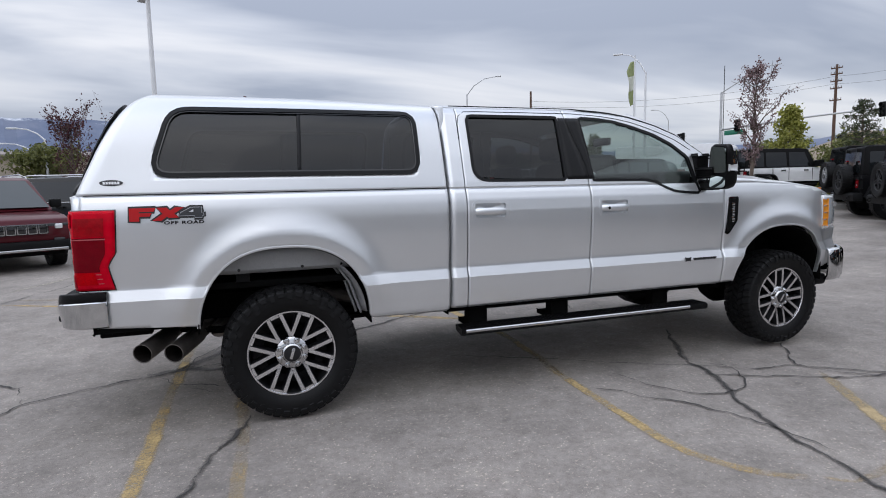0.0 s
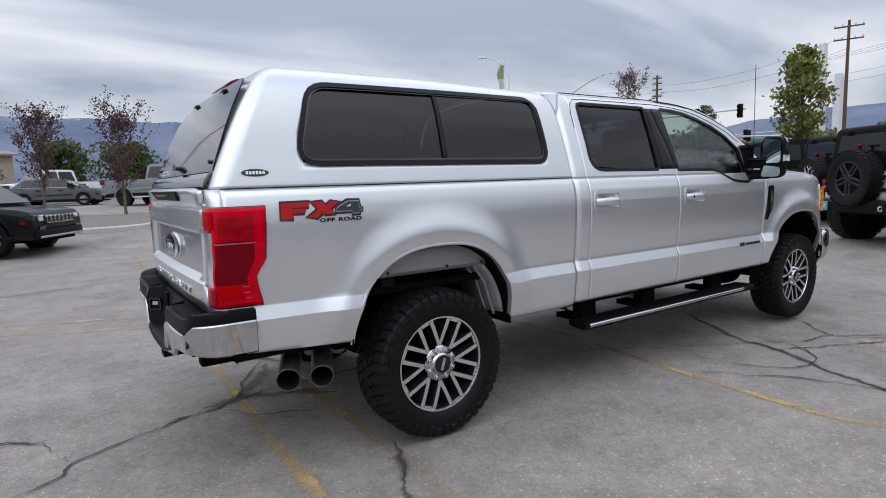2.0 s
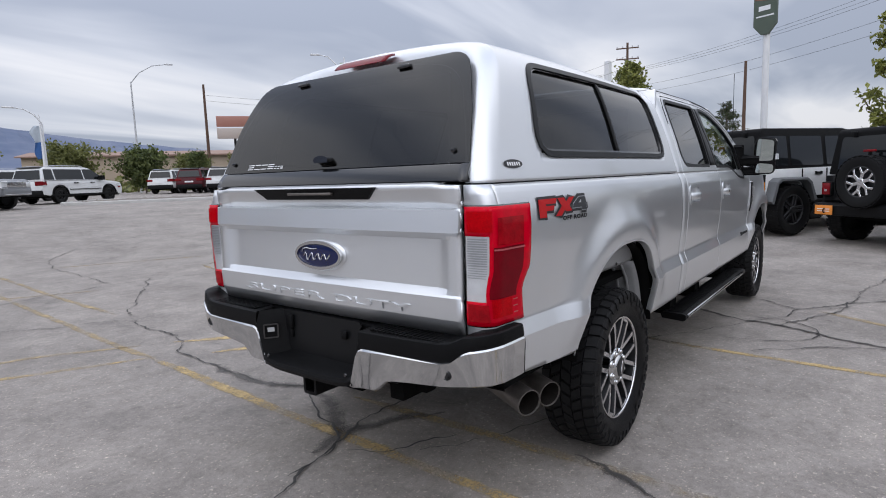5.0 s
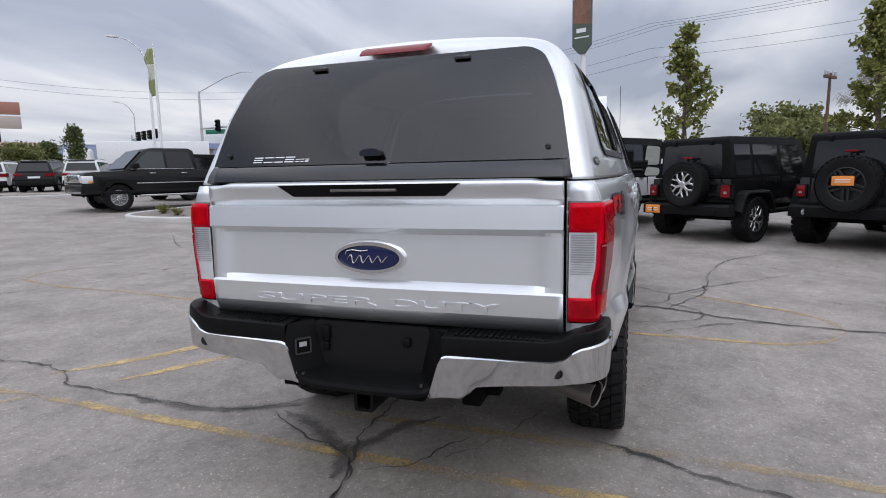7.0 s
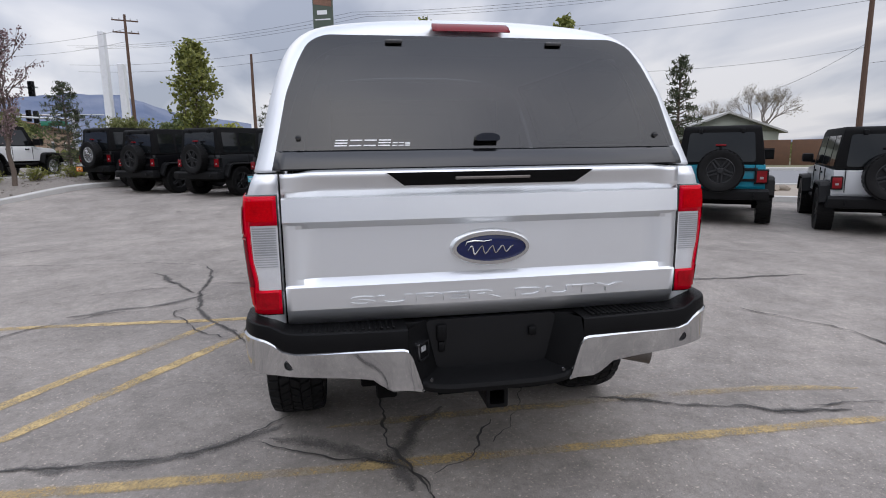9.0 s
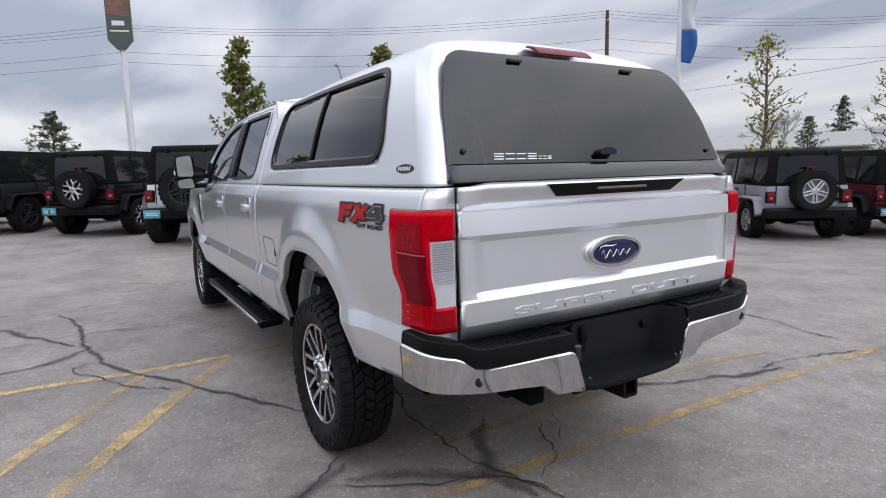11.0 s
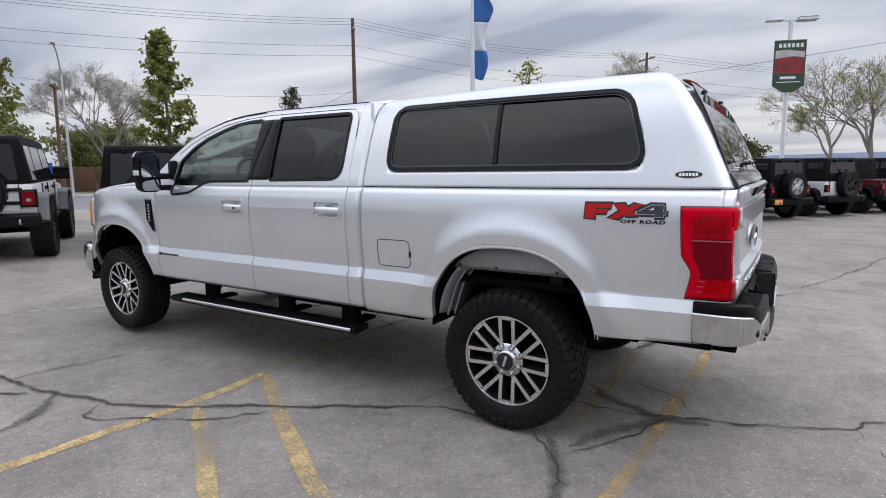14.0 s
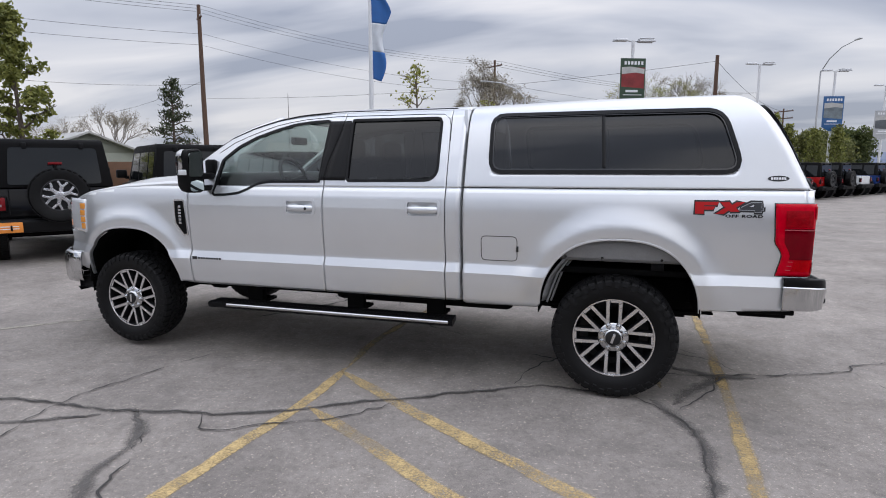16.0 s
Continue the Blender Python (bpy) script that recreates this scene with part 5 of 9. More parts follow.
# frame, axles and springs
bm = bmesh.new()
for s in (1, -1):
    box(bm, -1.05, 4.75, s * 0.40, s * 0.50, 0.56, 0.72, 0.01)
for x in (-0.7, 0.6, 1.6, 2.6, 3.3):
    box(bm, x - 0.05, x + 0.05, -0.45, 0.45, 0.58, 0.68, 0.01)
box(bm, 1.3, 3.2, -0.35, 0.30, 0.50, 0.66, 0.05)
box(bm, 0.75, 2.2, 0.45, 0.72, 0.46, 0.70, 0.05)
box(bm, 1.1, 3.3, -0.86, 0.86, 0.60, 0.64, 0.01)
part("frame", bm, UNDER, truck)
for x in (0.0, WB):
    bm = bmesh.new()
    tube(bm, [(x, -0.78, ZC), (x, -0.3, ZC), (x, 0.3, ZC), (x, 0.78, ZC)], [0.055, 0.06, 0.06, 0.055], 10)
    lathe(bm, [(0.0, -0.17), (0.10, -0.15), (0.165, -0.05), (0.165, 0.05), (0.10, 0.15), (0.0, 0.17)], 16, Matrix.Translation((x, 0.0 if x < 1 else -0.25, ZC)) @ Matrix.Rotation(radians(90), 4, "Z"))
    part("axle", bm, UNDER, truck)
for s in (1, -1):
    bm = bmesh.new()
    for k in range(4):
        box(bm, -0.62 + k * 0.09, 0.66 - k * 0.09, s * 0.53, s * 0.61, ZC + 0.10 - k * 0.014, ZC + 0.112 - k * 0.014, 0.002)
    tube(bm, [(-0.18, s * 0.50, ZC), (0.10, s * 0.52, 0.86)], 0.028, 8)
    part("leaf_spring", bm, UNDER, truck)
    bm = bmesh.new()
    tube(bm, [(WB - 0.02, s * 0.62, ZC), (WB - 0.02, s * 0.60, 0.95)], 0.05, 10)
    part("front_strut", bm, UNDER, truck)
bm = bmesh.new()
lathe(bm, [(0.15, -0.1), (0.36, -0.1), (0.39, -0.05), (0.39, 0.05), (0.36, 0.1), (0.15, 0.1)], 28, Matrix.Translation((-0.55, 0.0, 0.62)) @ Matrix.Rotation(radians(90), 4, "X"), closed=True)
part("spare_tyre", bm, RUBBER, truck)

# ---- wheels ----
def tread_tyre(bm, tb, R, width, rim, lugs=44, lug=0.014):
    """A tyre with a blocky tread and shoulder lugs; its axle lies along y."""
    h = width / 2
    prof = [(rim, h * 0.80), (rim + 0.02, h * 0.92), (rim + (R - rim) * 0.45, h * 1.0), (rim + (R - rim) * 0.78, h * 0.98), (R - lug - 0.012, h * 0.90), (R - lug, h * 0.72), (R - lug, -h * 0.72), (R - lug - 0.012, -h * 0.90), (rim + (R - rim) * 0.78, -h * 0.98), (rim + (R - rim) * 0.45, -h), (rim + 0.02, -h * 0.92), (rim, -h * 0.80)]
    lathe(bm, prof, 72)

    def block(a, da, y0, y1, r0, r1, skew=0.0, drop=0.0):
        vs = []
        for r, f in ((r0, 1.08), (r1, 0.86)):
            for sa, yy in ((-1, y0), (1, y0), (1, y1), (-1, y1)):
                t = a + sa * da * f + skew * (yy - (y0 + y1) / 2)
                rr = r - (drop if abs(yy) > h * 0.85 else 0)
                vs.append(tb.verts.new((rr * math.cos(t), yy, rr * math.sin(t))))
        for f in ((4, 5, 6, 7), (0, 1, 5, 4), (1, 2, 6, 5), (2, 3, 7, 6), (3, 0, 4, 7)):
            tb.faces.new([vs[k] for k in f])

    step = 2 * math.pi / lugs
    for k in range(lugs):
        a = k * step
        for j, (y0, y1, sh, sk) in enumerate(((-0.95, -0.60, 0.0, 0.35), (-0.55, -0.21, 0.45, 1.4), (-0.165, 0.165, 0.1, -1.2), (0.21, 0.55, 0.6, 1.4), (0.60, 0.95, 0.2, 0.35))):
            edge = j in (0, 4)
            block(a + sh * step, step * (0.435 if not edge else 0.40), y0 * h, y1 * h, R - lug - 0.004, R, sk, 0.014 if edge else 0)
        for sgn in (1, -1):
            # lugs that run down the sidewall
            t, w = a + (0.2 if sgn > 0 else 0.0) * step, step * (0.30 if k % 2 else 0.38)
            depth = 0.055 if k % 2 else 0.04
            vs = []
            for yy, rr, f in ((h * 0.93, R - 0.016, 1.0), (h * 1.01, R - 0.030, 1.0), (h * 1.035, R - 0.016 - depth, 0.8), (h * 0.99, R - 0.022 - depth, 0.8)):
                for sa in (-1, 1):
                    vs.append(tb.verts.new((rr * math.cos(t + sa * w * f), sgn * yy, rr * math.sin(t + sa * w * f))))
            for q in ((0, 1, 3, 2), (2, 3, 5, 4), (4, 5, 7, 6), (0, 2, 4, 6), (1, 7, 5, 3)):
                tb.faces.new([vs[n] for n in q])
    # raised rings and letter-sized bars on the sidewall
    for sgn in (1, -1):
        for k in range(26):
            if k % 13 in (0, 1, 6, 7, 8):
                continue
            t, r0 = 2 * math.pi * k / 26, rim + (R - rim) * 0.38
            vs = []
            for rr in (r0, r0 + 0.028):
                for sa in (-0.05, 0.05):
                    vs.append(tb.verts.new((rr * math.cos(t + sa), sgn * (h + 0.004), rr * math.sin(t + sa))))
            tb.faces.new([vs[n] for n in (0, 1, 3, 2)])


def wheel_part(o, turn):
    """One wheel at the origin: outer face towards +y, or -y for o = -1."""
    w = new("wheel")
    bm = bmesh.new()
    tb = bmesh.new()
    tread_tyre(bm, tb, TYRE_R, 0.29, 0.279)
    part("tyre", bm, RUBBER, w, "chunky all-terrain tyre")
    part("tread", tb, TREAD, w, kind="stuff", smooth=20)
    bm = bmesh.new()
    lathe(bm, [(0.279, -0.12 * o), (0.279, 0.110 * o), (0.272, 0.116 * o), (0.264, 0.112 * o), (0.260, 0.09 * o), (0.252, 0.01 * o), (0.245, -0.06 * o), (0.0, -0.065 * o)], 56)
    part("rim", bm, DARK_ALLOY, w, "dark alloy rim with machined spokes")
    bm = bmesh.new()
    lathe(bm, [(0.2785, 0.1105 * o), (0.2765, 0.1205 * o), (0.2680, 0.1195 * o), (0.2660, 0.1150 * o)], 64)
    part("rim_lip", bm, MACHINED, w)
    for k in range(8):
        base = math.pi / 2 + (k + turn) * math.pi / 4

        def at(r, t, y):
            return (r * math.cos(base) - t * math.sin(base), y * o, r * math.sin(base) + t * math.cos(base))

        # two arms side by side, closed by a bar at the rim; flat machined face and dark flanks
        bm = bmesh.new()
        for sgn in (-1, 1):
            rows = []
            for r, off, half, top in ((0.098, 0.0400, 0.0118, 0.096), (0.13, 0.0405, 0.0118, 0.101), (0.20, 0.0415, 0.0122, 0.109), (0.268, 0.0425, 0.0130, 0.113)):
                rows.append([at(r, sgn * off + e, y) for e, y in ((-half - 0.006, top - 0.06), (-half, top - 0.003), (-half + 0.001, top), (half - 0.001, top), (half, top - 0.003), (half + 0.006, top - 0.06))])
            grid(bm, rows)
        grid(bm, [[at(r, t2, y) for t2 in (-0.027, 0.0, 0.027)] for r, y in ((0.246, 0.06), (0.250, 0.110), (0.2505, 0.1125), (0.268, 0.1130))])
        bmesh.ops.recalc_face_normals(bm, faces=bm.faces)
        for f in bm.faces:
            if f.normal.y * o < 0:
                f.normal_flip()
            f.material_index = 1 if abs(f.normal.y) > 0.85 else 0
        part("spoke", bm, [DARK_ALLOY, MACHINED], w, "machined twin spoke", smooth=20)
    bm = bmesh.new()
    lathe(bm, [(0.0, 0.128 * o), (0.050, 0.127 * o), (0.060, 0.121 * o), (0.066, 0.112 * o), (0.095, 0.105 * o), (0.103, 0.098 * o), (0.105, 0.05 * o)], 40)
    part("hub_cap", bm, CHROME, w, "chrome hub cap with eight lug nuts")
    for k in range(8):
        a = 2 * math.pi * (k + 0.5) / 8
        bm = bmesh.new()
        lathe(bm, [(0.0, 0.017 * o), (0.008, 0.0165 * o), (0.011, 0.013 * o), (0.0125, 0.009 * o), (0.018, 0.007 * o), (0.0225, 0.0), (0.023, -0.01 * o)], 14, Matrix.Translation((0.083 * math.cos(a), 0.104 * o, 0.083 * math.sin(a))))
        part("lug_nut", bm, CHROME, w)
    bm = bmesh.new()
    lathe(bm, [(0.0, 0.1305 * o), (0.044, 0.1300 * o), (0.053, 0.1272 * o)], 28)
    part("hub_face", bm, DARK_ALLOY, w)
    bm = bmesh.new()
    box(bm, -0.009, 0.009, min(0.130 * o, 0.1345 * o), max(0.130 * o, 0.1345 * o), -0.036, 0.036, 0.002, turn=Matrix.Rotation(radians(-18 * o), 4, "Y"))
    part("hub_mark", bm, MACHINED, w)
    bm = bmesh.new()
    lathe(bm, [(0.05, -0.02 * o), (0.175, -0.02 * o), (0.175, 0.0), (0.05, 0.0)], 32)
    part("brake_disc", bm, UNDER, w)
    for f in [c for c in w.children if c.name.startswith(("rim", "hub", "lug", "brake"))]:
        f.data.update()
    return w


for side in (1, -1):
    first = wheel_part(side, 0.0 if side > 0 else 0.5)
    first.parent = truck
    first.matrix_basis = pose(0.03, side * 0.845, 0.392) @ Matrix.Scale(0.953, 4)
    second = copy_thing(first, pose(WB - 0.015, side * 0.845, 0.402, 0, 17, 0) @ Matrix.Scale(0.953, 4))

# running boards
for s in (1, -1):
    bm = bmesh.new()
    prof = [(0.83, 0.425), (0.845, 0.437), (0.985, 0.437), (1.0, 0.428), (1.0, 0.40), (0.985, 0.388), (0.84, 0.395)]
    rows = []
    for x in (1.13, 1.16, 1.2, 3.05, 3.12, 3.20):
        f = 1.0 if x > 1.14 else 0.9
        rows.append([(x + 0.10 * (1.0 - y) * (1 if x < 2 else -0.5), s * y, z) for y, z in prof])
    grid(bm, rows, close=True, flip=s > 0)
    for r in (rows[0], rows[-1]):
        bm.faces.new([bm.verts.new(p) for p in r])
    board = part("running_board", bm, TRIM, truck, "black running board with a chrome edge strip")
    bm = bmesh.new()
    tube(bm, [(1.16, s * 0.998, 0.420), (1.19, s * 1.001, 0.421), (2.98, s * 1.001, 0.421), (3.02, s * 0.998, 0.420)], 0.014, 12)
    part("chrome_strip", bm, CHROME, board)
    bm = bmesh.new()
    for k in range(74):
        x = 1.18 + k * 0.025
        box(bm, x, x + 0.014, s * 0.87, s * 0.97, 0.437, 0.4425, 0)
    part("step_tread", bm, RUBBER, board)
    for x in (1.30, 1.95, 2.85):
        bm = bmesh.new()
        box(bm, x - 0.05, x + 0.05, s * 0.62, s * 0.90, 0.405, 0.43, 0.006)
        tube(bm, [(x, s * 0.86, 0.41), (x, s * 0.78, 0.50), (x, s * 0.70, 0.62)], 0.028, 8)
        box(bm, x - 0.07, x + 0.07, s * 0.80, s * 0.86, 0.43, 0.58, 0.01)
        part("step_bracket", bm, UNDER, board)

# towing mirrors
for s in (1, -1):
    arm = part("mirror_arm", (lambda b: (box(b, 3.115, 3.195, s * 0.90, s * 1.08, 1.425, 1.475, 0.018), box(b, 3.125, 3.185, s * 0.90, s * 1.08, 1.335, 1.38, 0.016), box(b, 3.105, 3.210, s * 0.895, s * 0.935, 1.30, 1.58, 0.02), b)[-1])(bmesh.new()), TRIM, truck, "black towing mirror arm")
    bm = bmesh.new()
    out = rounded([(1.050, 1.325), (1.218, 1.325), (1.228, 1.60), (1.205, 1.65), (1.078, 1.66), (1.050, 1.60)], 0.05, 5)
    rows = []
    for x, k in ((3.120, 0.94), (3.130, 1.0), (3.175, 1.0), (3.215, 0.94), (3.240, 0.78), (3.250, 0.4)):
        rows.append([(x, s * (1.14 + (y - 1.14) * k), 1.47 + (z - 1.47) * k) for y, z in out])
    grid(bm, rows, close=True, flip=s > 0)
    bm.faces.new([bm.verts.new(p) for p in rows[-1]])
    bm.faces.new([bm.verts.new((p[0] + 0.012, p[1], p[2])) for p in rows[0]])
    head = part("mirror_head", bm, TRIM, arm)
    bm = bmesh.new()
    rows = []
    for x, k in ((3.170, 1.03), (3.205, 1.02), (3.230, 0.92), (3.252, 0.72), (3.261, 0.35)):
        rows.append([(x, s * (1.14 + (y - 1.14) * k), 1.53 + (z - 1.47) * k * 0.66) for y, z in out])
    grid(bm, rows, close=True, flip=s > 0)
    bm.faces.new([bm.verts.new(p) for p in rows[-1]])
    part("mirror_cap", bm, CHROME, arm, "chrome mirror cap")
    for z0, z1, nm in ((1.446, 1.645, "mirror_glass"), (1.337, 1.430, "spotter_glass")):
        bm = bmesh.new()
        o2 = rounded([(1.064, z0), (1.206, z0), (1.214, z1 - 0.02), (1.086, z1)], 0.025, 4)
        prism(bm, o2 if s < 0 else o2[::-1], lambda u, v: (3.115 + (u - 1.14) * 0.06 - (v - (z0 + z1) / 2) * 0.11, s * u, v), (0.01, 0, 0))
        part(nm, bm, MIRROR, arm)
    bm = bmesh.new()
    box(bm, 3.135, 3.205, s * 1.222, s * 1.235, 1.46, 1.50, 0.005)
    part("mirror_indicator", bm, CLEAR_LENS, arm)

# side markings
for s in (1, -1):
    X = lambda x, z, off=0.002: Matrix(((-s, 0, 0, x), (0, 0, s, s * (side_y(x, z) + off)), (0, 1, 0, z), (0, 0, 0, 1)))
    bedm = [o for o in truck.children if o.name.startswith("bed_side")][0 if s > 0 else 1]
    wide = 0.385

    def slab(pts, mat, name, cx, cz, lift):
        """A flat piece of decal in (along, up) from the decal's middle."""
        bm = bmesh.new()
        q = [(cx - s * u, cz + v) for u, v in pts]
        ring = [bm.verts.new((x, s * (side_y(x, z) + lift), z)) for x, z in q]
        bm.faces.new(ring)
        bmesh.ops.recalc_face_normals(bm, faces=bm.faces)
        return part(name, bm, mat, bedm, smooth=0)

    cx, cz = -0.612, 1.268
    f = [(-0.19, -0.048), (-0.19, 0.05), (-0.055, 0.05), (-0.065, 0.022), (-0.14, 0.022), (-0.14, 0.012), (-0.075, 0.012), (-0.088, -0.014), (-0.14, -0.014), (-0.14, -0.048)]
    xx = [(-0.075, -0.048), (-0.02, 0.004), (-0.05, 0.05), (0.002, 0.05), (0.018, 0.026), (0.045, 0.05), (0.09, 0.05), (0.04, 0.004), (0.062, -0.028), (0.01, -0.028), (0.002, -0.018), (-0.028, -0.048)]
    four = [(0.062, -0.018), (0.072, 0.012), (0.125, 0.05), (0.185, 0.05), (0.185, 0.004), (0.195, 0.004), (0.195, -0.018), (0.185, -0.018), (0.185, -0.034), (0.145, -0.034), (0.145, -0.018)]
    f, xx, four = ([(u, 0.74 * v) for u, v in q] for q in (f, xx, four))
    for name, pts, mat in (("decal_letter_f", f, DECAL_RED), ("decal_letter_x", xx, DECAL_RED), ("decal_figure", four, DECAL_SILVER)):
        big_ = offset_outline(pts, -0.0115)
        slab(big_, DECAL_DARK, "decal_edge", cx, cz, 0.0045)
        slab(pts, mat, name, cx, cz, 0.0060)
    slab(offset_outline(four, 0.0035), DECAL_GREY, "decal_fill", cx, cz, 0.0072)
    slab([(0.100, 0.006), (0.145, 0.030), (0.145, 0.006)], DECAL_DARK, "decal_counter", cx, cz, 0.0080)
    slab([(0.114, 0.0095), (0.140, 0.0235), (0.140, 0.0095)], SILVER, "decal_counter_fill", cx, cz, 0.0088)
    words("OFF ROAD", 0.0235, 0.0006, X(cx - s * 0.088, cz - 0.049, 0.003), DECAL_DARK, "decal_words", bedm, 0.05, 1.2, 0.21, 0.0012)
    for v in bedm.children[-1].data.vertices:
        v.co.y = s * (side_y(v.co.x, v.co.z) + 0.0035)
    # engine badge low on the front door
    fd = [o for o in truck.children if o.name.startswith("front_door") and "frame" not in o.name][0 if s > 0 else 1]
    bm = bmesh.new()
    for k in range(9):
        x = 3.07 + k * 0.025 if s < 0 else 3.27 - k * 0.025
        box(bm, x - 0.009, x + 0.009, s * (side_y(x, 0.79) + 0.001), s * (side_y(x, 0.79) + 0.005), 0.782, 0.798, 0.002)
    x = 3.02 if s < 0 else 3.30
    box(bm, x - 0.035 if s < 0 else x - 0.01, x + 0.01 if s < 0 else x + 0.035, s * (side_y(3.0, 0.79) + 0.001), s * (side_y(3.0, 0.79) + 0.006), 0.778, 0.803, 0.004)
    part("engine_badge", bm, DECAL_DARK, fd)
    if s > 0:
        bm = bmesh.new()
        o = resample(rounded([(0.676, 0.878), (0.93, 0.878), (0.93, 1.052), (0.676, 1.052)], 0.035, 5), 60)
        ring_prism(bm, o, offset_outline(o, 0.005), lambda u, v: (u, side_y(u, v) + 0.001, v), (0, -0.006, 0))
        part("fuel_flap", bm, SEAL, bedm)
        bm = bmesh.new()
        box(bm, 0.668, 0.684, side_y(0.67, 0.96), side_y(0.67, 0.96) + 0.006, 0.945, 0.985, 0.003)
        part("flap_notch", bm, GLOSS_BLACK, bedm)

# cabin: seats, dash and wheel
bm = bmesh.new()
box(bm, 2.88, 3.32, -0.80, 0.80, 1.16, 1.47, 0.06, 3)
box(bm, 2.2, 3.0, -0.16, 0.16, 0.75, 1.08, 0.03)
part("dashboard", bm, DASH, truck)
bm = bmesh.new()
pts = [(2.70 + 0.08 * math.cos(a), 0.42 + 0.19 * math.sin(a), 1.42 + 0.17 * math.cos(a)) for a in (2 * math.pi * k / 28 for k in range(29))]
tube(bm, pts, 0.016, 8, False)
tube(bm, [(2.71, 0.24, 1.43), (2.74, 0.42, 1.40), (2.71, 0.60, 1.43)], 0.02, 6)
tube(bm, [(2.74, 0.42, 1.40), (3.0, 0.42, 1.3)], 0.03, 6)
part("steering_wheel", bm, DASH, truck)
for x, lay in ((2.18, 1), (1.30, 0)):
    for y in (0.42, -0.42) if lay else (0.45, 0.0, -0.45):
        bm = bmesh.new()
        box(bm, x, x + 0.52, y - 0.25, y + 0.25, 0.86, 1.02, 0.05, 3)
        box(bm, x - 0.10, x + 0.06, y - 0.25, y + 0.25, 0.95, 1.55, 0.06, 3, (0.8, 0.85))
        box(bm, x - 0.10, x + 0.02, y - 0.13, y + 0.13, 1.57, 1.75, 0.05, 3)
        part("cab_seat", bm, CLOTH, truck)
bm = bmesh.new()
box(bm, 1.10, 3.3, -0.88, 0.88, 0.66, 0.74, 0.01)
part("cab_floor", bm, DASH, truck)
bm = bmesh.new()
box(bm, 2.88, 2.92, -0.12, 0.12, 1.72, 1.79, 0.015)
part("cabin_mirror", bm, DASH, truck)

bm = bmesh.new()
tube(bm, [(3.50, -0.80, 1.38), (3.50, -0.80, 1.42)], 0.014, 8)
tube(bm, [(3.50, -0.80, 1.42), (3.495, -0.80, 2.30)], 0.0028, 5)
part("radio_aerial", bm, SEAL, truck)

# ---- canopy on the bed ----
canopy = empty("truck_canopy", pose(0, 0, 0), "silver fibreglass truck canopy with dark windows on the bed", "canopy")
SECTION = [(0.948, 1.382), (0.938, 1.42), (0.905, 1.53), (0.868, 1.65), (0.832, 1.75), (0.794, 1.838), (0.750, 1.899), (0.688, 1.946), (0.598, 1.976), (0.45, 1.998), (0.25, 2.012), (0.0, 2.018)]
R0, FRONT_DROP = 0.075, 0.026
BACK = [(1.37, -1.090), (1.51, -1.036), (1.665, -0.973), (1.78, -0.917), (1.88, -0.857), (1.93, -0.818), (1.965, -0.780), (2.02, -0.70)]


def canopy_half(z, x=0.0):
    return along([(b, a) for a, b in SECTION], z)


def canopy_narrow(x):
    """How much the sides draw in towards the rear, as the bed below does."""
    return 0.070 * (max(0.0, 0.2 - x) / 1.25) ** 2


def canopy_drop(x):
    return along([(-0.5, 0.0), (0.2, 0.004), (1.05, FRONT_DROP)], x)


HALF = smooth_line([Vector(p) for p in SECTION], 3)


def section(x, d=0.0, dz=None):
    """The canopy's outline across the truck at x, drawn in by d, at the top by dz."""
    dz = d if dz is None else dz
    pts = []
    nar, drop = canopy_narrow(x), canopy_drop(x)
    for p in HALF:
        f = ease(1.375, 1.9, p.y)
        y = p.x - nar * (1 - 0.35 * f)
        z = p.y - drop * f
        pts.append((y * (1 - d / 0.93), 1.382 + (z - 1.382) * (1 - dz / 0.63)))
    return pts + [(-y, z) for y, z in pts[-2::-1]]


def back_x(y, z):
    """The sloped rear face, slightly bowed in plan."""
    return (along(BACK, z - 0.02) + along(BACK, z) + along(BACK, z + 0.02)) / 3 + 0.004 * (y / 0.8) ** 2


side_win = rounded([(-0.692, 1.490), (0.880, 1.490), (0.890, 1.874), (-0.575, 1.874)], [0.11, 0.075, 0.075, 0.10], 7)
bm = bmesh.new()
rows = []
for u in [0, 0.004] + steps(0.01, 1.0, 0.0105):
    row = []
    guess = section(1.059 - u * 1.9)
    for k in range(len(guess)):
        y, z = guess[k]
        x = 1.059 + (back_x(y, z) + R0 - 1.059) * u
        row.append((x, *section(x)[k]) if u > 0.5 else (x, y, z) if u == 0 else (x, *section(x)[k]))
    rows.append(row)
for a in steps(15, 90, 15):
    d, e2 = R0 * (1 - math.cos(radians(a))), R0 * math.sin(radians(a))
    outer, inner_ = section(-0.99), section(-0.99, d)
    rows.append([(back_x(*o) + R0 - e2, *i) for o, i in zip(outer, inner_)])
for d, dz, deep in ((0.092, 0.112, 0.0), (0.096, 0.116, 0.012), (0.11, 0.130, 0.014)):
    rows.append([(back_x(y, z) + deep, y, z) for y, z in section(-0.99, d, dz)])
grid(bm, rows)
bmesh.ops.recalc_face_normals(bm, faces=bm.faces)
dead = [f for f in bm.faces if abs(f.calc_center_median().y) > 0.5 and inside(side_win, f.calc_center_median().x, f.calc_center_median().z)]
bmesh.ops.delete(bm, geom=dead, context="FACES")
shell = thicken(part("canopy_shell", bm, SHELL_PAINT, canopy), 0.012)

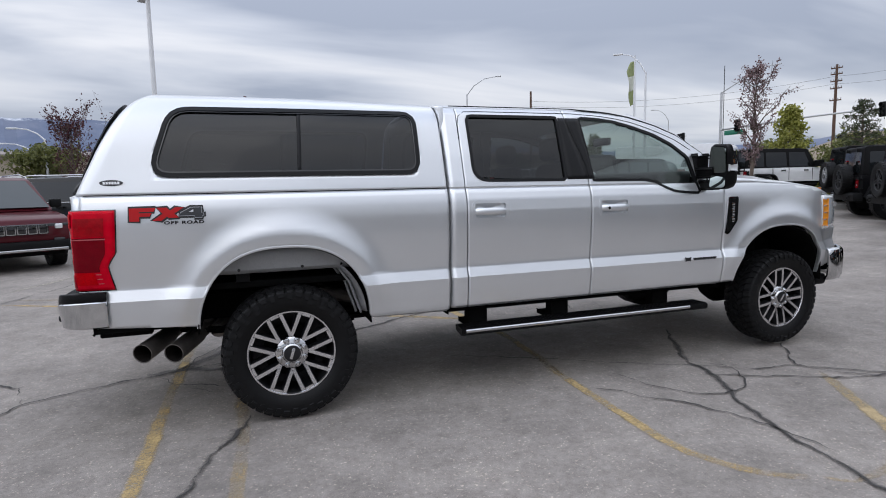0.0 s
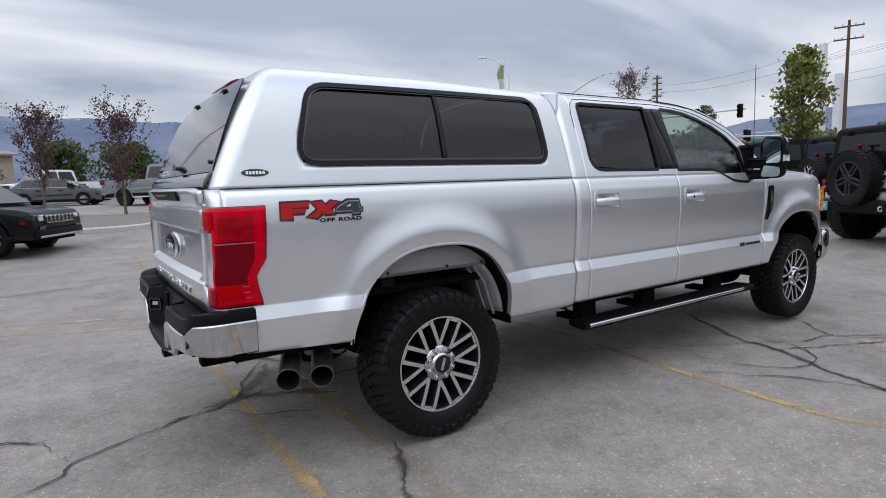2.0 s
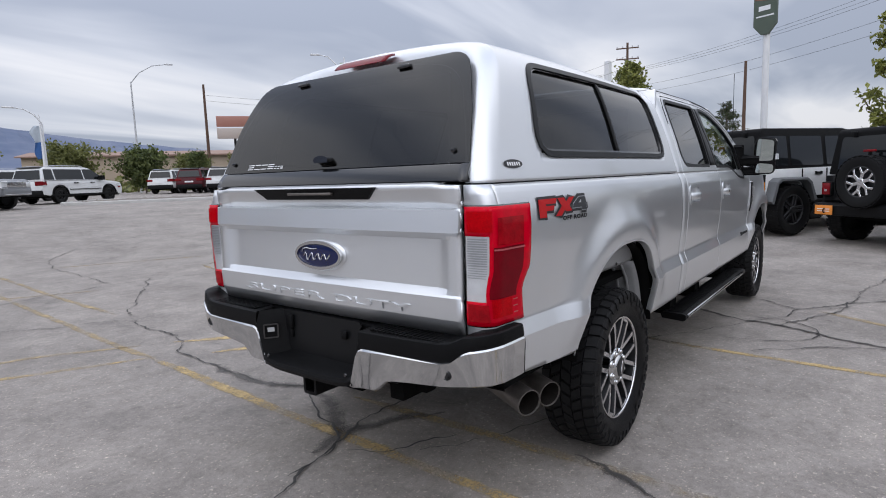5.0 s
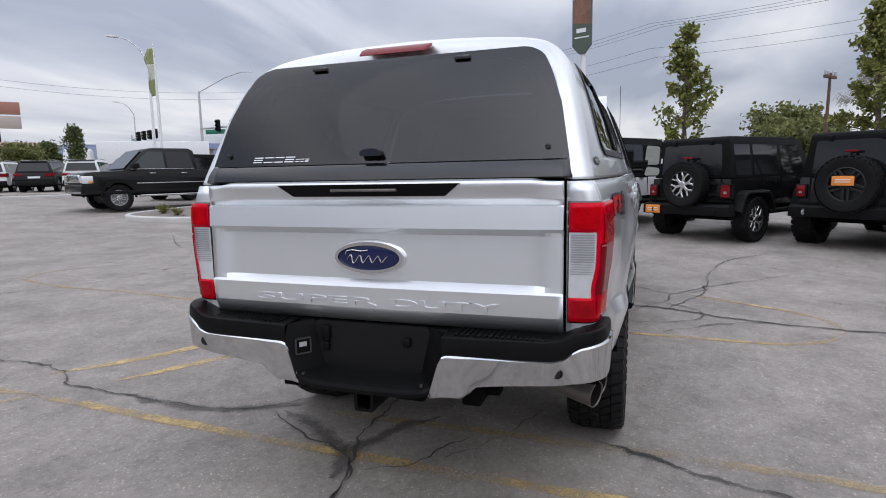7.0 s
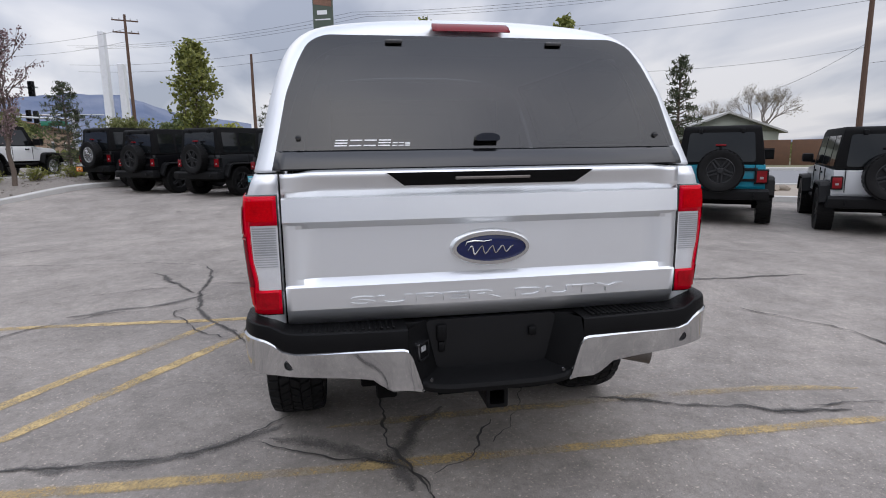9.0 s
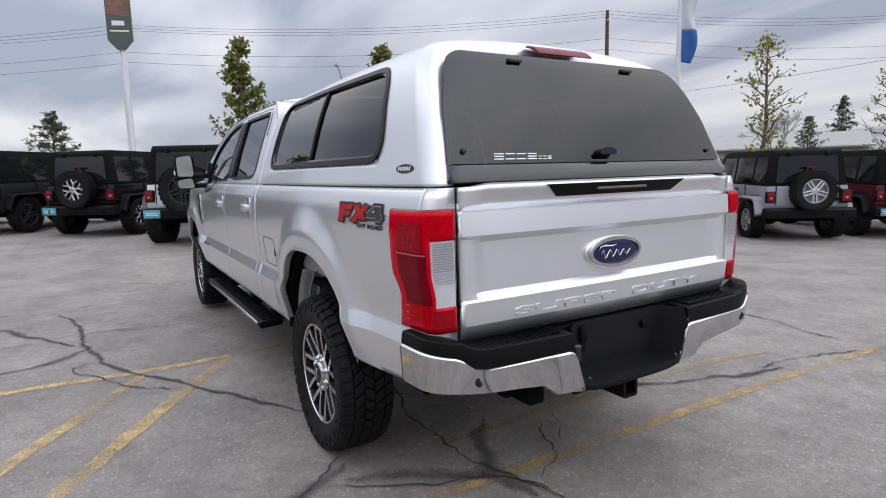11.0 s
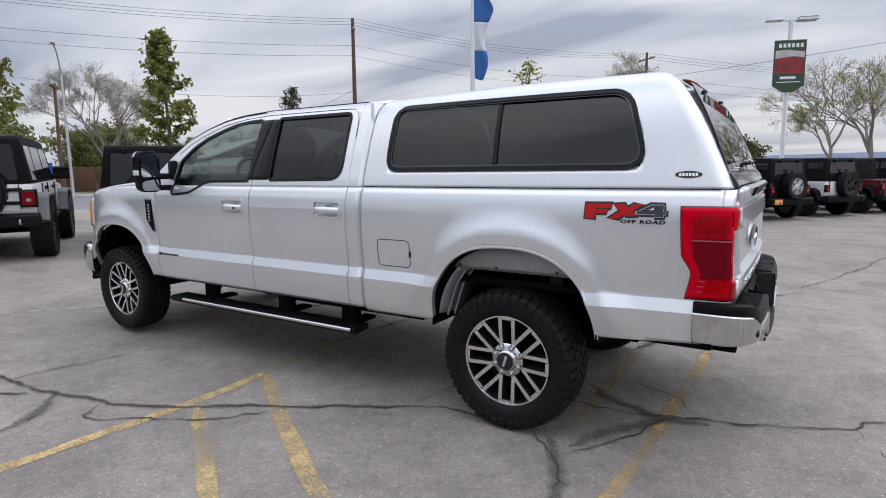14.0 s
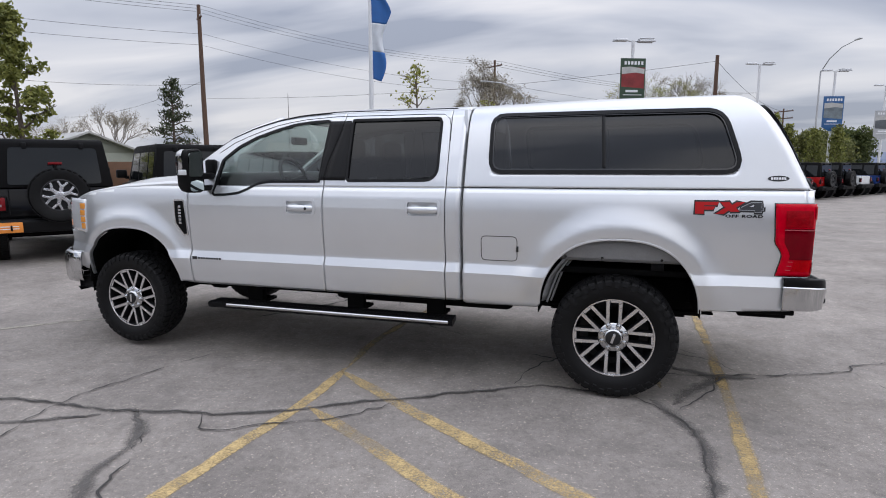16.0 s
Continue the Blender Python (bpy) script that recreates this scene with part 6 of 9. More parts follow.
# seam and seal to the bed rail
for s in (1, -1):
    bm = bmesh.new()
    rows = []
    for x in steps(-1.03, 1.04, 0.1):
        y = side_y(x, 1.375) - 0.010
        rows.append([(x, s * (y - 0.05), 1.3755), (x, s * y, 1.3755), (x, s * y, 1.3825), (x, s * (y - 0.05), 1.3825)])
    grid(bm, rows, close=True, flip=s > 0)
    part("canopy_seal", bm, SEAL, canopy)


def canopy_y(x, z):
    f = ease(1.375, 1.9, z)
    return canopy_half(z + canopy_drop(x) * f) - canopy_narrow(x) * (1 - 0.35 * f)


for s in (1, -1):
    o = resample(side_win, 96)
    bm = bmesh.new()
    ring_prism(bm, offset_outline(o, -0.016), offset_outline(o, 0.008), lambda u, v: (u, s * (canopy_y(u, v) + 0.008), v), (0, -0.03 * s, 0))
    bmesh.ops.recalc_face_normals(bm, faces=bm.faces)
    win = part("side_window", bm, SEAL, canopy, "dark sliding window in a black frame")
    bm = bmesh.new()
    ring_prism(bm, offset_outline(o, 0.008), offset_outline(o, 0.017), lambda u, v: (u, s * (canopy_y(u, v) + 0.002), v), (0, -0.02 * s, 0))
    bmesh.ops.recalc_face_normals(bm, faces=bm.faces)
    part("inner_seal", bm, GLOSS_BLACK, win)
    for xa, xb, dep, nm in ((-0.70, 0.148, 0.012, "fixed_pane"), (0.132, 0.898, 0.006, "sliding_pane")):
        bm = bmesh.new()
        rows = []
        for z in steps(1.496, 1.868, 0.031):
            cr = []
            for k in range(len(o)):
                (x0, z0), (x1, z1) = o[k - 1], o[k]
                if (z0 > z) != (z1 > z):
                    cr.append(x0 + (x1 - x0) * (z - z0) / (z1 - z0))
            lean = 0.055 * (z - 1.68)
            a_, b_ = max(min(cr), xa + (lean if xa > 0 else 0)), min(max(cr), xb + (lean if xb < 0.5 else 0))
            rows.append([(a_ + (b_ - a_) * t / 8, s * (canopy_y(a_ + (b_ - a_) * t / 8, z) - dep), z) for t in range(9)])
        grid(bm, rows, flip=s > 0)
        part(nm, bm, TINT, win).visible_shadow = False
    bm = bmesh.new()
    rows = []
    for z in steps(1.500, 1.864, 0.026):
        x = 0.14 + 0.055 * (z - 1.68)
        rows.append([(x - 0.011, s * (canopy_y(x, z) + 0.001), z), (x + 0.011, s * (canopy_y(x, z) + 0.001), z)])
    grid(bm, rows, flip=s > 0)
    thicken(part("window_divider", bm, SEAL, win), 0.014)
    # oval maker's badge, its writing left as bars
    bm = bmesh.new()
    q = oval(0.060, 0.017, 32)
    bx, bz = -0.888, 1.447
    vs = [bm.verts.new((bx + u, s * (canopy_y(bx + u, bz + v) + 0.003), bz + v)) for u, v in q]
    bm.faces.new(vs)
    bmesh.ops.recalc_face_normals(bm, faces=bm.faces)
    part("maker_badge", bm, DECAL_DARK, shell, smooth=0)
    bm = bmesh.new()
    for k in range(6):
        x = bx - 0.036 + k * 0.0145
        y = s * (canopy_y(x, bz) + 0.0045)
        vs = [bm.verts.new((x + a, y + s * 0.28 * -b, bz + b)) for a, b in ((-0.0055, -0.007), (0.0055, -0.007), (0.0055, 0.007), (-0.0055, 0.007))]
        bm.faces.new(vs)
    bmesh.ops.recalc_face_normals(bm, faces=bm.faces)
    part("badge_lettering", bm, DECAL_WHITE, shell, smooth=0)

# rear hatch: frameless glass over a black lower rail
ztop = 1.912


def hatch_half(z):
    """Half the width of the glass: straight leaning sides and tight upper corners."""
    edge = along([(1.371, 0.812), (1.454, 0.797), (1.665, 0.757), (1.80, 0.710), (1.845, 0.688), (1.92, 0.648)], z)
    t = max(0.0, (z - 1.855) / (ztop - 1.855))
    return edge - 0.075 * (1 - math.sqrt(max(0.0, 1 - t * t)))


def hatch_row(z, off, n=20, shrink=0.0):
    w = hatch_half(z) - shrink
    return [(back_x(w * k / n, z) + off, w * k / n, z) for k in range(-n, n + 1)]


bm = bmesh.new()
zz = steps(1.458, 1.855, 0.03) + [1.855 + (ztop - 1.855) * math.sin(radians(a)) for a in steps(8, 90, 8)]
grid(bm, [hatch_row(z, -0.003) for z in zz], flip=True)
hatch = part("rear_hatch", bm, HATCH_TINT, canopy, "dark frameless glass hatch")
hatch.visible_shadow = False
bm = bmesh.new()
for s in (1, -1):
    grid(bm, [[(back_x(y, z) + 0.003, s * y, z) for y in (hatch_half(z) - 0.10, hatch_half(z) - 0.05, hatch_half(z) - 0.002)] for z in zz[:-1]], flip=s > 0)
grid(bm, [[(back_x(u * (hatch_half(z) - 0.09), z) + 0.0034, u * (hatch_half(z) - 0.09), z) for u in steps(-1, 1, 0.1)] for z in zz if z > 1.82], flip=True)
part("glass_border", bm, SEAL, hatch)
bm = bmesh.new()
rows = []
for z, off in ((1.384, 0.006), (1.386, -0.010), (1.392, -0.017), (1.42, -0.018), (1.440, -0.011), (1.450, -0.006), (1.4565, -0.003)):
    rows.append(hatch_row(z, off))
grid(bm, rows, flip=True)
thicken(part("hatch_rail", bm, surface("black_rail", (0.006, 0.0065, 0.008), 0.07, 0, 0.1, 6, coat=0.3), hatch), 0.015)
bm = bmesh.new()
q = rounded([(-0.047, 0), (0.047, 0), (0.047, 0.02), (0.02, 0.03), (-0.02, 0.03), (-0.047, 0.02)], 0.008, 3)
prism(bm, q, lambda u, v: (back_x(u, 1.495) - 0.034, u, 1.487 + v), (0.032, 0, 0))
part("hatch_handle", bm, GLOSS_BLACK, hatch)
for y in (0.335, -0.335):
    bm = bmesh.new()
    zt = 1.882
    box(bm, back_x(y, zt) - 0.020, back_x(y, zt) + 0.006, y - 0.034, y + 0.034, zt - 0.006, zt + 0.010, 0.004)
    part("hatch_hinge", bm, GLOSS_BLACK, hatch)
for y in (0.715, -0.715):
    bm = bmesh.new()
    lathe(bm, [(0.0, -0.012), (0.010, -0.010), (0.011, 0.0)], 12, Matrix.Translation((back_x(y, 1.505) - 0.004, y, 1.505)) @ Matrix.Rotation(radians(-90), 4, "Z"))
    part("strut_knob", bm, GLOSS_BLACK, hatch)
# maker's lettering left as plain slanting bars
bm = bmesh.new()
for k in range(7):
    big = k < 4
    y, w, h = (0.585 - 0.054 * k, 0.046, 0.024) if big else (0.369 - 0.024 * (k - 4), 0.019, 0.013)
    t = 0.0042 if big else 0.003
    for v in (0.0, h / 2 - t / 2, h - t) if k % 3 == 0 else (0.0, h - t):
        u0 = y - 0.25 * v
        q = [(u0, 1.472 + v), (u0 - w, 1.472 + v), (u0 - w - 0.25 * t, 1.472 + v + t), (u0 - 0.25 * t, 1.472 + v + t)]
        bm.faces.new([bm.verts.new((back_x(a, b) - 0.0045, a, b)) for a, b in q])
part("maker_lettering", bm, DECAL_WHITE, hatch, smooth=0)
# high brake lamp
bm = bmesh.new()
rows = []
for z, off in ((1.938, 0.006), (1.940, -0.002), (1.950, -0.004), (1.966, -0.003), (1.980, 0.010), (1.988, 0.034)):
    rows.append([(back_x(0.165 * k / 8, z) + off, 0.165 * k / 8 * (1 - 0.15 * ease(1.975, 1.997, z)), z) for k in range(-8, 9)])
grid(bm, rows, flip=False)
bmesh.ops.recalc_face_normals(bm, faces=bm.faces)
thicken(part("high_brake_lamp", bm, surface("dull_red_lens", (0.17, 0.010, 0.016), 0.35, 0, 0.15, 30, coat=0.0, spec=0.2), shell, "dull red high brake lamp"), 0.01)

# ---- other vehicles ----
CAR_GLASS = surface("dark_car_glass", (0.008, 0.0095, 0.0105), 0.05, 0, 0.1, 5, coat=0.0)
CLEAR_CAR_GLASS = surface("windscreen_glass", (0.03, 0.038, 0.039), 0.05, 0, 0.1, 5, coat=0.15)
PLASTIC = surface("grey_black_plastic", (0.008, 0.0082, 0.0088), 0.55, 0, 0.2, 12, 0.2, 300, spec=0.13)
CAR_RED = surface("car_tail_lens", (0.20, 0.008, 0.012), 0.15, 0, 0.3, 30, coat=0.15, spec=0.15)
WHEELS = {}


def car_wheel(R, width, style):
    """Meshes of a wheel: tyre and rim, outer face to +y."""
    key = (round(R, 3), round(width, 3), style)
    if key not in WHEELS:
        bm = bmesh.new()
        h, rim = width / 2, R * 0.60
        lathe(bm, [(rim, h * 0.8), (R * 0.80, h), (R * 0.93, h * 0.95), (R * 0.985, h * 0.74), (R * 0.985, -h * 0.74), (R * 0.93, -h * 0.95), (R * 0.80, -h), (rim, -h * 0.8)], 40)
        n = 30
        for k in range(n):
            for y0, y1, sh in ((-0.98, -0.42, 0.0), (-0.34, 0.34, 0.5), (0.42, 0.98, 0.25)):
                a = 2 * math.pi * (k + sh) / n
                d = math.pi / n * 0.72
                vs = [bm.verts.new((r * math.cos(a + sa * d), yy * h, r * math.sin(a + sa * d))) for r, q in ((R * 0.97, 1), (R, 0.9)) for sa, yy in ((-1, y0), (1, y0), (1, y1), (-1, y1))]
                for f in ((4, 5, 6, 7), (0, 1, 5, 4), (1, 2, 6, 5), (2, 3, 7, 6), (3, 0, 4, 7)):
                    bm.faces.new([vs[j] for j in f])
        tyre = mesh_of("tyre", bm, RUBBER)
        bm = bmesh.new()
        lathe(bm, [(rim, -h * 0.8), (rim, h * 0.80), (rim * 0.95, h * 0.84), (rim * 0.91, h * 0.76), (rim * 0.88, h * 0.2), (0, h * 0.15)], 36)
        dish = mesh_of("rim", bm, DARK_ALLOY if style != "silver" else LINER)
        bm = bmesh.new()
        if style == "split":
            for k in range(6):
                m = Matrix.Rotation(math.pi / 3 * k + 0.3, 4, "Y")
                box(bm, rim * 0.18, rim * 0.56, h * 0.55, h * 0.80, -rim * 0.11, rim * 0.11, rim * 0.02, 1, turn=m)
                for sg in (-1, 1):
                    box(bm, rim * 0.50, rim * 0.97, h * 0.57, h * 0.82, -rim * 0.07, rim * 0.07, rim * 0.02, 1, turn=m @ Matrix.Translation((rim * 0.5, 0, 0)) @ Matrix.Rotation(sg * 0.62, 4, "Y") @ Matrix.Translation((-rim * 0.5, 0, 0)))
        for k in range(5 if style != "split" else 0):
            m = Matrix.Rotation(2 * math.pi * k / 5 + 0.3, 4, "Y")
            for sg in (-1, 1):
                box(bm, rim * 0.16, rim * 0.94, h * 0.55, h * 0.80, sg * rim * 0.13 - rim * 0.075, sg * rim * 0.13 + rim * 0.075, rim * 0.02, 1, turn=m)
        lathe(bm, [(0, h * 0.86), (rim * 0.2, h * 0.84), (rim * 0.27, h * 0.72), (rim * 0.27, h * 0.4)], 16)
        spokes = mesh_of("spokes", bm, DARK_ALLOY if style == "black" else MACHINED)
        WHEELS[key] = (tyre, dish, spokes)
    return WHEELS[key]


def put_wheel(parent, x, y, z, R, width, style, out=1, name="wheel", turn=None):
    w = new(name)
    w.parent = parent
    w.matrix_basis = pose(x, y, z, 0, (x * 37 + y * 11) % 60, 0) @ Matrix.Rotation(0 if out > 0 else math.pi, 4, "Z") if turn is None else Matrix.Translation((x, y, z)) @ turn
    for nm, me in zip(("tyre", "rim", "spokes"), car_wheel(R, width, style)):
        o = new(nm, me)
        o.parent = w
    return w


def painted(ob, color):
    ob.color = (*color, 1)
    return ob


def cabin_slab(bm, outline, half0, half1, z0, z1, bevel=0.03):
    """A side outline drawn across the car, leaning in towards the top."""
    n = len(outline)
    hw = lambda z: half0 + (half1 - half0) * (z - z0) / (z1 - z0)
    a = [bm.verts.new((x, hw(z), z)) for x, z in outline]
    b = [bm.verts.new((x, -hw(z), z)) for x, z in outline]
    fs = [bm.faces.new(a), bm.faces.new(b[::-1])]
    for k in range(n):
        fs.append(bm.faces.new((a[k], b[k], b[(k + 1) % n], a[(k + 1) % n])))
    bmesh.ops.recalc_face_normals(bm, faces=fs)
    if bevel:
        es = list({ed for f in fs for ed in f.edges})
        bmesh.ops.bevel(bm, geom=es, offset=bevel, segments=2, affect="EDGES", profile=0.6, clamp_overlap=True)


def side_glass(parent, pts, half0, half1, z0, z1, mat, s, name="side_glass", lift=0.006):
    hw = lambda z: half0 + (half1 - half0) * (z - z0) / (z1 - z0) + lift
    bm = bmesh.new()
    q = rounded(pts, 0.04, 3)
    prism(bm, q, lambda u, v: (u, s * hw(v), v), (0, -0.02 * s, 0))
    bmesh.ops.recalc_face_normals(bm, faces=bm.faces)
    return part(name, bm, mat, parent)





def off_roader(m, color, label, top=CANVAS, style="silver", cover=False, plate=None, lift=0.0, doors=4, big=0.0, rack=False, bed=False, flare=None):
    """A boxy open-top 4x4 with its spare wheel on the tailgate; rear axle at the origin, nose to +x."""
    car = empty("off_roader", m, label, "4x4 car", "parked 4x4 row")
    R = 0.405 + big
    ax, zb, wb = R, 0.62 + lift, 2.95 if doors == 4 else 2.46
    D = wb - 2.95
    out = [(-0.60, zb + 0.02), (-0.64, zb + 0.10), (-0.62, zb + 0.50), (2.22 + D, zb + 0.53), (2.40 + D, zb + 0.50), (3.28 + D, zb + 0.44), (3.40 + D, zb + 0.36), (3.42 + D, zb - 0.02)]
    for cx in (wb, 0.0):
        out += [(cx + 0.50, zb), (cx + 0.34, zb + 0.30), (cx - 0.30, zb + 0.30), (cx - 0.47, zb)]
    bm = bmesh.new()
    cabin_slab(bm, out, 0.785, 0.765, zb, zb + 0.55, 0.025)
    body = painted(part("body", bm, CAR_PAINT, car), color)
    zt, zr = zb + 0.51, zb + 1.235
    back = 2.05 + D
    bm = bmesh.new()
    if not bed:
        cabin_slab(bm, [(-0.60, zt), (-0.555, zr - 0.05), (-0.50, zr), (back - 0.35, zr + 0.01), (back - 0.08, zr - 0.03), (back + 0.28, zt)], 0.765, 0.655, zt, zr, 0.035)
    else:
        cabin_slab(bm, [(0.45, zt), (0.50, zr - 0.05), (0.55, zr), (back - 0.35, zr + 0.01), (back - 0.08, zr - 0.03), (back + 0.28, zt)], 0.765, 0.655, zt, zr, 0.035)
    roof = painted(part("hardtop", bm, top, car), color)
    H = (0.765, 0.655, zt, zr)
    b0 = 0.45 if bed else -0.55
    cuts = [b0 + 0.10, b0 + 0.62, b0 + 0.70, 1.02, 1.12, back - 0.02]
    if doors == 2:
        cuts = [b0 + 0.10, 0.62 , 0.62, 0.62, 0.72, back - 0.02]
    for s in (1, -1):
        for k in (0, 2, 4):
            x0, x1 = cuts[k], cuts[k + 1]
            if x1 - x0 < 0.15:
                continue
            up = zr - 0.14
            pts = [(x0, zt + 0.05), (x1, zt + 0.05), (x1 - (0.22 if k == 4 else 0), up), (x0 + 0.01, up)]
            side_glass(roof, pts, *H, CAR_GLASS, s)
    bm = bmesh.new()
    xq = (0.47 if bed else -0.60)
    prism(bm, rounded([(-0.60, zt + 0.05), (0.60, zt + 0.05), (0.555, zr - 0.13), (-0.555, zr - 0.13)], 0.05, 3), lambda u, v: (xq + 0.065 * (v - zt) - 0.012, u, v), (0.02, 0, 0))
    bmesh.ops.recalc_face_normals(bm, faces=bm.faces)
    rear = part("rear_glass", bm, CAR_GLASS, roof)
    for y in (0.36, -0.36):
        bm = bmesh.new()
        box(bm, xq - 0.03, xq + 0.06, y - 0.03, y + 0.03, zr - 0.14, zr - 0.055, 0.008)
        part("glass_hinge", bm, PLASTIC, roof)
    bm = bmesh.new()
    prism(bm, [(-0.62, zt + 0.04), (0.62, zt + 0.04), (0.56, zr - 0.07), (-0.56, zr - 0.07)], lambda u, v: (back + 0.28 - 0.49 * (v - zt) + 0.02, u, v), (0.02, 0, 0))
    part("windscreen", bm, CLEAR_CAR_GLASS, roof)
    # door seams, side step and latch line
    for s in (1, -1):
        for x in ([0.42, 1.10, 2.10 + D] if doors == 4 else [0.70, 2.10 + D]):
            bm = bmesh.new()
            box(bm, x - 0.006, x + 0.006, s * 0.768, s * 0.7875, zb + 0.05, zb + 0.50, 0)
            part("door_seam", bm, SEAL, car)
        for x in ([0.98, 1.95 + D] if doors == 4 else [1.8 + D]):
            bm = bmesh.new()
            box(bm, x - 0.20, x - 0.05, s * 0.775, s * 0.805, zb + 0.40, zb + 0.435, 0.008)
            part("door_handle", bm, PLASTIC, car)
        bm = bmesh.new()
        tube(bm, [(0.62, s * 0.80, zb - 0.10), (wb - 0.66, s * 0.80, zb - 0.10)], 0.032, 8)
        part("side_step", bm, PLASTIC, car)
        bm = bmesh.new()
        box(bm, -0.648, -0.62, s * 0.60 - 0.006, s * 0.60 + 0.006, zb + 0.12, zb + 0.50, 0)
        part("gate_seam", bm, SEAL, car)
        bm = bmesh.new()
        lathe(bm, [(0.035, -0.012), (0.047, 0.0), (0.035, 0.012), (0.023, 0.0)], 14, Matrix.Translation((-0.835, s * 0.60, zb - 0.06)) @ Matrix.Rotation(0.3, 4, "Y"), closed=True)
        part("tow_ring", bm, GALV if big else PLASTIC, car)
    # flared arches
    for cx in (0.0, wb):
        for s in (1, -1):
            bm = bmesh.new()
            top_z = R * 2 + 0.10 + lift * 0.4
            path = [(cx + 0.62, zb - 0.03), (cx + 0.47, top_z - 0.07), (cx + 0.36, top_z), (cx - 0.34, top_z), (cx - 0.45, top_z - 0.06), (cx - 0.57, zb - 0.05)]
            inner = [(cx + (x - cx) * 0.90, z - 0.055) for x, z in path]
            rows = [[(x, s * 0.76, z), (x, s * 0.93, z - 0.01), (x, s * 0.945, z - 0.03), (xi, s * 0.945, zi), (xi, s * 0.76, zi)] for (x, z), (xi, zi) in zip(path, inner)]
            grid(bm, rows)
            bmesh.ops.recalc_face_normals(bm, faces=bm.faces)
            painted(part("fender_flare", bm, flare or PLASTIC, car), color)
    for x, s in ((0, 1), (0, -1), (wb, 1), (wb, -1)):
        put_wheel(car, x, s * 0.80, R, R, 0.265 + big, style, s)
    bm = bmesh.new()
    box(bm, -0.5, wb + 0.5, -0.60, 0.60, 0.42 + lift, zb + 0.02, 0.02)
    tube(bm, [(0, -0.7, R), (0, 0.7, R)], 0.06, 8)
    tube(bm, [(wb, -0.7, R), (wb, 0.7, R)], 0.06, 8)
    part("chassis", bm, UNDER, car)
    # rear: bumper, lamps, spare wheel, hinges
    bm = bmesh.new()
    cabin_slab(bm, [(-0.80, zb - 0.14), (-0.82, zb + 0.02), (-0.78, zb + 0.06), (-0.60, zb + 0.06), (-0.58, zb - 0.14)], 0.86, 0.84, zb - 0.14, zb + 0.06, 0.02)
    part("rear_bumper", bm, PLASTIC, car)
    for s in (1, -1):
        bm = bmesh.new()
        box(bm, -0.685, -0.60, s * 0.625, s * 0.805, zb + 0.17, zb + 0.40, 0.02)
        lampb = part("tail_lamp", bm, PLASTIC, car)
        bm = bmesh.new()
        box(bm, -0.70, -0.66, s * 0.645, s * 0.785, zb + 0.19, zb + 0.38, 0.012)
        part("lamp_lens", bm, CAR_RED, lampb)
        bm = bmesh.new()
        box(bm, -0.703, -0.69, s * 0.69, s * 0.74, zb + 0.245, zb + 0.28, 0.004)
        part("reverse_lens", bm, DULL_LENS, lampb)
        bm = bmesh.new()
        box(bm, back + 0.12, back + 0.30, s * 0.80, s * 1.00, zt + 0.07, zt + 0.25, 0.03, 2)
        box(bm, back + 0.17, back + 0.23, s * 0.76, s * 0.84, zt + 0.05, zt + 0.12, 0.01)
        part("door_mirror", bm, PLASTIC, car)
    bm = bmesh.new()
    for z in (zb + 0.22, zb + 0.42):
        box(bm, -0.665, -0.62, -0.64, -0.12, z - 0.025, z + 0.025, 0.008)
    if not bed:
        part("gate_hinge", bm, PLASTIC, car)
        zsp = zb + 0.40
        if cover:
            bm = bmesh.new()
            lathe(bm, [(0, 0.15), (R * 0.9, 0.145), (R + 0.005, 0.11), (R + 0.01, -0.10), (R * 0.8, -0.14)], 40, Matrix.Translation((-0.80, -0.02, zsp)) @ Matrix.Rotation(math.pi / 2, 4, "Z"))
            part("spare_cover", bm, CANVAS, car, "plain black spare wheel cover")
        else:
            put_wheel(car, -0.80, -0.02, zsp, R, 0.25, style, 1, "spare_wheel", Matrix.Rotation(math.pi / 2, 4, "Z"))
        bm = bmesh.new()
        box(bm, -0.80, -0.62, -0.12, 0.10, zsp - 0.1, zsp + 0.12, 0.02)
        tube(bm, [(-0.68, 0.0, zsp), (-0.70, 0.0, zsp + R + 0.07)], 0.025, 6)
        part("spare_mount", bm, PLASTIC, car)
        bm = bmesh.new()
        box(bm, -0.73, -0.69, -0.09, 0.09, zsp + R + 0.05, zsp + R + 0.085, 0.006)
        part("high_brake_lamp", bm, CAR_RED, car)
    else:
        bm = bmesh.new()
        prism(bm, [(-0.62, zb + 0.08), (0.62, zb + 0.08), (0.62, zb + 0.49), (-0.62, zb + 0.49)], lambda u, v: (-0.66, u, v), (0.03, 0, 0))
        bmesh.ops.recalc_face_normals(bm, faces=bm.faces)
        painted(part("tailgate", bm, CAR_PAINT, car), color)
    if plate:
        py, pz, px = (0.62, zb - 0.05, -0.84) if plate[1] == "low" else (0.0, zb + 0.46, -0.96)
        bm = bmesh.new()
        box(bm, px, px + 0.015, py - 0.155, py + 0.155, pz - 0.075, pz + 0.075, 0.004)
        pl = part("dealer_plate", bm, plate[0], car)
        bm = bmesh.new()
        for k in range(2):
            box(bm, px - 0.003, px, py - 0.11, py + 0.11, pz - 0.025 + k * 0.035, pz - 0.012 + k * 0.035)
        part("plate_bar", bm, DECAL_WHITE, pl)
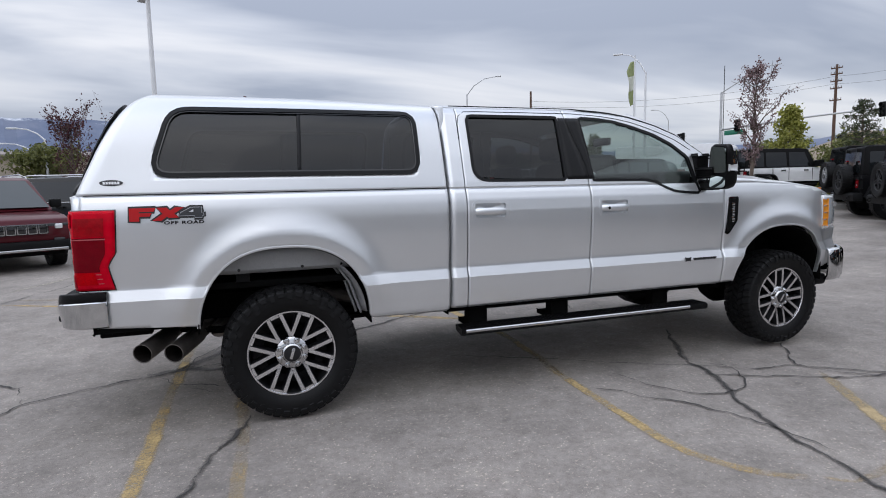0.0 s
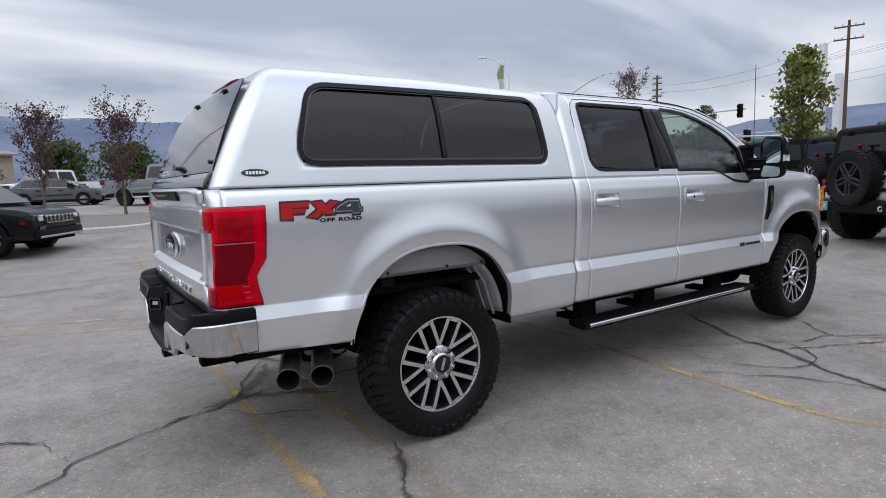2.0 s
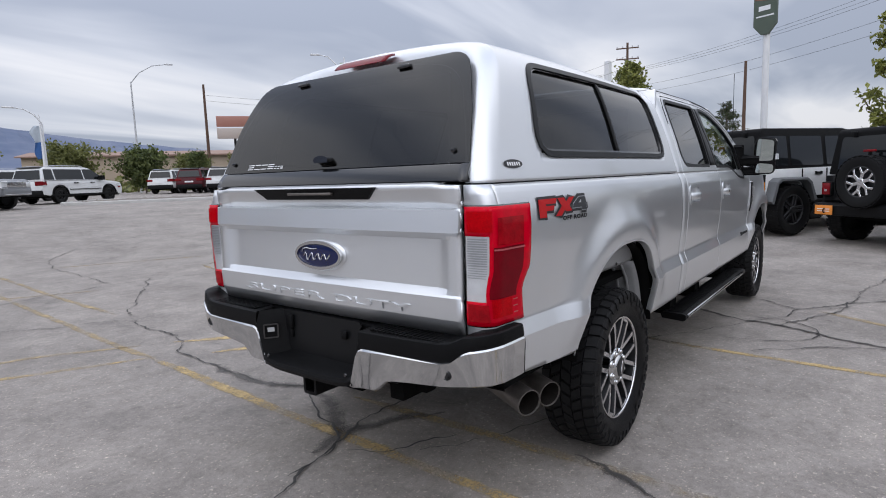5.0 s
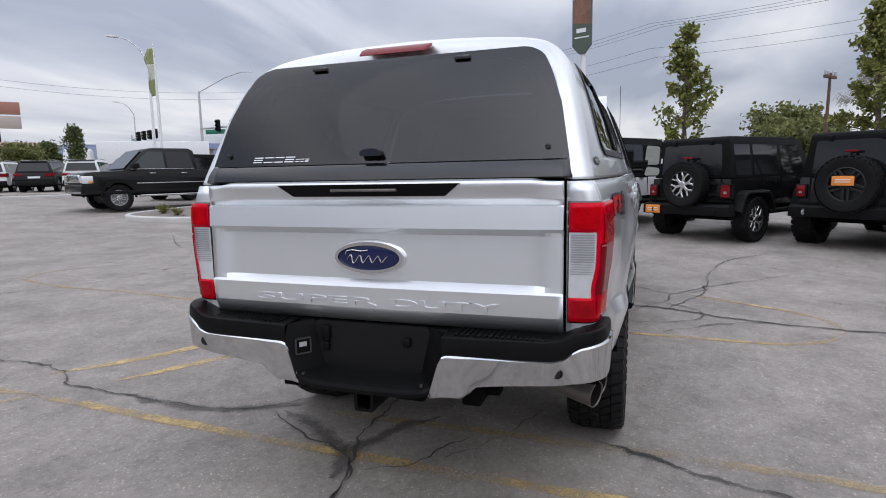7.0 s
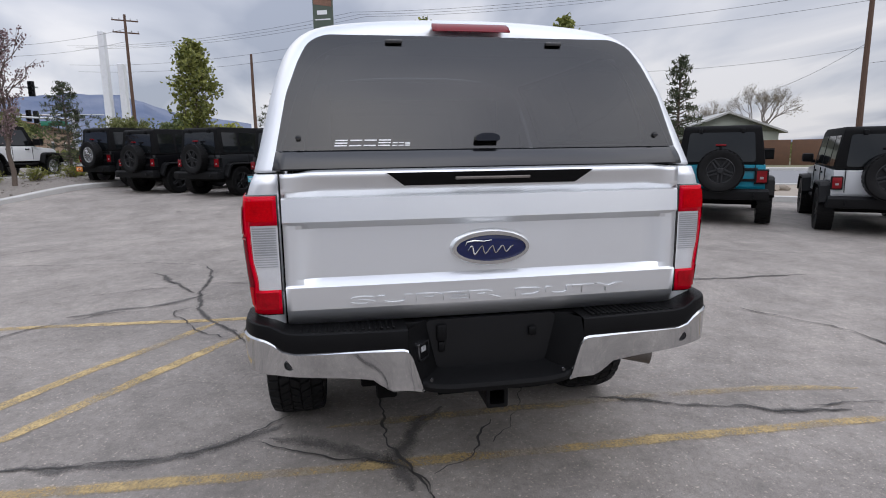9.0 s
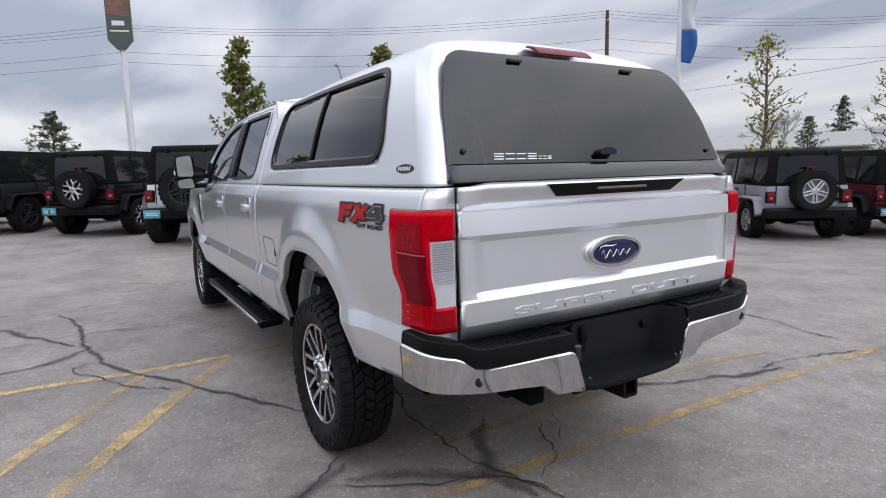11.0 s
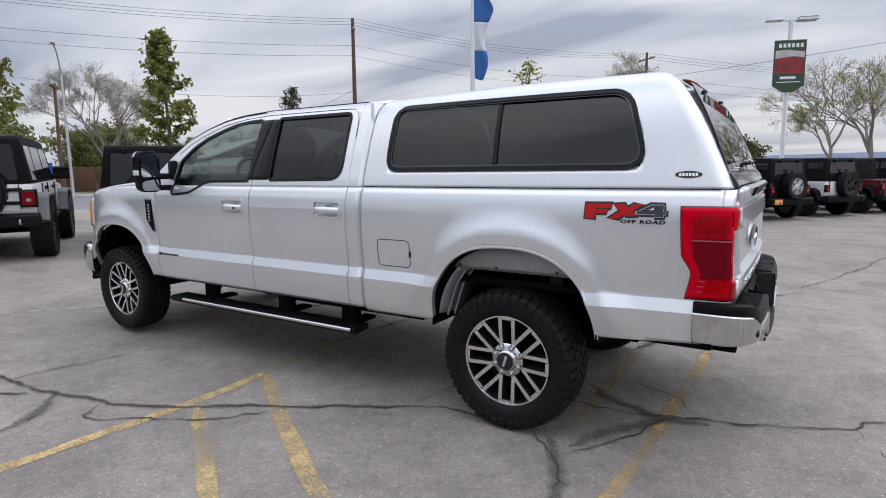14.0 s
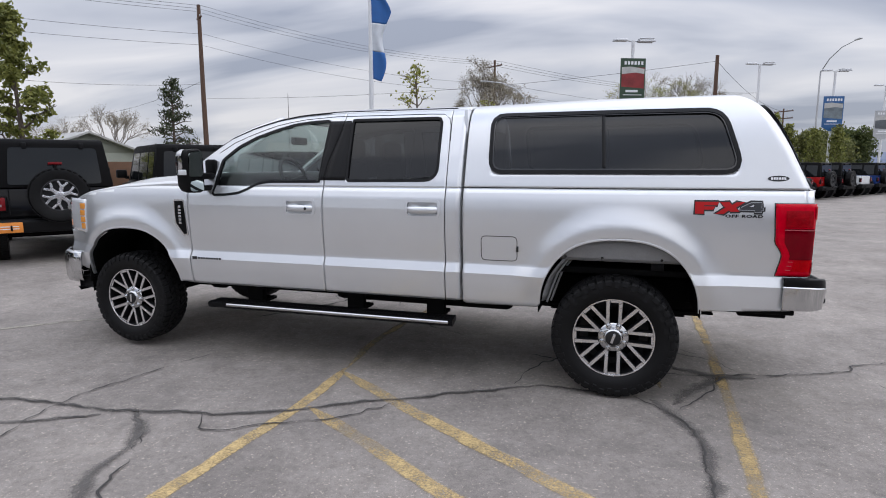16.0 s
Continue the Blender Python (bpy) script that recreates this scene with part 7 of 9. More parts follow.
    if rack:
        bm = bmesh.new()
        for s in (1, -1):
            tube(bm, [(-0.4, s * 0.62, zr + 0.10), (1.6, s * 0.62, zr + 0.10)], 0.022, 6)
        for k in range(9):
            tube(bm, [(-0.4 + k * 0.25, -0.62, zr + 0.10), (-0.4 + k * 0.25, 0.62, zr + 0.10)], 0.016, 6)
        for x in (-0.3, 1.4):
            for s in (1, -1):
                tube(bm, [(x, s * 0.62, zr - 0.02), (x, s * 0.62, zr + 0.10)], 0.02, 6)
        part("roof_rack", bm, PLASTIC, car)
    return car


ROW_P, ROW_D, ROW_TURN = Vector((11.40, 0.50)), Vector((-0.60, -0.80)), -36.87


def row_pose(k, ahead=0.0, turn=0.0, shift=0.0):
    p = ROW_P + ROW_D * (2.56 * k + 0.80 + shift) + Vector((0.8, -0.6)) * ahead
    return pose(p.x, p.y, ground_z(p.x, p.y), 0, 0, ROW_TURN + turn)


BLACK, GREY, WHITE, TEAL = (0.0055, 0.0055, 0.0065), (0.024, 0.025, 0.027), (0.72, 0.73, 0.73), (0.006, 0.19, 0.27)
SILVERC, MAROON, RED, BLUE = (0.30, 0.31, 0.33), (0.085, 0.010, 0.018), (0.42, 0.012, 0.012), (0.02, 0.05, 0.20)
off_roader(row_pose(-4, 0.4), BLACK, "black 4x4 with a silver spare wheel parked beside a planter", style="silver", plate=(ORANGE, "low"))
off_roader(row_pose(-3), BLACK, "black 4x4 with dark wheels in the parked row", style="black")
off_roader(row_pose(-2), GREY, "dark grey 4x4 with black flares in the parked row", style="black")
off_roader(row_pose(-1, 0.0, shift=0.16), BLACK, "black 4x4 with a teal plate and silver-spoked spare", style="split", plate=(TEAL_PLATE, "low"))
off_roader(row_pose(0, -1.15, 7.4, 0.60), WHITE, "white 4x4 with a black hardtop and big black wheels", style="black", plate=(TEAL_PLATE, "low"), big=0.05, lift=0.06, flare=GREY_FLARE)
off_roader(row_pose(1, -0.51, shift=0.45), BLACK, "black four-door 4x4 with a silver spare and orange plate", style="split", plate=(ORANGE, "low"))
off_roader(row_pose(2, 0.35, shift=0.14), GREY, "dark grey lifted 4x4 with an orange plate on its spare", style="black", plate=(ORANGE, "mid"), big=0.05, lift=0.05)
off_roader(row_pose(3, 1.04), TEAL, "teal blue 4x4 with a black hardtop and orange plate", style="black", plate=(ORANGE, "low"), lift=0.02)
off_roader(row_pose(4, 0.80), (0.5, 0.51, 0.52), "pale silver 4x4 with black flares in the parked row", style="black")
off_roader(row_pose(5, 0.68, shift=-0.05), SILVERC, "silver grey 4x4 with a chrome spare wheel in the row", style="silver", flare=CAR_PAINT)
off_roader(row_pose(6, 1.19, shift=-0.24), MAROON, "maroon 4x4 with a black top and teal plate", style="black", plate=(TEAL_PLATE, "low"))
off_roader(row_pose(7, 0.66, shift=-0.50), BLACK, "black lifted 4x4 with a covered spare and roof rack", style="black", cover=True, big=0.06, lift=0.05, rack=True)
off_roader(row_pose(8, 0.88, shift=-0.47), BLACK, "black 4x4 with a bright spare wheel and orange plate", style="silver", plate=(ORANGE, "low"))
off_roader(row_pose(9, 0.96, shift=-0.58), WHITE, "white 4x4 with a grey hardtop in the parked row", style="black")
off_roader(row_pose(10, 0.95, shift=-0.6), MAROON, "maroon open-bed 4x4 with a black cab top", style="black", bed=True)
off_roader(row_pose(11, 0.95, shift=-0.6), GREY, "dark grey open-bed 4x4 in the parked row", style="black", bed=True)
off_roader(row_pose(12, 0.95, shift=-0.6), RED, "red open-bed 4x4 with a black cab top", style="black", bed=True)
for k, (c, w) in enumerate(((GREY, "grey"), (RED, "red"), (BLACK, "black"), (WHITE, "white"), (BLUE, "blue"), (BLACK, "black"), (SILVERC, "silver"), (BLACK, "black"), (BLUE, "blue"), (WHITE, "white"))):
    off_roader(row_pose(13 + k, 0.95, shift=-0.6), c, f"{w} 4x4 far down the parked row", style="black", bed=k % 3 == 0)
p = Vector((18.4, 12.75))
off_roader(pose(p.x, p.y, ground_z(p.x, p.y), 0, 0, -10), WHITE, "white four-door 4x4 with a black top beyond the planter", style="silver")
off_roader(pose(15.6, 17.2, ground_z(15.6, 17.2), 0, 0, -2), BLACK, "black 4x4 parked beyond the planter", style="black")


def road_car(m, color, label, category, kind="suv", style="silver", wheelbase=None):
    """A sport utility, saloon or pickup; front axle at the origin, nose to +x."""
    car = empty({"suv": "sport_utility_car", "saloon": "saloon_car", "pickup": "parked_pickup"}[kind], m, label, category)
    S = {"suv": dict(wb=3.0, R=0.39, zb=0.34, belt=1.09, roof=1.75, rear=0.95, nose=0.92, w=0.97),
         "saloon": dict(wb=2.75, R=0.33, zb=0.26, belt=0.95, roof=1.45, rear=0.98, nose=0.92, w=0.90),
         "pickup": dict(wb=3.75, R=0.42, zb=0.55, belt=1.30, roof=2.0, rear=1.25, nose=0.98, w=1.01)}[kind]
    wb, R, zb, belt, top_z, w = wheelbase or S["wb"], S["R"], S["zb"], S["belt"], S["roof"], S["w"]
    x0, x1 = -wb - S["rear"], S["nose"]
    hood = belt - 0.04
    out = [(x0 + 0.02, zb + 0.10), (x0, zb + 0.35), (x0 + 0.05, belt - 0.02), (-0.75, belt), (0.10, hood)] + ([(x1 - 0.16, hood - 0.03), (x1 - 0.03, hood - 0.09), (x1, hood - 0.25), (x1 + 0.02, zb + 0.30), (x1 - 0.06, zb)] if kind == "pickup" else [(x1 - 0.34, hood - 0.05), (x1 - 0.10, hood - 0.11), (x1 - 0.02, hood - 0.22), (x1, zb + 0.28), (x1 - 0.08, zb)])
    for cx in (0.0, -wb):
        r = R * 1.17
        out += [(cx + r * math.cos(radians(a)), max(zb, R + r * math.sin(radians(a)))) for a in (-4 if R > zb else 0, 25, 50, 75, 105, 130, 155, 184 if R > zb else 180)]
    bm = bmesh.new()
    cabin_slab(bm, out, w, w - 0.05, zb, belt, 0.04)
    body = painted(part("body", bm, CAR_PAINT, car), color)
    if kind == "pickup":
        gh = [(-2.55, belt - 0.02), (-2.50, top_z - 0.08), (-2.35, top_z), (-1.15, top_z), (-0.9, top_z - 0.06), (-0.20, belt - 0.03)]
    elif kind == "suv":
        gh = [(x0 + 0.06, belt - 0.02), (x0 + 0.22, top_z - 0.10), (x0 + 0.40, top_z - 0.02), (-1.7, top_z), (-1.15, top_z - 0.03), (-0.95, top_z - 0.08), (-0.10, belt - 0.02)]
    else:
        gh = [(x0 + 0.35, belt - 0.02), (x0 + 1.0, top_z - 0.05), (-2.0, top_z), (-1.3, top_z - 0.02), (-0.15, belt - 0.03)]
    h1 = w - 0.25
    bm = bmesh.new()
    cabin_slab(bm, gh, w - 0.06, h1, belt, top_z, 0.05)
    cab = painted(part("cabin", bm, CAR_PAINT, car), color)
    H = (w - 0.06, h1, belt, top_z)
    lo, hi = belt + 0.04, top_z - 0.12
    xb, xf = gh[0][0] + 0.12, gh[-1][0] - 0.18
    marks = [(xb, xb + 0.55), (xb + 0.62, -1.52), (-1.46, xf)] if kind == "suv" else [(-2.42, -1.55), (-1.47, xf)] if kind == "pickup" else [(xb + 0.4, -1.55), (-1.48, xf)]
    for s in (1, -1):
        for k, (a, b) in enumerate(marks):
            last, first_ = k == len(marks) - 1, k == 0
            pts = [(a, lo), (b, lo), (b - (0.62 if last else 0.0), hi), (a + (0.10 if first_ else 0.0), hi)]
            side_glass(cab, pts, *H, CAR_GLASS if not (last and kind == "pickup") else CLEAR_CAR_GLASS, s)
    bm = bmesh.new()
    (xa, za), (xc, zc) = gh[-2], gh[-1]
    prism(bm, [(-w + 0.12, 0.06), (w - 0.12, 0.06), (h1 - 0.08, 0.94), (-h1 + 0.08, 0.94)], lambda u, v: (xc + (xa - xc) * v + 0.02, u, zc + (za - zc) * v + 0.02), (0.01, 0, 0.012))
    bmesh.ops.recalc_face_normals(bm, faces=bm.faces)
    part("windscreen", bm, CLEAR_CAR_GLASS, cab)
    bm = bmesh.new()
    (xa, za), (xc, zc) = gh[0], gh[1]
    prism(bm, [(-w + 0.2, 0.16), (w - 0.2, 0.16), (h1 - 0.06, 0.9), (-h1 + 0.06, 0.9)], lambda u, v: (xa + (xc - xa) * v - 0.02, u, za + (zc - za) * v), (-0.01, 0, 0))
    bmesh.ops.recalc_face_normals(bm, faces=bm.faces)
    part("rear_glass", bm, CAR_GLASS, cab)
    for x in (0.0, -wb):
        for s in (1, -1):
            put_wheel(car, x, s * (w - 0.12), R, R, 0.25, style, s)
    bm = bmesh.new()
    box(bm, x0 + 0.1, x1 - 0.1, -w + 0.15, w - 0.15, zb - 0.06, zb + 0.2, 0.02)
    part("underbody", bm, UNDER, car)
    bm = bmesh.new()
    box(bm, x0 + 0.4, x1 - 0.35, -w - 0.004, w + 0.004, zb - 0.01, zb + 0.10, 0.02)
    part("sill_cladding", bm, PLASTIC, car)
    for s in (1, -1):
        bm = bmesh.new()
        if kind == "pickup":
            box(bm, x1 - 0.30, x1 + 0.012, s * (w - 0.36), s * (w - 0.015), hood - 0.38, hood - 0.14, 0.03)
        else:
            box(bm, x1 - 0.34, x1 - 0.02, s * (w - 0.46), s * (w - 0.035), hood - 0.30, hood - 0.19, 0.02)
        lampf = part("headlight", bm, CLEAR_LENS if kind == "pickup" else GLOSS_BLACK, car)
        bm = bmesh.new()
        box(bm, x1 - 0.10, x1 + 0.02, s * (w - 0.30), s * (w - 0.18), hood - 0.29, hood - 0.20, 0.02)
        part("lamp_bowl", bm, CLEAR_LENS, lampf)
        bm = bmesh.new()
        box(bm, x1 - 0.28, x1 - 0.16, s * (w - 0.02), s * (w + 0.006), hood - 0.36, hood - 0.30, 0.01)
        part("side_marker", bm, AMBER if kind == "pickup" else CAR_RED, car)
        bm = bmesh.new()
        box(bm, x1 - 0.05, x1 + 0.03, s * (w - 0.34), s * (w - 0.16), zb + 0.14, zb + 0.26, 0.02)
        part("fog_lamp", bm, CLEAR_LENS if kind == "pickup" else GLOSS_BLACK, car)
        # moulding over each wheel and a bright line along the side
        for cx in (0.0, -wb):
            bm = bmesh.new()
            rows = []
            for a in steps(0, 180, 15):
                c2, s2 = math.cos(radians(a)), math.sin(radians(a))
                rows.append([(cx + r2 * c2, s * yy, R + r2 * s2) for r2, yy in ((R * 1.12, w - 0.05), (R * 1.13, w + 0.012), (R * 1.26, w + 0.012), (R * 1.27, w - 0.03))])
            grid(bm, rows)
            bmesh.ops.recalc_face_normals(bm, faces=bm.faces)
            painted(part("arch_moulding", bm, PLASTIC if kind == "suv" and style == "black" else CAR_PAINT, car), color)
        bm = bmesh.new()
        box(bm, -wb + 0.55, -0.55, s * (w - 0.02), s * (w + 0.010), zb + 0.30, zb + 0.33, 0.006)
        part("side_moulding", bm, CHROME if kind == "pickup" else PLASTIC, car)
        bm = bmesh.new()
        xa2 = -2.42 if kind == "pickup" else gh[0][0] + 0.12
        box(bm, xa2, gh[-1][0] - 0.20, s * (w - 0.075), s * (w - 0.045), belt + 0.005, belt + 0.028, 0.004)
        part("window_trim", bm, CHROME, car)
        bm = bmesh.new()
        box(bm, x0 + 0.0, x0 + 0.20, s * (w - 0.42), s * (w + 0.004), belt - 0.20, belt - 0.05, 0.02)
        part("tail_lamp", bm, CAR_RED, car)
        bm = bmesh.new()
        box(bm, -0.62, -0.44, s * (w - 0.02), s * (w + 0.17), belt + 0.03, belt + 0.20, 0.03)
        part("door_mirror", bm, PLASTIC, car)
        for k, x in enumerate((-0.95, -1.95)):
            bm = bmesh.new()
            box(bm, x - 0.20, x, s * (w - 0.03), s * (w + 0.012), belt - 0.14, belt - 0.105, 0.01)
            part("door_handle", bm, CHROME if kind == "pickup" else PLASTIC, car)
    bm = bmesh.new()
    gw, g0, g1 = (w - 0.36, zb + 0.36, hood - 0.10) if kind == "pickup" else (w - 0.40, hood - 0.38, hood - 0.19)
    box(bm, x1 - 0.10, x1 + 0.03, -gw, gw, g0, g1, 0.03)
    grille = part("grille", bm, CHROME if kind == "pickup" else GLOSS_BLACK, car)
    for k in range(4 if kind == "pickup" else 7):
        bm = bmesh.new()
        if kind == "pickup":
            box(bm, x1 + 0.022, x1 + 0.038, -gw + 0.07, gw - 0.07, g0 + 0.05 + k * (g1 - g0 - 0.08) / 4, g0 + 0.05 + (k + 0.5) * (g1 - g0 - 0.08) / 4, 0.006)
            part("grille_slot", bm, GLOSS_BLACK, grille)
        else:
            y = (k - 3) * gw * 2 / 7.2
            ring_prism(bm, rounded([(y - gw * 0.125, g0 + 0.012), (y + gw * 0.125, g0 + 0.012), (y + gw * 0.125, g1 - 0.012), (y - gw * 0.125, g1 - 0.012)], 0.02, 3), rounded([(y - gw * 0.10, g0 + 0.026), (y + gw * 0.10, g0 + 0.026), (y + gw * 0.10, g1 - 0.026), (y - gw * 0.10, g1 - 0.026)], 0.015, 3), lambda u, v: (x1 + 0.045, u, v), (-0.03, 0, 0))
            bmesh.ops.recalc_face_normals(bm, faces=bm.faces)
            part("grille_slot", bm, CHROME, grille)
    bm = bmesh.new()
    box(bm, x1 - 0.12, x1 + 0.05, -w + 0.06, w - 0.06, zb + 0.02, zb + (0.30 if kind == "pickup" else 0.22), 0.04)
    painted(part("front_bumper", bm, CAR_PAINT if kind == "pickup" else PLASTIC, car), color)
    bm = bmesh.new()
    box(bm, x1 - 0.05, x1 + 0.062, -w + 0.12, w - 0.12, zb + 0.03, zb + 0.085, 0.02)
    part("bumper_trim", bm, CHROME, car)
    bm = bmesh.new()
    box(bm, x0 - 0.05, x0 + 0.25, -w + 0.04, w - 0.04, zb + 0.02, zb + 0.30, 0.05)
    part("rear_bumper", bm, CHROME if kind == "pickup" else PLASTIC, car)
    if kind == "suv":
        for s in (1, -1):
            bm = bmesh.new()
            tube(bm, [(x0 + 0.6, s * (h1 - 0.02), top_z + 0.02), (x0 + 0.8, s * (h1 - 0.02), top_z + 0.055), (-1.6, s * (h1 - 0.02), top_z + 0.05), (-1.35, s * (h1 - 0.02), top_z + 0.01)], 0.018, 6)
            part("roof_rail", bm, CHROME, car)
        bm = bmesh.new()
        box(bm, x0 - 0.004, x0 + 0.05, -0.30, 0.30, belt - 0.33, belt - 0.22, 0.01)
        part("plate_panel", bm, WHITE_STEEL, car)
        bm = bmesh.new()
        box(bm, x0 + 0.20, x0 + 0.46, -h1 + 0.08, h1 - 0.08, top_z - 0.06, top_z + 0.005, 0.02)
        part("rear_spoiler", bm, GLOSS_BLACK, cab)
    if kind == "pickup":
        bm = bmesh.new()
        box(bm, x0 + 0.06, -2.60, -w + 0.10, w - 0.10, belt - 0.03, belt + 0.006, 0.003)
        part("load_bed", bm, UNDER, car)
        for s in (1, -1):
            bm = bmesh.new()
            box(bm, -wb + 0.55, -0.6, s * (w - 0.06), s * (w + 0.05), zb - 0.12, zb - 0.05, 0.02)
            part("side_step", bm, CHROME, car)
    return car


def on_lot(x, y, heading):
    return pose(x, y, ground_z(x, y), 0, 0, heading)


DEEP_CHERRY, SLATE = (0.075, 0.008, 0.013), (0.20, 0.207, 0.218)
road_car(on_lot(-4.48, 8.2, -62), DEEP_CHERRY, "dark cherry red sport utility with a chrome grille", "car", "suv")
road_car(on_lot(-2.38, 12.62, -28), (0.012, 0.0125, 0.014), "black sport utility with silver wheels on the lot", "car", "suv")
road_car(on_lot(4.6, 26.6, -45), SLATE, "grey pickup with black wheels parked across the lot", "pickup", "pickup", "black")
road_car(on_lot(-3.0, 37.0, -150), WHITE, "white pickup parked among plum trees", "pickup", "pickup", "silver")
road_car(on_lot(0.0, 33.0, -20), (0.10, 0.105, 0.11), "grey saloon car at the far side of the lot", "car", "saloon")
road_car(on_lot(10.4, 31.6, 25), WHITE, "white sport utility with black cladding across the lot", "car", "suv", "black")
road_car(on_lot(9.2, 36.5, 25), WHITE, "white sport utility at the lot's far edge", "car", "suv", "black")
road_car(on_lot(11.0, 15.4, 155), (0.010, 0.010, 0.011), "black heavy-duty pickup with chrome wheels facing the planter", "pickup", "pickup", "silver", 4.4)
for k, (c, w) in enumerate(((WHITE, "white"), (DEEP_CHERRY, "red"), (WHITE, "white"), (BLACK, "black"), (WHITE, "white"), (GREY, "grey"), (BLACK, "black"), (WHITE, "white"))):
    road_car(on_lot(21.8 + 0.62 * k - 0.62, 42.2 - 2.85 * k, 38), c, f"{w} sport utility in the far row", "car", "suv", "silver")
for k, c in enumerate((BLACK, WHITE, GREY, BLACK)):
    road_car(on_lot(-9.5 - 2.7 * k, 33 + 1.1 * k, -62), c, "parked car at the far side of the lot", "car", "suv", "silver")

# ---- planters, road and far ground ----
def planter(name, outline, label, kerb=0.15):
    """A kerbed bed: a raised concrete edge round gravel."""
    o = resample(outline, 90)
    top = [(x, y, ground_z(x, y) + 0.14) for x, y in o]
    holder = empty(name, pose(0, 0, 0), label, "planter")
    bm = bmesh.new()
    inn = offset_outline(o, kerb)
    rows = [[(x, y, ground_z(x, y) - 0.02) for x, y in o], [(x, y, ground_z(x, y) + 0.12) for x, y in o], [(x, y, ground_z(x, y) + 0.145) for x, y in offset_outline(o, 0.025)], [(x, y, ground_z(x, y) + 0.145) for x, y in inn], [(x, y, ground_z(x, y) + 0.05) for x, y in inn]]
    grid(bm, rows, close=True)
    bmesh.ops.recalc_face_normals(bm, faces=bm.faces)
    part("kerb", bm, CONCRETE, holder, "pale concrete kerb")
    bm = bmesh.new()
    cx, cy = sum(p[0] for p in inn) / len(inn), sum(p[1] for p in inn) / len(inn)
    rows = []
    for t in steps(0, 1, 0.125):
        rows.append([(x + (cx - x) * t, y + (cy - y) * t, ground_z(x + (cx - x) * t, y + (cy - y) * t) + 0.10 + 0.05 * min(1, t * 4) + 0.03 * noise.noise(Vector((x, y, t * 3)))) for x, y in inn])
    grid(bm, rows, close=True)
    bmesh.ops.recalc_face_normals(bm, faces=bm.faces)
    part("gravel_bed", bm, GRAVEL, holder, "brown gravel fill")
    rng = random.Random(len(o) + int(cx * 10))
    bm = bmesh.new()
    for k in range(420):
        t, j = rng.random() ** 0.6, rng.randrange(len(inn))
        x, y = inn[j][0] + (cx - inn[j][0]) * t, inn[j][1] + (cy - inn[j][1]) * t
        r = rng.uniform(0.02, 0.06)
        bmesh.ops.create_icosphere(bm, subdivisions=1, radius=r, matrix=Matrix.Translation((x, y, ground_z(x, y) + 0.13 + r * 0.3)) @ Matrix.Diagonal((1, rng.uniform(0.6, 1), 0.6, 1)))
    part("gravel", bm, GRAVEL, holder, kind="stuff", smooth=0)
    return holder


planter("planter", rounded([(8.75, 12.9), (9.3, 10.7), (17.4, 7.7), (24.5, 5.2), (25.5, 8.0), (18.5, 11.4), (11.6, 13.4)], [1.0, 1.0, 1, 1, 1, 1, 1.2], 6), "kerbed gravel planter with low shrubs")
planter("planter", rounded([(1.9, 17.5), (0.7, 15.1), (-7.0, 15.6), (-14, 17.2), (-14, 24.0), (-7.0, 22.4), (1.6, 20.2)], [1.2, 1.0, 1, 1, 1, 1, 1.2], 6), "kerbed gravel planter with plum trees")
planter("planter", rounded([(6.9, 27.2), (8.5, 26.0), (16, 22.5), (17, 24.5), (9.5, 29.0)], 0.8, 6), "kerbed planter at the far side of the lot")
N, A = Vector((0.8, -0.6)), Vector((-0.6, -0.8))
at_row = lambda n, a: (N * n + A * a)


def strip(name, n0, n1, z, mat, label, category="ground", a0=-260, a1=260, thick=0.0):
    bm = bmesh.new()
    rows = []
    for a in steps(a0, a1, 4.0):
        row = []
        for n in steps(n0, n1, max(0.5, (n1 - n0) / 8)):
            p = at_row(n, a)
            row.append((p.x, p.y, ground_z(p.x, p.y) + z))
        rows.append(row)
    grid(bm, rows, flip=True)
    bmesh.ops.recalc_face_normals(bm, faces=bm.faces)
    if bm.faces[:][0].normal.z < 0:
        bmesh.ops.reverse_faces(bm, faces=bm.faces)
    if thick:
        ext = bmesh.ops.extrude_face_region(bm, geom=bm.faces[:])
        bmesh.ops.translate(bm, verts=[v for v in ext["geom"] if isinstance(v, bmesh.types.BMVert)], vec=(0, 0, -thick))
        bmesh.ops.recalc_face_normals(bm, faces=bm.faces)
    return tagged(new(name, mesh_of(name, bm, mat, 30)), label, category, kind="structure")


STRIP_GRAVEL = surface("dry_verge", (0.34, 0.29, 0.235), 0.95, 0, 0.4, 1.2, 0.8, 30)
ROAD = surface("road_asphalt", (0.21, 0.21, 0.215), 0.85, 0, 0.12, 0.3, 0.3, 60)
strip("kerb_near", 14.6, 14.85, 0.15, CONCRETE, "pale kerb along the edge of the lot", "kerb", thick=0.17)
strip("verge", 14.85, 20.4, 0.10, STRIP_GRAVEL, "dry gravel verge between the lot and the road")
strip("kerb_road_near", 20.4, 20.7, 0.13, CONCRETE, "pale kerb along the road", "kerb", thick=0.15)
strip("road", 20.7, 36.0, 0.012, ROAD, "grey asphalt road beyond the lot", "road")
strip("road_line", 28.2, 28.4, 0.02, PALE_LINE, "pale line along the road", "road marking")
strip("road_edge_line", 24.3, 24.45, 0.02, PALE_LINE, "pale lane line along the road", "road marking")
strip("kerb_road_far", 36.0, 36.3, 0.15, CONCRETE, "pale kerb on the road's far side", "kerb", thick=0.17)
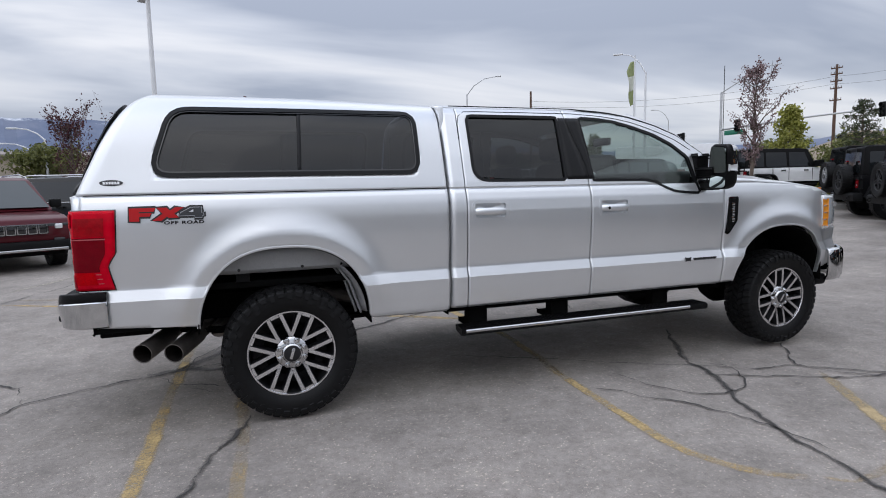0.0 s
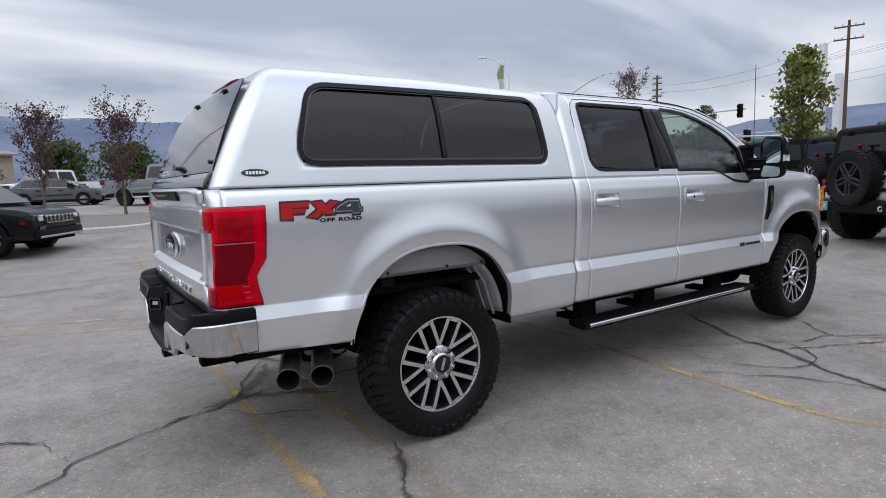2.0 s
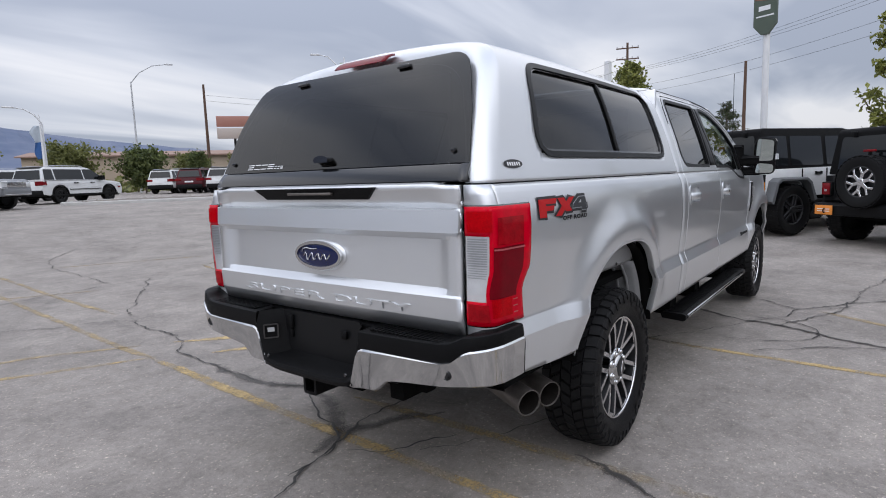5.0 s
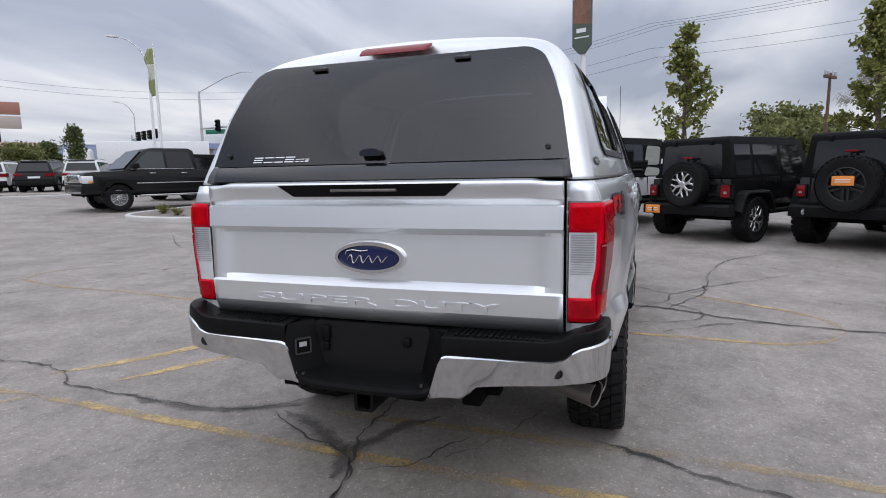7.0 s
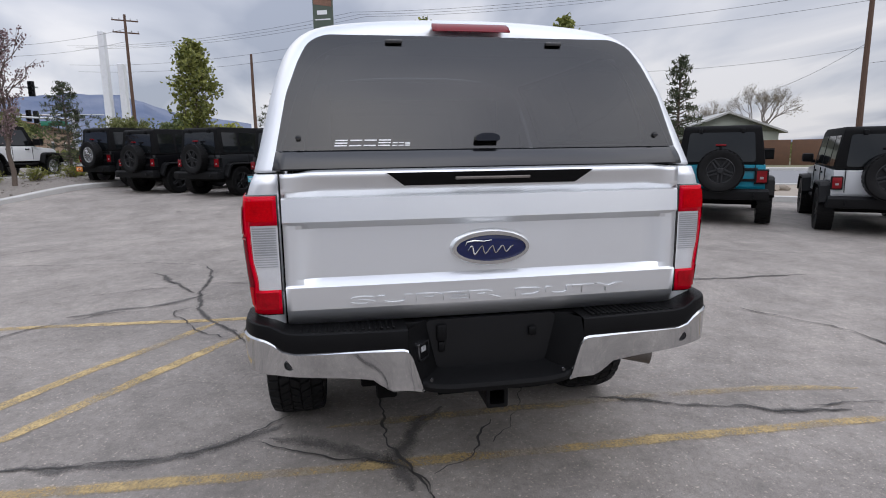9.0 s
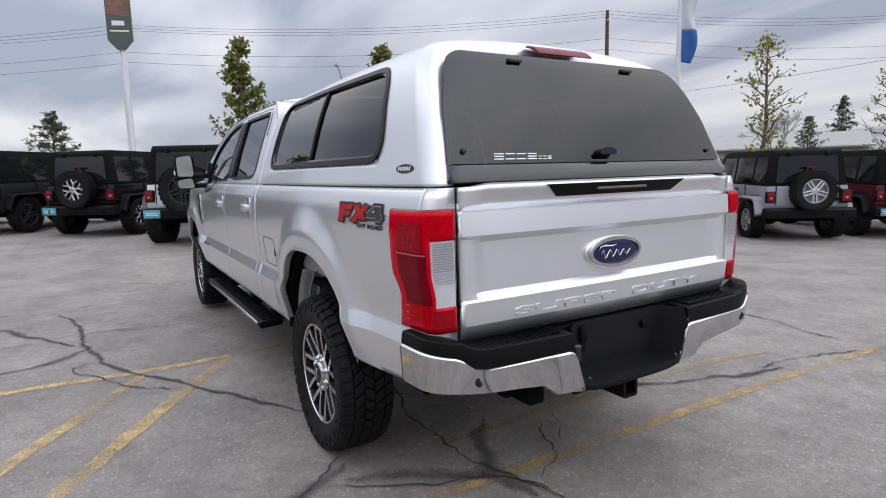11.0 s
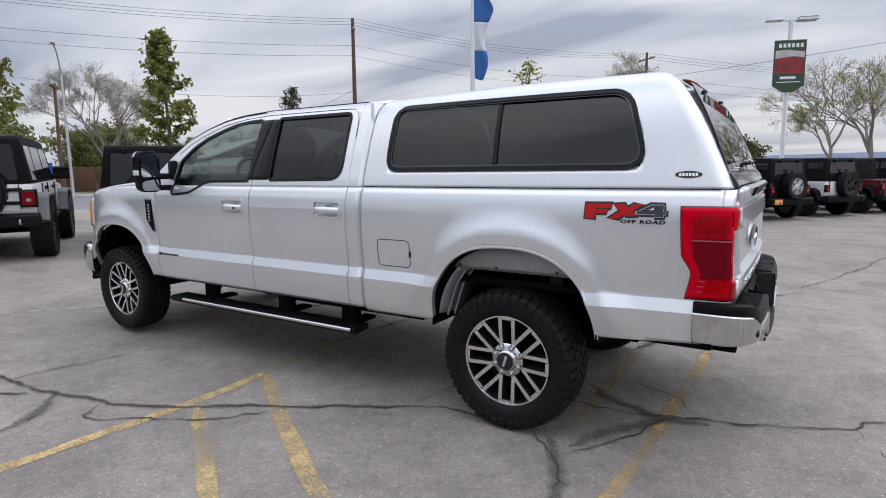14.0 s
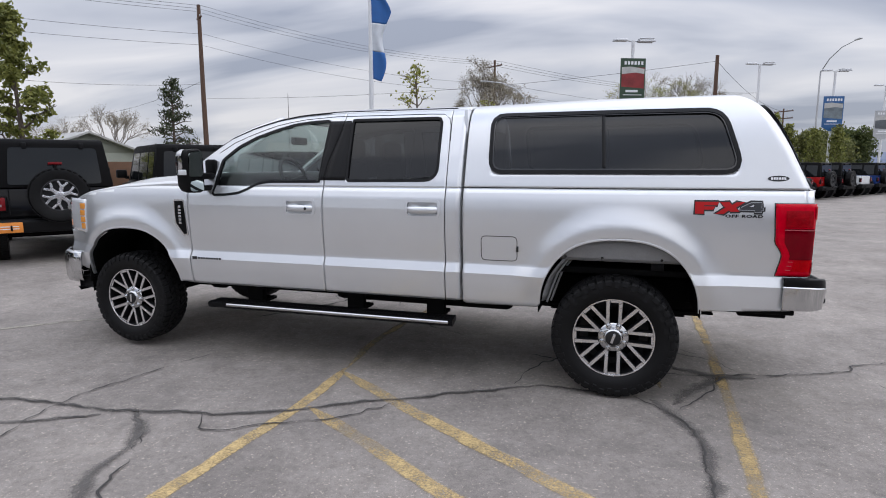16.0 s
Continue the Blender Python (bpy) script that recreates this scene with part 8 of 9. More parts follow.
strip("pavement", 36.3, 38.5, 0.12, surface("pale_pavement", (0.47, 0.44, 0.40), 0.9, 0, 0.15, 1.0), "pale footway along the road", "pavement", thick=0.1)
strip("far_grass", 38.5, 120, 0.06, surface("dry_grass", (0.16, 0.15, 0.08), 0.95, 0, 0.35, 0.5, 0.8, 12), "dry grass beyond the road")

# boulders on the verge
rng = random.Random(5)
for k in range(46):
    p = at_row(rng.uniform(15.2, 20.0), rng.uniform(-6, 30))
    bm = bmesh.new()
    r = rng.uniform(0.10, 0.24)
    bmesh.ops.create_icosphere(bm, subdivisions=2, radius=r)
    for v in bm.verts:
        v.co *= 1 + 0.35 * noise.noise(v.co * 6 + Vector((k, 0, 0)))
        v.co.z *= 0.65
    ob = tagged(new("boulder", mesh_of("boulder", bm, STRIP_GRAVEL)), "pale tan boulder on the dry verge", "rock", "verge boulders")
    ob.location = (p.x, p.y, ground_z(p.x, p.y) + 0.10 + r * 0.4)

# ---- plants ----
def leaf_quad(vs, fs, p, r, rng, fold=0.3, slim=0.6):
    a, b = rng.uniform(0, 6.283), rng.uniform(-1.2, 1.2)
    u = Vector((math.cos(a) * math.cos(b), math.sin(a) * math.cos(b), math.sin(b)))
    w = u.cross(Vector((rng.uniform(-1, 1), rng.uniform(-1, 1), rng.uniform(-1, 1)))).normalized()
    n = len(vs)
    mid = u.cross(w) * r * fold
    vs += [p - u * r, p + w * r * slim + mid, p + u * r, p - w * r * slim + mid]
    fs += [(n, n + 1, n + 2), (n, n + 2, n + 3)]


def cloud_mesh(name, vs, fs, mat):
    me = bpy.data.meshes.new(name)
    me.from_pydata([tuple(v) for v in vs], [], fs)
    me.materials.append(mat)
    me.update()
    return me


def leafy_tree(x, y, height, spread, label, mat=LEAF, bark=BARK, leaves=3200, leaf=0.10, clear=0.28, seed=1, sparse=0.35, limbs=26, shape=0.7, name="tree", base=None, lift=(0.35, 0.95), cone=0.0):
    """A tapered trunk, limbs that fork, and small folded leaves in clumps along the twigs."""
    rng = random.Random(seed)
    z0 = ground_z(x, y) if base is None else base
    tree = empty(name, pose(x, y, z0, 0, 0, rng.uniform(0, 360)), label, "tree")
    bm = bmesh.new()
    trunk = [Vector((0, 0, -0.1))]
    for k in range(1, 9):
        trunk.append(Vector((rng.uniform(-0.02, 0.02) * height * 0.35, rng.uniform(-0.02, 0.02) * height * 0.35, height * 0.93 * k / 8)))
    tr = height * 0.017
    tube(bm, trunk, [tr * (1 - 0.11 * k) for k in range(9)], 8)
    tips = []
    for k in range(limbs):
        f = clear + (1 - clear) * (k + rng.random()) / limbs
        q = f * 0.93 * 8 / 0.93
        i = min(7, int(f * 8))
        p = trunk[i].lerp(trunk[i + 1], f * 8 - i) if i < 8 else trunk[8]
        a = k * 2.4 + rng.uniform(-0.5, 0.5)
        prof = math.sin(math.pi * min(1, (f - clear) / (1 - clear) * 0.86 + 0.12)) ** shape
        prof += cone * ((1.02 - (f - clear) / (1 - clear)) ** 0.75 - prof)
        ln = spread * prof * rng.uniform(0.65, 1.15)
        rise = rng.uniform(*lift)
        d = Vector((math.cos(a), math.sin(a), rise)).normalized()
        pts = [p]
        for j in range(1, 5):
            pts.append(p + d * ln * j / 4 + Vector((rng.uniform(-1, 1), rng.uniform(-1, 1), rng.uniform(-0.4, 1.0))) * ln * 0.09)
        tube(bm, pts, [tr * 0.42 * (1 - f * 0.6) * (1 - 0.2 * j) for j in range(5)], 5, False)
        tips += [(pts[j], pts[j + 1]) for j in range(1 if ln > 0.5 else 0, 4)]
        for _ in range(3):
            s = pts[rng.randrange(1, 4)]
            d2 = (d + Vector((rng.uniform(-1, 1), rng.uniform(-1, 1), rng.uniform(-0.3, 0.8)))).normalized()
            e = s + d2 * ln * rng.uniform(0.25, 0.5)
            tube(bm, [s, s.lerp(e, 0.5) + Vector((0, 0, 0.03)), e], [tr * 0.14, tr * 0.10, tr * 0.05], 4, False)
            tips.append((s, e))
    part("trunk", bm, bark, tree)
    vs, fs = [], []
    clumps = [c for c in tips if rng.random() > sparse]
    per = max(1, leaves // max(1, len(clumps)))
    for s, e in clumps:
        for _ in range(per):
            c = s.lerp(e, rng.random() ** 0.7) + Vector((rng.gauss(0, 1), rng.gauss(0, 1), rng.gauss(0, 0.8))) * leaf * (1.5 - 0.45 * cone)
            leaf_quad(vs, fs, c, leaf * rng.uniform(0.6, 1.2), rng)
    crown = new("crown", cloud_mesh("crown", vs, fs, mat))
    crown.parent = tree
    tagged(crown, kind="stuff")
    return tree


def conifer(x, y, height, spread, label, seed=1, mat=NEEDLE, gap=0.25, leaves=5200, base=None):
    rng = random.Random(seed)
    tree = empty("conifer", pose(x, y, ground_z(x, y) if base is None else base), label, "tree")
    bm = bmesh.new()
    tube(bm, [(0, 0, -0.1), (0.03, 0, height * 0.5), (0, 0.02, height * 0.98)], [height * 0.018, height * 0.011, 0.012], 7)
    vs, fs = [], []
    n = 84
    per = max(60, leaves // n)
    for k in range(n):
        f = 0.10 + 0.9 * (k + rng.random()) / n
        ln = spread * (1 - f) ** 0.75 * rng.uniform(0.55, 1.2) + 0.10
        a = k * 2.4 + rng.uniform(-0.4, 0.4)
        p = Vector((0, 0, height * f))
        e = p + Vector((math.cos(a) * ln, math.sin(a) * ln, ln * rng.uniform(-0.15, 0.35)))
        tube(bm, [p, p.lerp(e, 0.5) + Vector((0, 0, 0.04)), e], [0.022, 0.014, 0.006], 4, False)
        if rng.random() < gap * 0.4:
            continue
        size = min(1.6, height / 6)
        for j in range(4 + int(ln * 2.2)):
            t = 0.30 + 0.70 * (j + rng.random()) / (4 + int(ln * 2.2))
            tuft = p.lerp(e, t) + Vector((rng.gauss(0, 1), rng.gauss(0, 1), rng.gauss(0, 0.5))) * 0.10 * ln
            for _ in range(per // 6):
                c = tuft + Vector((rng.gauss(0, 1), rng.gauss(0, 1), rng.gauss(0.3, 0.8))) * 0.085 * size
                leaf_quad(vs, fs, c, rng.uniform(0.07, 0.15) * size, rng, 0.1, 0.22)
    part("trunk", bm, BARK, tree)
    crown = new("crown", cloud_mesh("crown", vs, fs, mat))
    crown.parent = tree
    tagged(crown, kind="stuff")
    return tree


def bare_tree(x, y, height, spread, label, seed=1, mat=LEAF_BUD, buds=2600, bark=PALE_BARK, levels=5, top=None):
    """A leafless tree, forked again and again, with a haze of buds."""
    rng = random.Random(seed)
    tree = empty("bare_tree", pose(x, y, ground_z(x, y)), label, "tree")
    bm = bmesh.new()
    ends = []

    def grow(p, d, ln, r, lv):
        e = p + d * ln
        tube(bm, [p, p.lerp(e, 0.5) + Vector((rng.uniform(-1, 1), rng.uniform(-1, 1), 0)) * ln * 0.06, e], [r, r * 0.85, r * 0.66], 5 if lv < 2 else 3, False)
        if lv == levels:
            ends.append((p, e))
            return
        for k in range(3 if lv else 4):
            a = rng.uniform(0, 6.283)
            tilt = rng.uniform(0.35, 0.95) * (spread / height * 1.9)
            q = d.orthogonal().normalized()
            q = (q * math.cos(a) + d.cross(q) * math.sin(a)) * tilt
            grow(p.lerp(e, rng.uniform(0.65, 1.0)), (d + q + Vector((0, 0, 0.12))).normalized(), ln * rng.uniform(0.62, 0.86), r * 0.58, lv + 1)

    grow(Vector((0, 0, -0.1)), Vector((0, 0, 1)), height * 0.24, height * 0.014, 0)
    if top:
        f = top / max(v.co.z for v in bm.verts)
        for v in bm.verts:
            v.co *= f
        ends = [(a * f, b * f) for a, b in ends]
    part("trunk", bm, bark, tree)
    vs, fs = [], []
    for _ in range(buds * 2):
        s, e = rng.choice(ends)
        leaf_quad(vs, fs, s.lerp(e, rng.random()) + Vector((rng.gauss(0, 1), rng.gauss(0, 1), rng.gauss(0, 1))) * height * 0.012, height * rng.uniform(0.0022, 0.0052), rng)
    crown = new("crown", cloud_mesh("crown", vs, fs, mat))
    crown.parent = tree
    tagged(crown, kind="stuff")
    return tree


def shrub(x, y, r, h, label, seed=1, mat=LEAF_SHRUB, base=0.12, name="shrub", leaves=900):
    rng = random.Random(seed)
    bush = empty(name, pose(x, y, ground_z(x, y) + base), label, "shrub")
    bm = bmesh.new()
    vs, fs = [], []
    for k in range(26):
        a, t = rng.uniform(0, 6.283), rng.uniform(0.2, 1.0)
        e = Vector((math.cos(a) * r * t, math.sin(a) * r * t, h * (1 - 0.6 * t * t) * rng.uniform(0.7, 1.1)))
        tube(bm, [(0, 0, -0.08), (e.x * 0.4, e.y * 0.4, e.z * 0.6), e], [0.012, 0.009, 0.004], 4, False)
        for _ in range(leaves // 26):
            c = Vector((0, 0, 0)).lerp(e, rng.random() ** 0.4) + Vector((rng.gauss(0, 1), rng.gauss(0, 1), rng.gauss(0, 1))) * r * 0.10
            if c.z > -0.05:
                leaf_quad(vs, fs, c, r * rng.uniform(0.04, 0.09), rng, 0.2, 0.35)
    part("stems", bm, BARK, bush)
    crown = new("leaves", cloud_mesh("leaves", vs, fs, mat))
    crown.parent = bush
    tagged(crown, kind="stuff")
    return bush


leafy_tree(15.8, -2.2, 5.75, 1.15, "slim young maple with fresh green leaves on the verge", seed=3, leaves=2600, leaf=0.085, clear=0.22, sparse=0.30, limbs=26, lift=(0.5, 1.1), cone=0.8)
leafy_tree(15.6, -7.0, 6.15, 1.45, "young maple with dense green leaves on the verge", seed=8, leaves=4600, leaf=0.085, clear=0.16, sparse=0.28, limbs=30, lift=(0.4, 0.95), cone=0.9)
leafy_tree(7.2, -15.5, 5.5, 1.0, "sparse young tree with yellow-green leaves", LEAF_YELLOW, seed=12, leaves=650, leaf=0.07, clear=0.20, sparse=0.45)
leafy_tree(17.9, 5.3, 5.0, 1.0, "leafy green tree beside the parked row", seed=21, leaves=3600, leaf=0.085, clear=0.25, sparse=0.25, limbs=32, lift=(0.3, 1.2))
leafy_tree(23.6, 15.4, 4.4, 0.75, "bright green tree beyond the planter", LEAF_YELLOW, seed=23, leaves=3600, leaf=0.09, clear=0.25, sparse=0.12, base=0.4)
leafy_tree(15.6, 10.0, 4.7, 1.45, "flowering plum tree with pale pink leaves in the planter", LEAF_PINK, seed=27, leaves=2600, leaf=0.042, clear=0.25, sparse=0.15, lift=(1.2, 2.6))
for k, (x, y, h) in enumerate(((-6.1, 20.6, 4.6), (-1.9, 21.3, 4.6), (0.45, 19.6, 4.4), (-9.5, 20.5, 4.2))):
    leafy_tree(x, y, h * 0.76, 2.2, "purple-leaved plum tree in a gravel planter", LEAF_PLUM, seed=31 + k, leaves=2300, leaf=0.048, clear=0.24, sparse=0.05, limbs=26, lift=(1.2, 3.0))
for k, (x, y, h, sp) in enumerate(((30.5, 41.0, 4.8, 1.0), (27.0, 50.0, 3.4, 1.4), (24.0, 56.0, 3.6, 1.6))):
    leafy_tree(x, y, h, sp, "upright green tree behind the far row of cars", LEAF_SHRUB, seed=140 + k, leaves=3000, leaf=0.12, clear=0.06, sparse=0.05, limbs=34, shape=0.5, lift=(0.8, 1.8))
for k, (x, y, h) in enumerate(((-8.2, -39.8, 4.9), (-9.9, -39.4, 5.1), (-10.7, -39.2, 4.4), (-12.2, -38.9, 4.2), (-14.0, -40.5, 4.6))):
    leafy_tree(x, y, h, 0.85, "slim green tree on the strip before the far row", LEAF, seed=170 + k, leaves=1500, leaf=0.10, clear=0.15, sparse=0.3, limbs=24, cone=0.5)
leafy_tree(5.2, -18.5, 4.4, 0.9, "thin sapling with few pale leaves", LEAF_YELLOW, seed=41, leaves=500, leaf=0.05, clear=0.3, sparse=0.5)
conifer(22.3, 11.2, 4.0, 1.75, "small blue-green spruce by the planter", 3, base=0.3)
conifer(22.2, 3.0, 3.8, 2.1, "dark pine behind the parked row", 5, leaves=7000)
conifer(12.6, -9.35, 4.0, 0.95, "slim dark pine on the verge before the parked row", 7, gap=0.4, leaves=5200)
conifer(24.2, -51.7, 5.3, 2.0, "dark conifer among far trees", 11)
conifer(26.2, -61.8, 7.6, 2.6, "far dark spruce beyond the road", 13)
conifer(8.5, -51.0, 7.0, 2.6, "round dark pine beyond the road", 15)
bare_tree(38.2, -17.0, 9.8, 5.0, "pale blossoming tree beyond the road", 2, LEAF_BLOOM, 13000, levels=6, top=8.4)
bare_tree(50.5, -25.5, 8.5, 4.2, "pale budding tree beyond the road", 4, LEAF_BLOOM, 3600)
bare_tree(44.0, -37.0, 11.0, 4.5, "bare brown tree beyond the road", 6, LEAF_BUD, 1800)
bare_tree(11.5, -52.5, 14.5, 6.6, "large bare tree with many limbs beyond the road", 8, LEAF_BUD, 6000, levels=6, top=11.6)
bare_tree(26.3, -50.6, 8.5, 3.2, "pale leafing tree far off", 10, LEAF_BLOOM, 3200)
bare_tree(-2.6, -47.0, 11.5, 5.6, "bare spreading tree beyond the road", 12, LEAF_YELLOW, 4200, levels=6, top=9.2)
bare_tree(-5.2, -52.0, 10.5, 5.2, "bare spreading tree with pale buds", 14, LEAF_BUD, 4200, levels=6, top=10.0)
bare_tree(46.0, -33.0, 8.0, 3.0, "bare tree behind a far house", 16, LEAF_BUD, 1400)
for k, (x, y, h, sp, mat) in enumerate(((36.5, -9.0, 6.6, 3.4, LEAF_FAR), (31.5, -8.4, 5.0, 2.6, LEAF_FAR), (42, -11.5, 6.2, 3.0, LEAF_SHRUB), (45.1, -13.3, 6.4, 3.2, LEAF_FAR), (51.0, -25.0, 7.6, 4.4, LEAF_FAR), (48.5, -20.5, 6.6, 3.6, LEAF_FAR),
                                        (-14.5, -47, 6.0, 2.2, LEAF_FAR), (-20.0, -56, 6.5, 3.2, LEAF_SHRUB), (-17.5, -52, 5.5, 2.2, LEAF_FAR), (4.0, -56, 5.0, 3.0, LEAF_SHRUB), (46, 9.5, 4.0, 2.2, LEAF_YELLOW))):
    leafy_tree(x, y, h * 0.66, sp * 0.8, "rounded green tree beyond the road", mat, seed=60 + k, leaves=5200, leaf=0.15, clear=0.10, sparse=0.05, limbs=34, shape=0.5)
for k, (x, y, h, sp) in enumerate(((3.5, 47, 6.0, 3.4), (8.0, 46, 6.2, 2.6), (15.0, 47, 5.4, 3.2), (20, 46, 5.0, 3.0), (-6, 42, 5.0, 3.0), (-12, 40, 5.2, 3.2), (-1, 44, 6, 3), (29, 55, 5.5, 2.6), (34, 52, 5.5, 3.0), (41, 58, 7.0, 2.2), (45, 50, 5.0, 3.4),
                                   (40, 30, 4.6, 3.2), (46, 25, 4.2, 3.4), (52, 33, 4.6, 4.0), (38, 22, 4.2, 3.0), (50, 14, 4.6, 3.6), (56, 20, 5, 4), (-18, 38, 5, 3), (-26, 36, 5.5, 3.4))):
    leafy_tree(x, y, h * 0.62, sp * 0.75, "rounded green tree beyond the lot", LEAF_FAR if k % 3 else LEAF_SHRUB, seed=90 + k, leaves=4200, leaf=0.16, clear=0.08, sparse=0.05, limbs=30, shape=0.5)
for k, (x, y, r) in enumerate(((10.0, 12.2, 0.30), (12.6, 11.3, 0.55), (13.2, 11.0, 0.5), (14.4, 11.2, 0.45), (15.0, 10.7, 0.55), (16.0, 10.9, 0.5), (16.8, 10.0, 0.5), (18.4, 9.6, 0.5), (19.2, 9.6, 0.4), (21.4, 9.0, 0.6), (20.4, 9.3, 0.4), (9.9, 11.6, 0.25))):
    shrub(x, y, r, r * 0.95, "low yellow-green juniper shrub in the gravel planter", 200 + k, LEAF_JUNIPER)
for k in range(9):
    p = at_row(16.2, -1.5 + k * 3.1)
    shrub(p.x, p.y, 0.3, 0.75, "tuft of green grass on the verge", 230 + k, LEAF_SHRUB, 0.1, "grass_tuft", 500)
# low far scrub along the edges
rng = random.Random(17)
vs, fs = [], []
for k in range(26000):
    side = rng.random()
    if side < 0.5:
        p = at_row(rng.uniform(55, 85), rng.uniform(-120, 160))
    else:
        ang, dist = rng.uniform(0.15, 2.7), rng.uniform(58, 95)
        p = Vector((math.cos(ang) * dist, math.sin(ang) * dist))
    c = noise.noise(Vector((p.x * 0.06, p.y * 0.06, 3)))
    top = 0.8 + 1.5 * max(0, c + 0.35)
    leaf_quad(vs, fs, Vector((p.x, p.y, ground_z(p.x, p.y) + rng.random() * top)), rng.uniform(0.25, 0.6), rng)
tagged(new("scrub", cloud_mesh("scrub", vs, fs, LEAF_FAR)), "far low green scrub", "shrub", kind="stuff")

# ---- hills ----
def hill_material(name, low, high, snow=0.0):
    m, nt, b = material(name)
    n = noise_node(nt, 0.006, 8, 0.62)
    r = ramp_node(nt, n.outputs["Fac"], [(0.35, low), (0.65, high)])
    # snow lies in flecks near the crest
    geo, xyz, up = nt.nodes.new("ShaderNodeNewGeometry"), nt.nodes.new("ShaderNodeSeparateXYZ"), nt.nodes.new("ShaderNodeMapRange")
    nt.links.new(geo.outputs["Position"], xyz.inputs[0])
    nt.links.new(xyz.outputs["Z"], up.inputs["Value"])
    up.inputs["From Min"].default_value, up.inputs["From Max"].default_value = 140.0, 205.0
    fleck = noise_node(nt, 0.012, 7, 0.7)
    both = nt.nodes.new("ShaderNodeMath")
    both.operation = "MULTIPLY"
    nt.links.new(up.outputs[0], both.inputs[0])
    nt.links.new(fleck.outputs["Fac"], both.inputs[1])
    cap = ramp_node(nt, both.outputs[0], [(0.50, (0.0,) * 3), (0.60, (snow,) * 3)])
    nt.links.new(mix_node(nt, cap.outputs[0], r.outputs[0], (0.62, 0.66, 0.72)), b.inputs["Base Color"])
    b.inputs["Roughness"].default_value = 1.0
    return m


# the far ranges have distance haze painted in as a blue base colour
HILL_HAZE = hill_material("haze_blue_hills", (0.085, 0.115, 0.19), (0.16, 0.185, 0.25), 0.8)
HILL_NEAR = hill_material("dry_brown_hills", (0.19, 0.15, 0.11), (0.28, 0.235, 0.17))


def hills(name, a0, a1, dist, heights, mat, label, seed):
    bm = bmesh.new()
    rows = []
    for k, a in enumerate(steps(a0, a1, 0.8)):
        t = (a - a0) / (a1 - a0)
        h = along(heights, t)
        h *= 1 + 0.05 * noise.noise(Vector((a * 0.16, seed, 0))) + 0.025 * noise.noise(Vector((a * 0.7, seed, 4)))
        row = []
        for j in range(7):
            f = j / 6
            d = dist * (1 + 0.30 * f)
            z = h * (f ** 0.8) * (1 + 0.10 * noise.noise(Vector((a * 0.8, j * 0.7, seed))) * (1 if j < 6 else 0.2))
            row.append((math.cos(radians(a)) * d, math.sin(radians(a)) * d, z - 2))
        rows.append(row)
    grid(bm, rows)
    bmesh.ops.recalc_face_normals(bm, faces=bm.faces)
    return tagged(new(name, mesh_of(name, bm, mat, 0)), label, "hills", kind="structure")


hills("backdrop_far_range", 55, 150, 1500, [(0, 100), (0.1, 125), (0.18, 158), (0.25, 200), (0.32, 214), (0.55, 208), (1, 190)], HILL_HAZE, "haze-blue mountain range with snow patches far away", 1)
hills("backdrop_range", 8, 60, 1450, [(0, 92), (0.12, 122), (0.20, 168), (0.28, 168), (0.41, 135), (0.6, 105), (0.85, 98), (1, 100)], HILL_HAZE, "haze-blue hills far away", 5)
hills("backdrop_brown_hill", 22, 44, 520, [(0, 3), (0.3, 40), (0.6, 46), (1, 3)], HILL_NEAR, "dry brown hill beyond the crossing", 9)
hills("backdrop_south_range", -128, -60, 1400, [(0, 34), (0.3, 36), (0.6, 26), (1, 14)], HILL_HAZE, "low haze-blue hills beyond the town", 13)
hills("backdrop_east_range", -60, 10, 1500, [(0, 22), (0.5, 18), (1, 50)], HILL_HAZE, "low far hills", 15)
hills("backdrop_west_range", 150, 235, 1500, [(0, 190), (0.5, 120), (1, 70)], HILL_HAZE, "haze-blue mountain range behind the lot", 17)

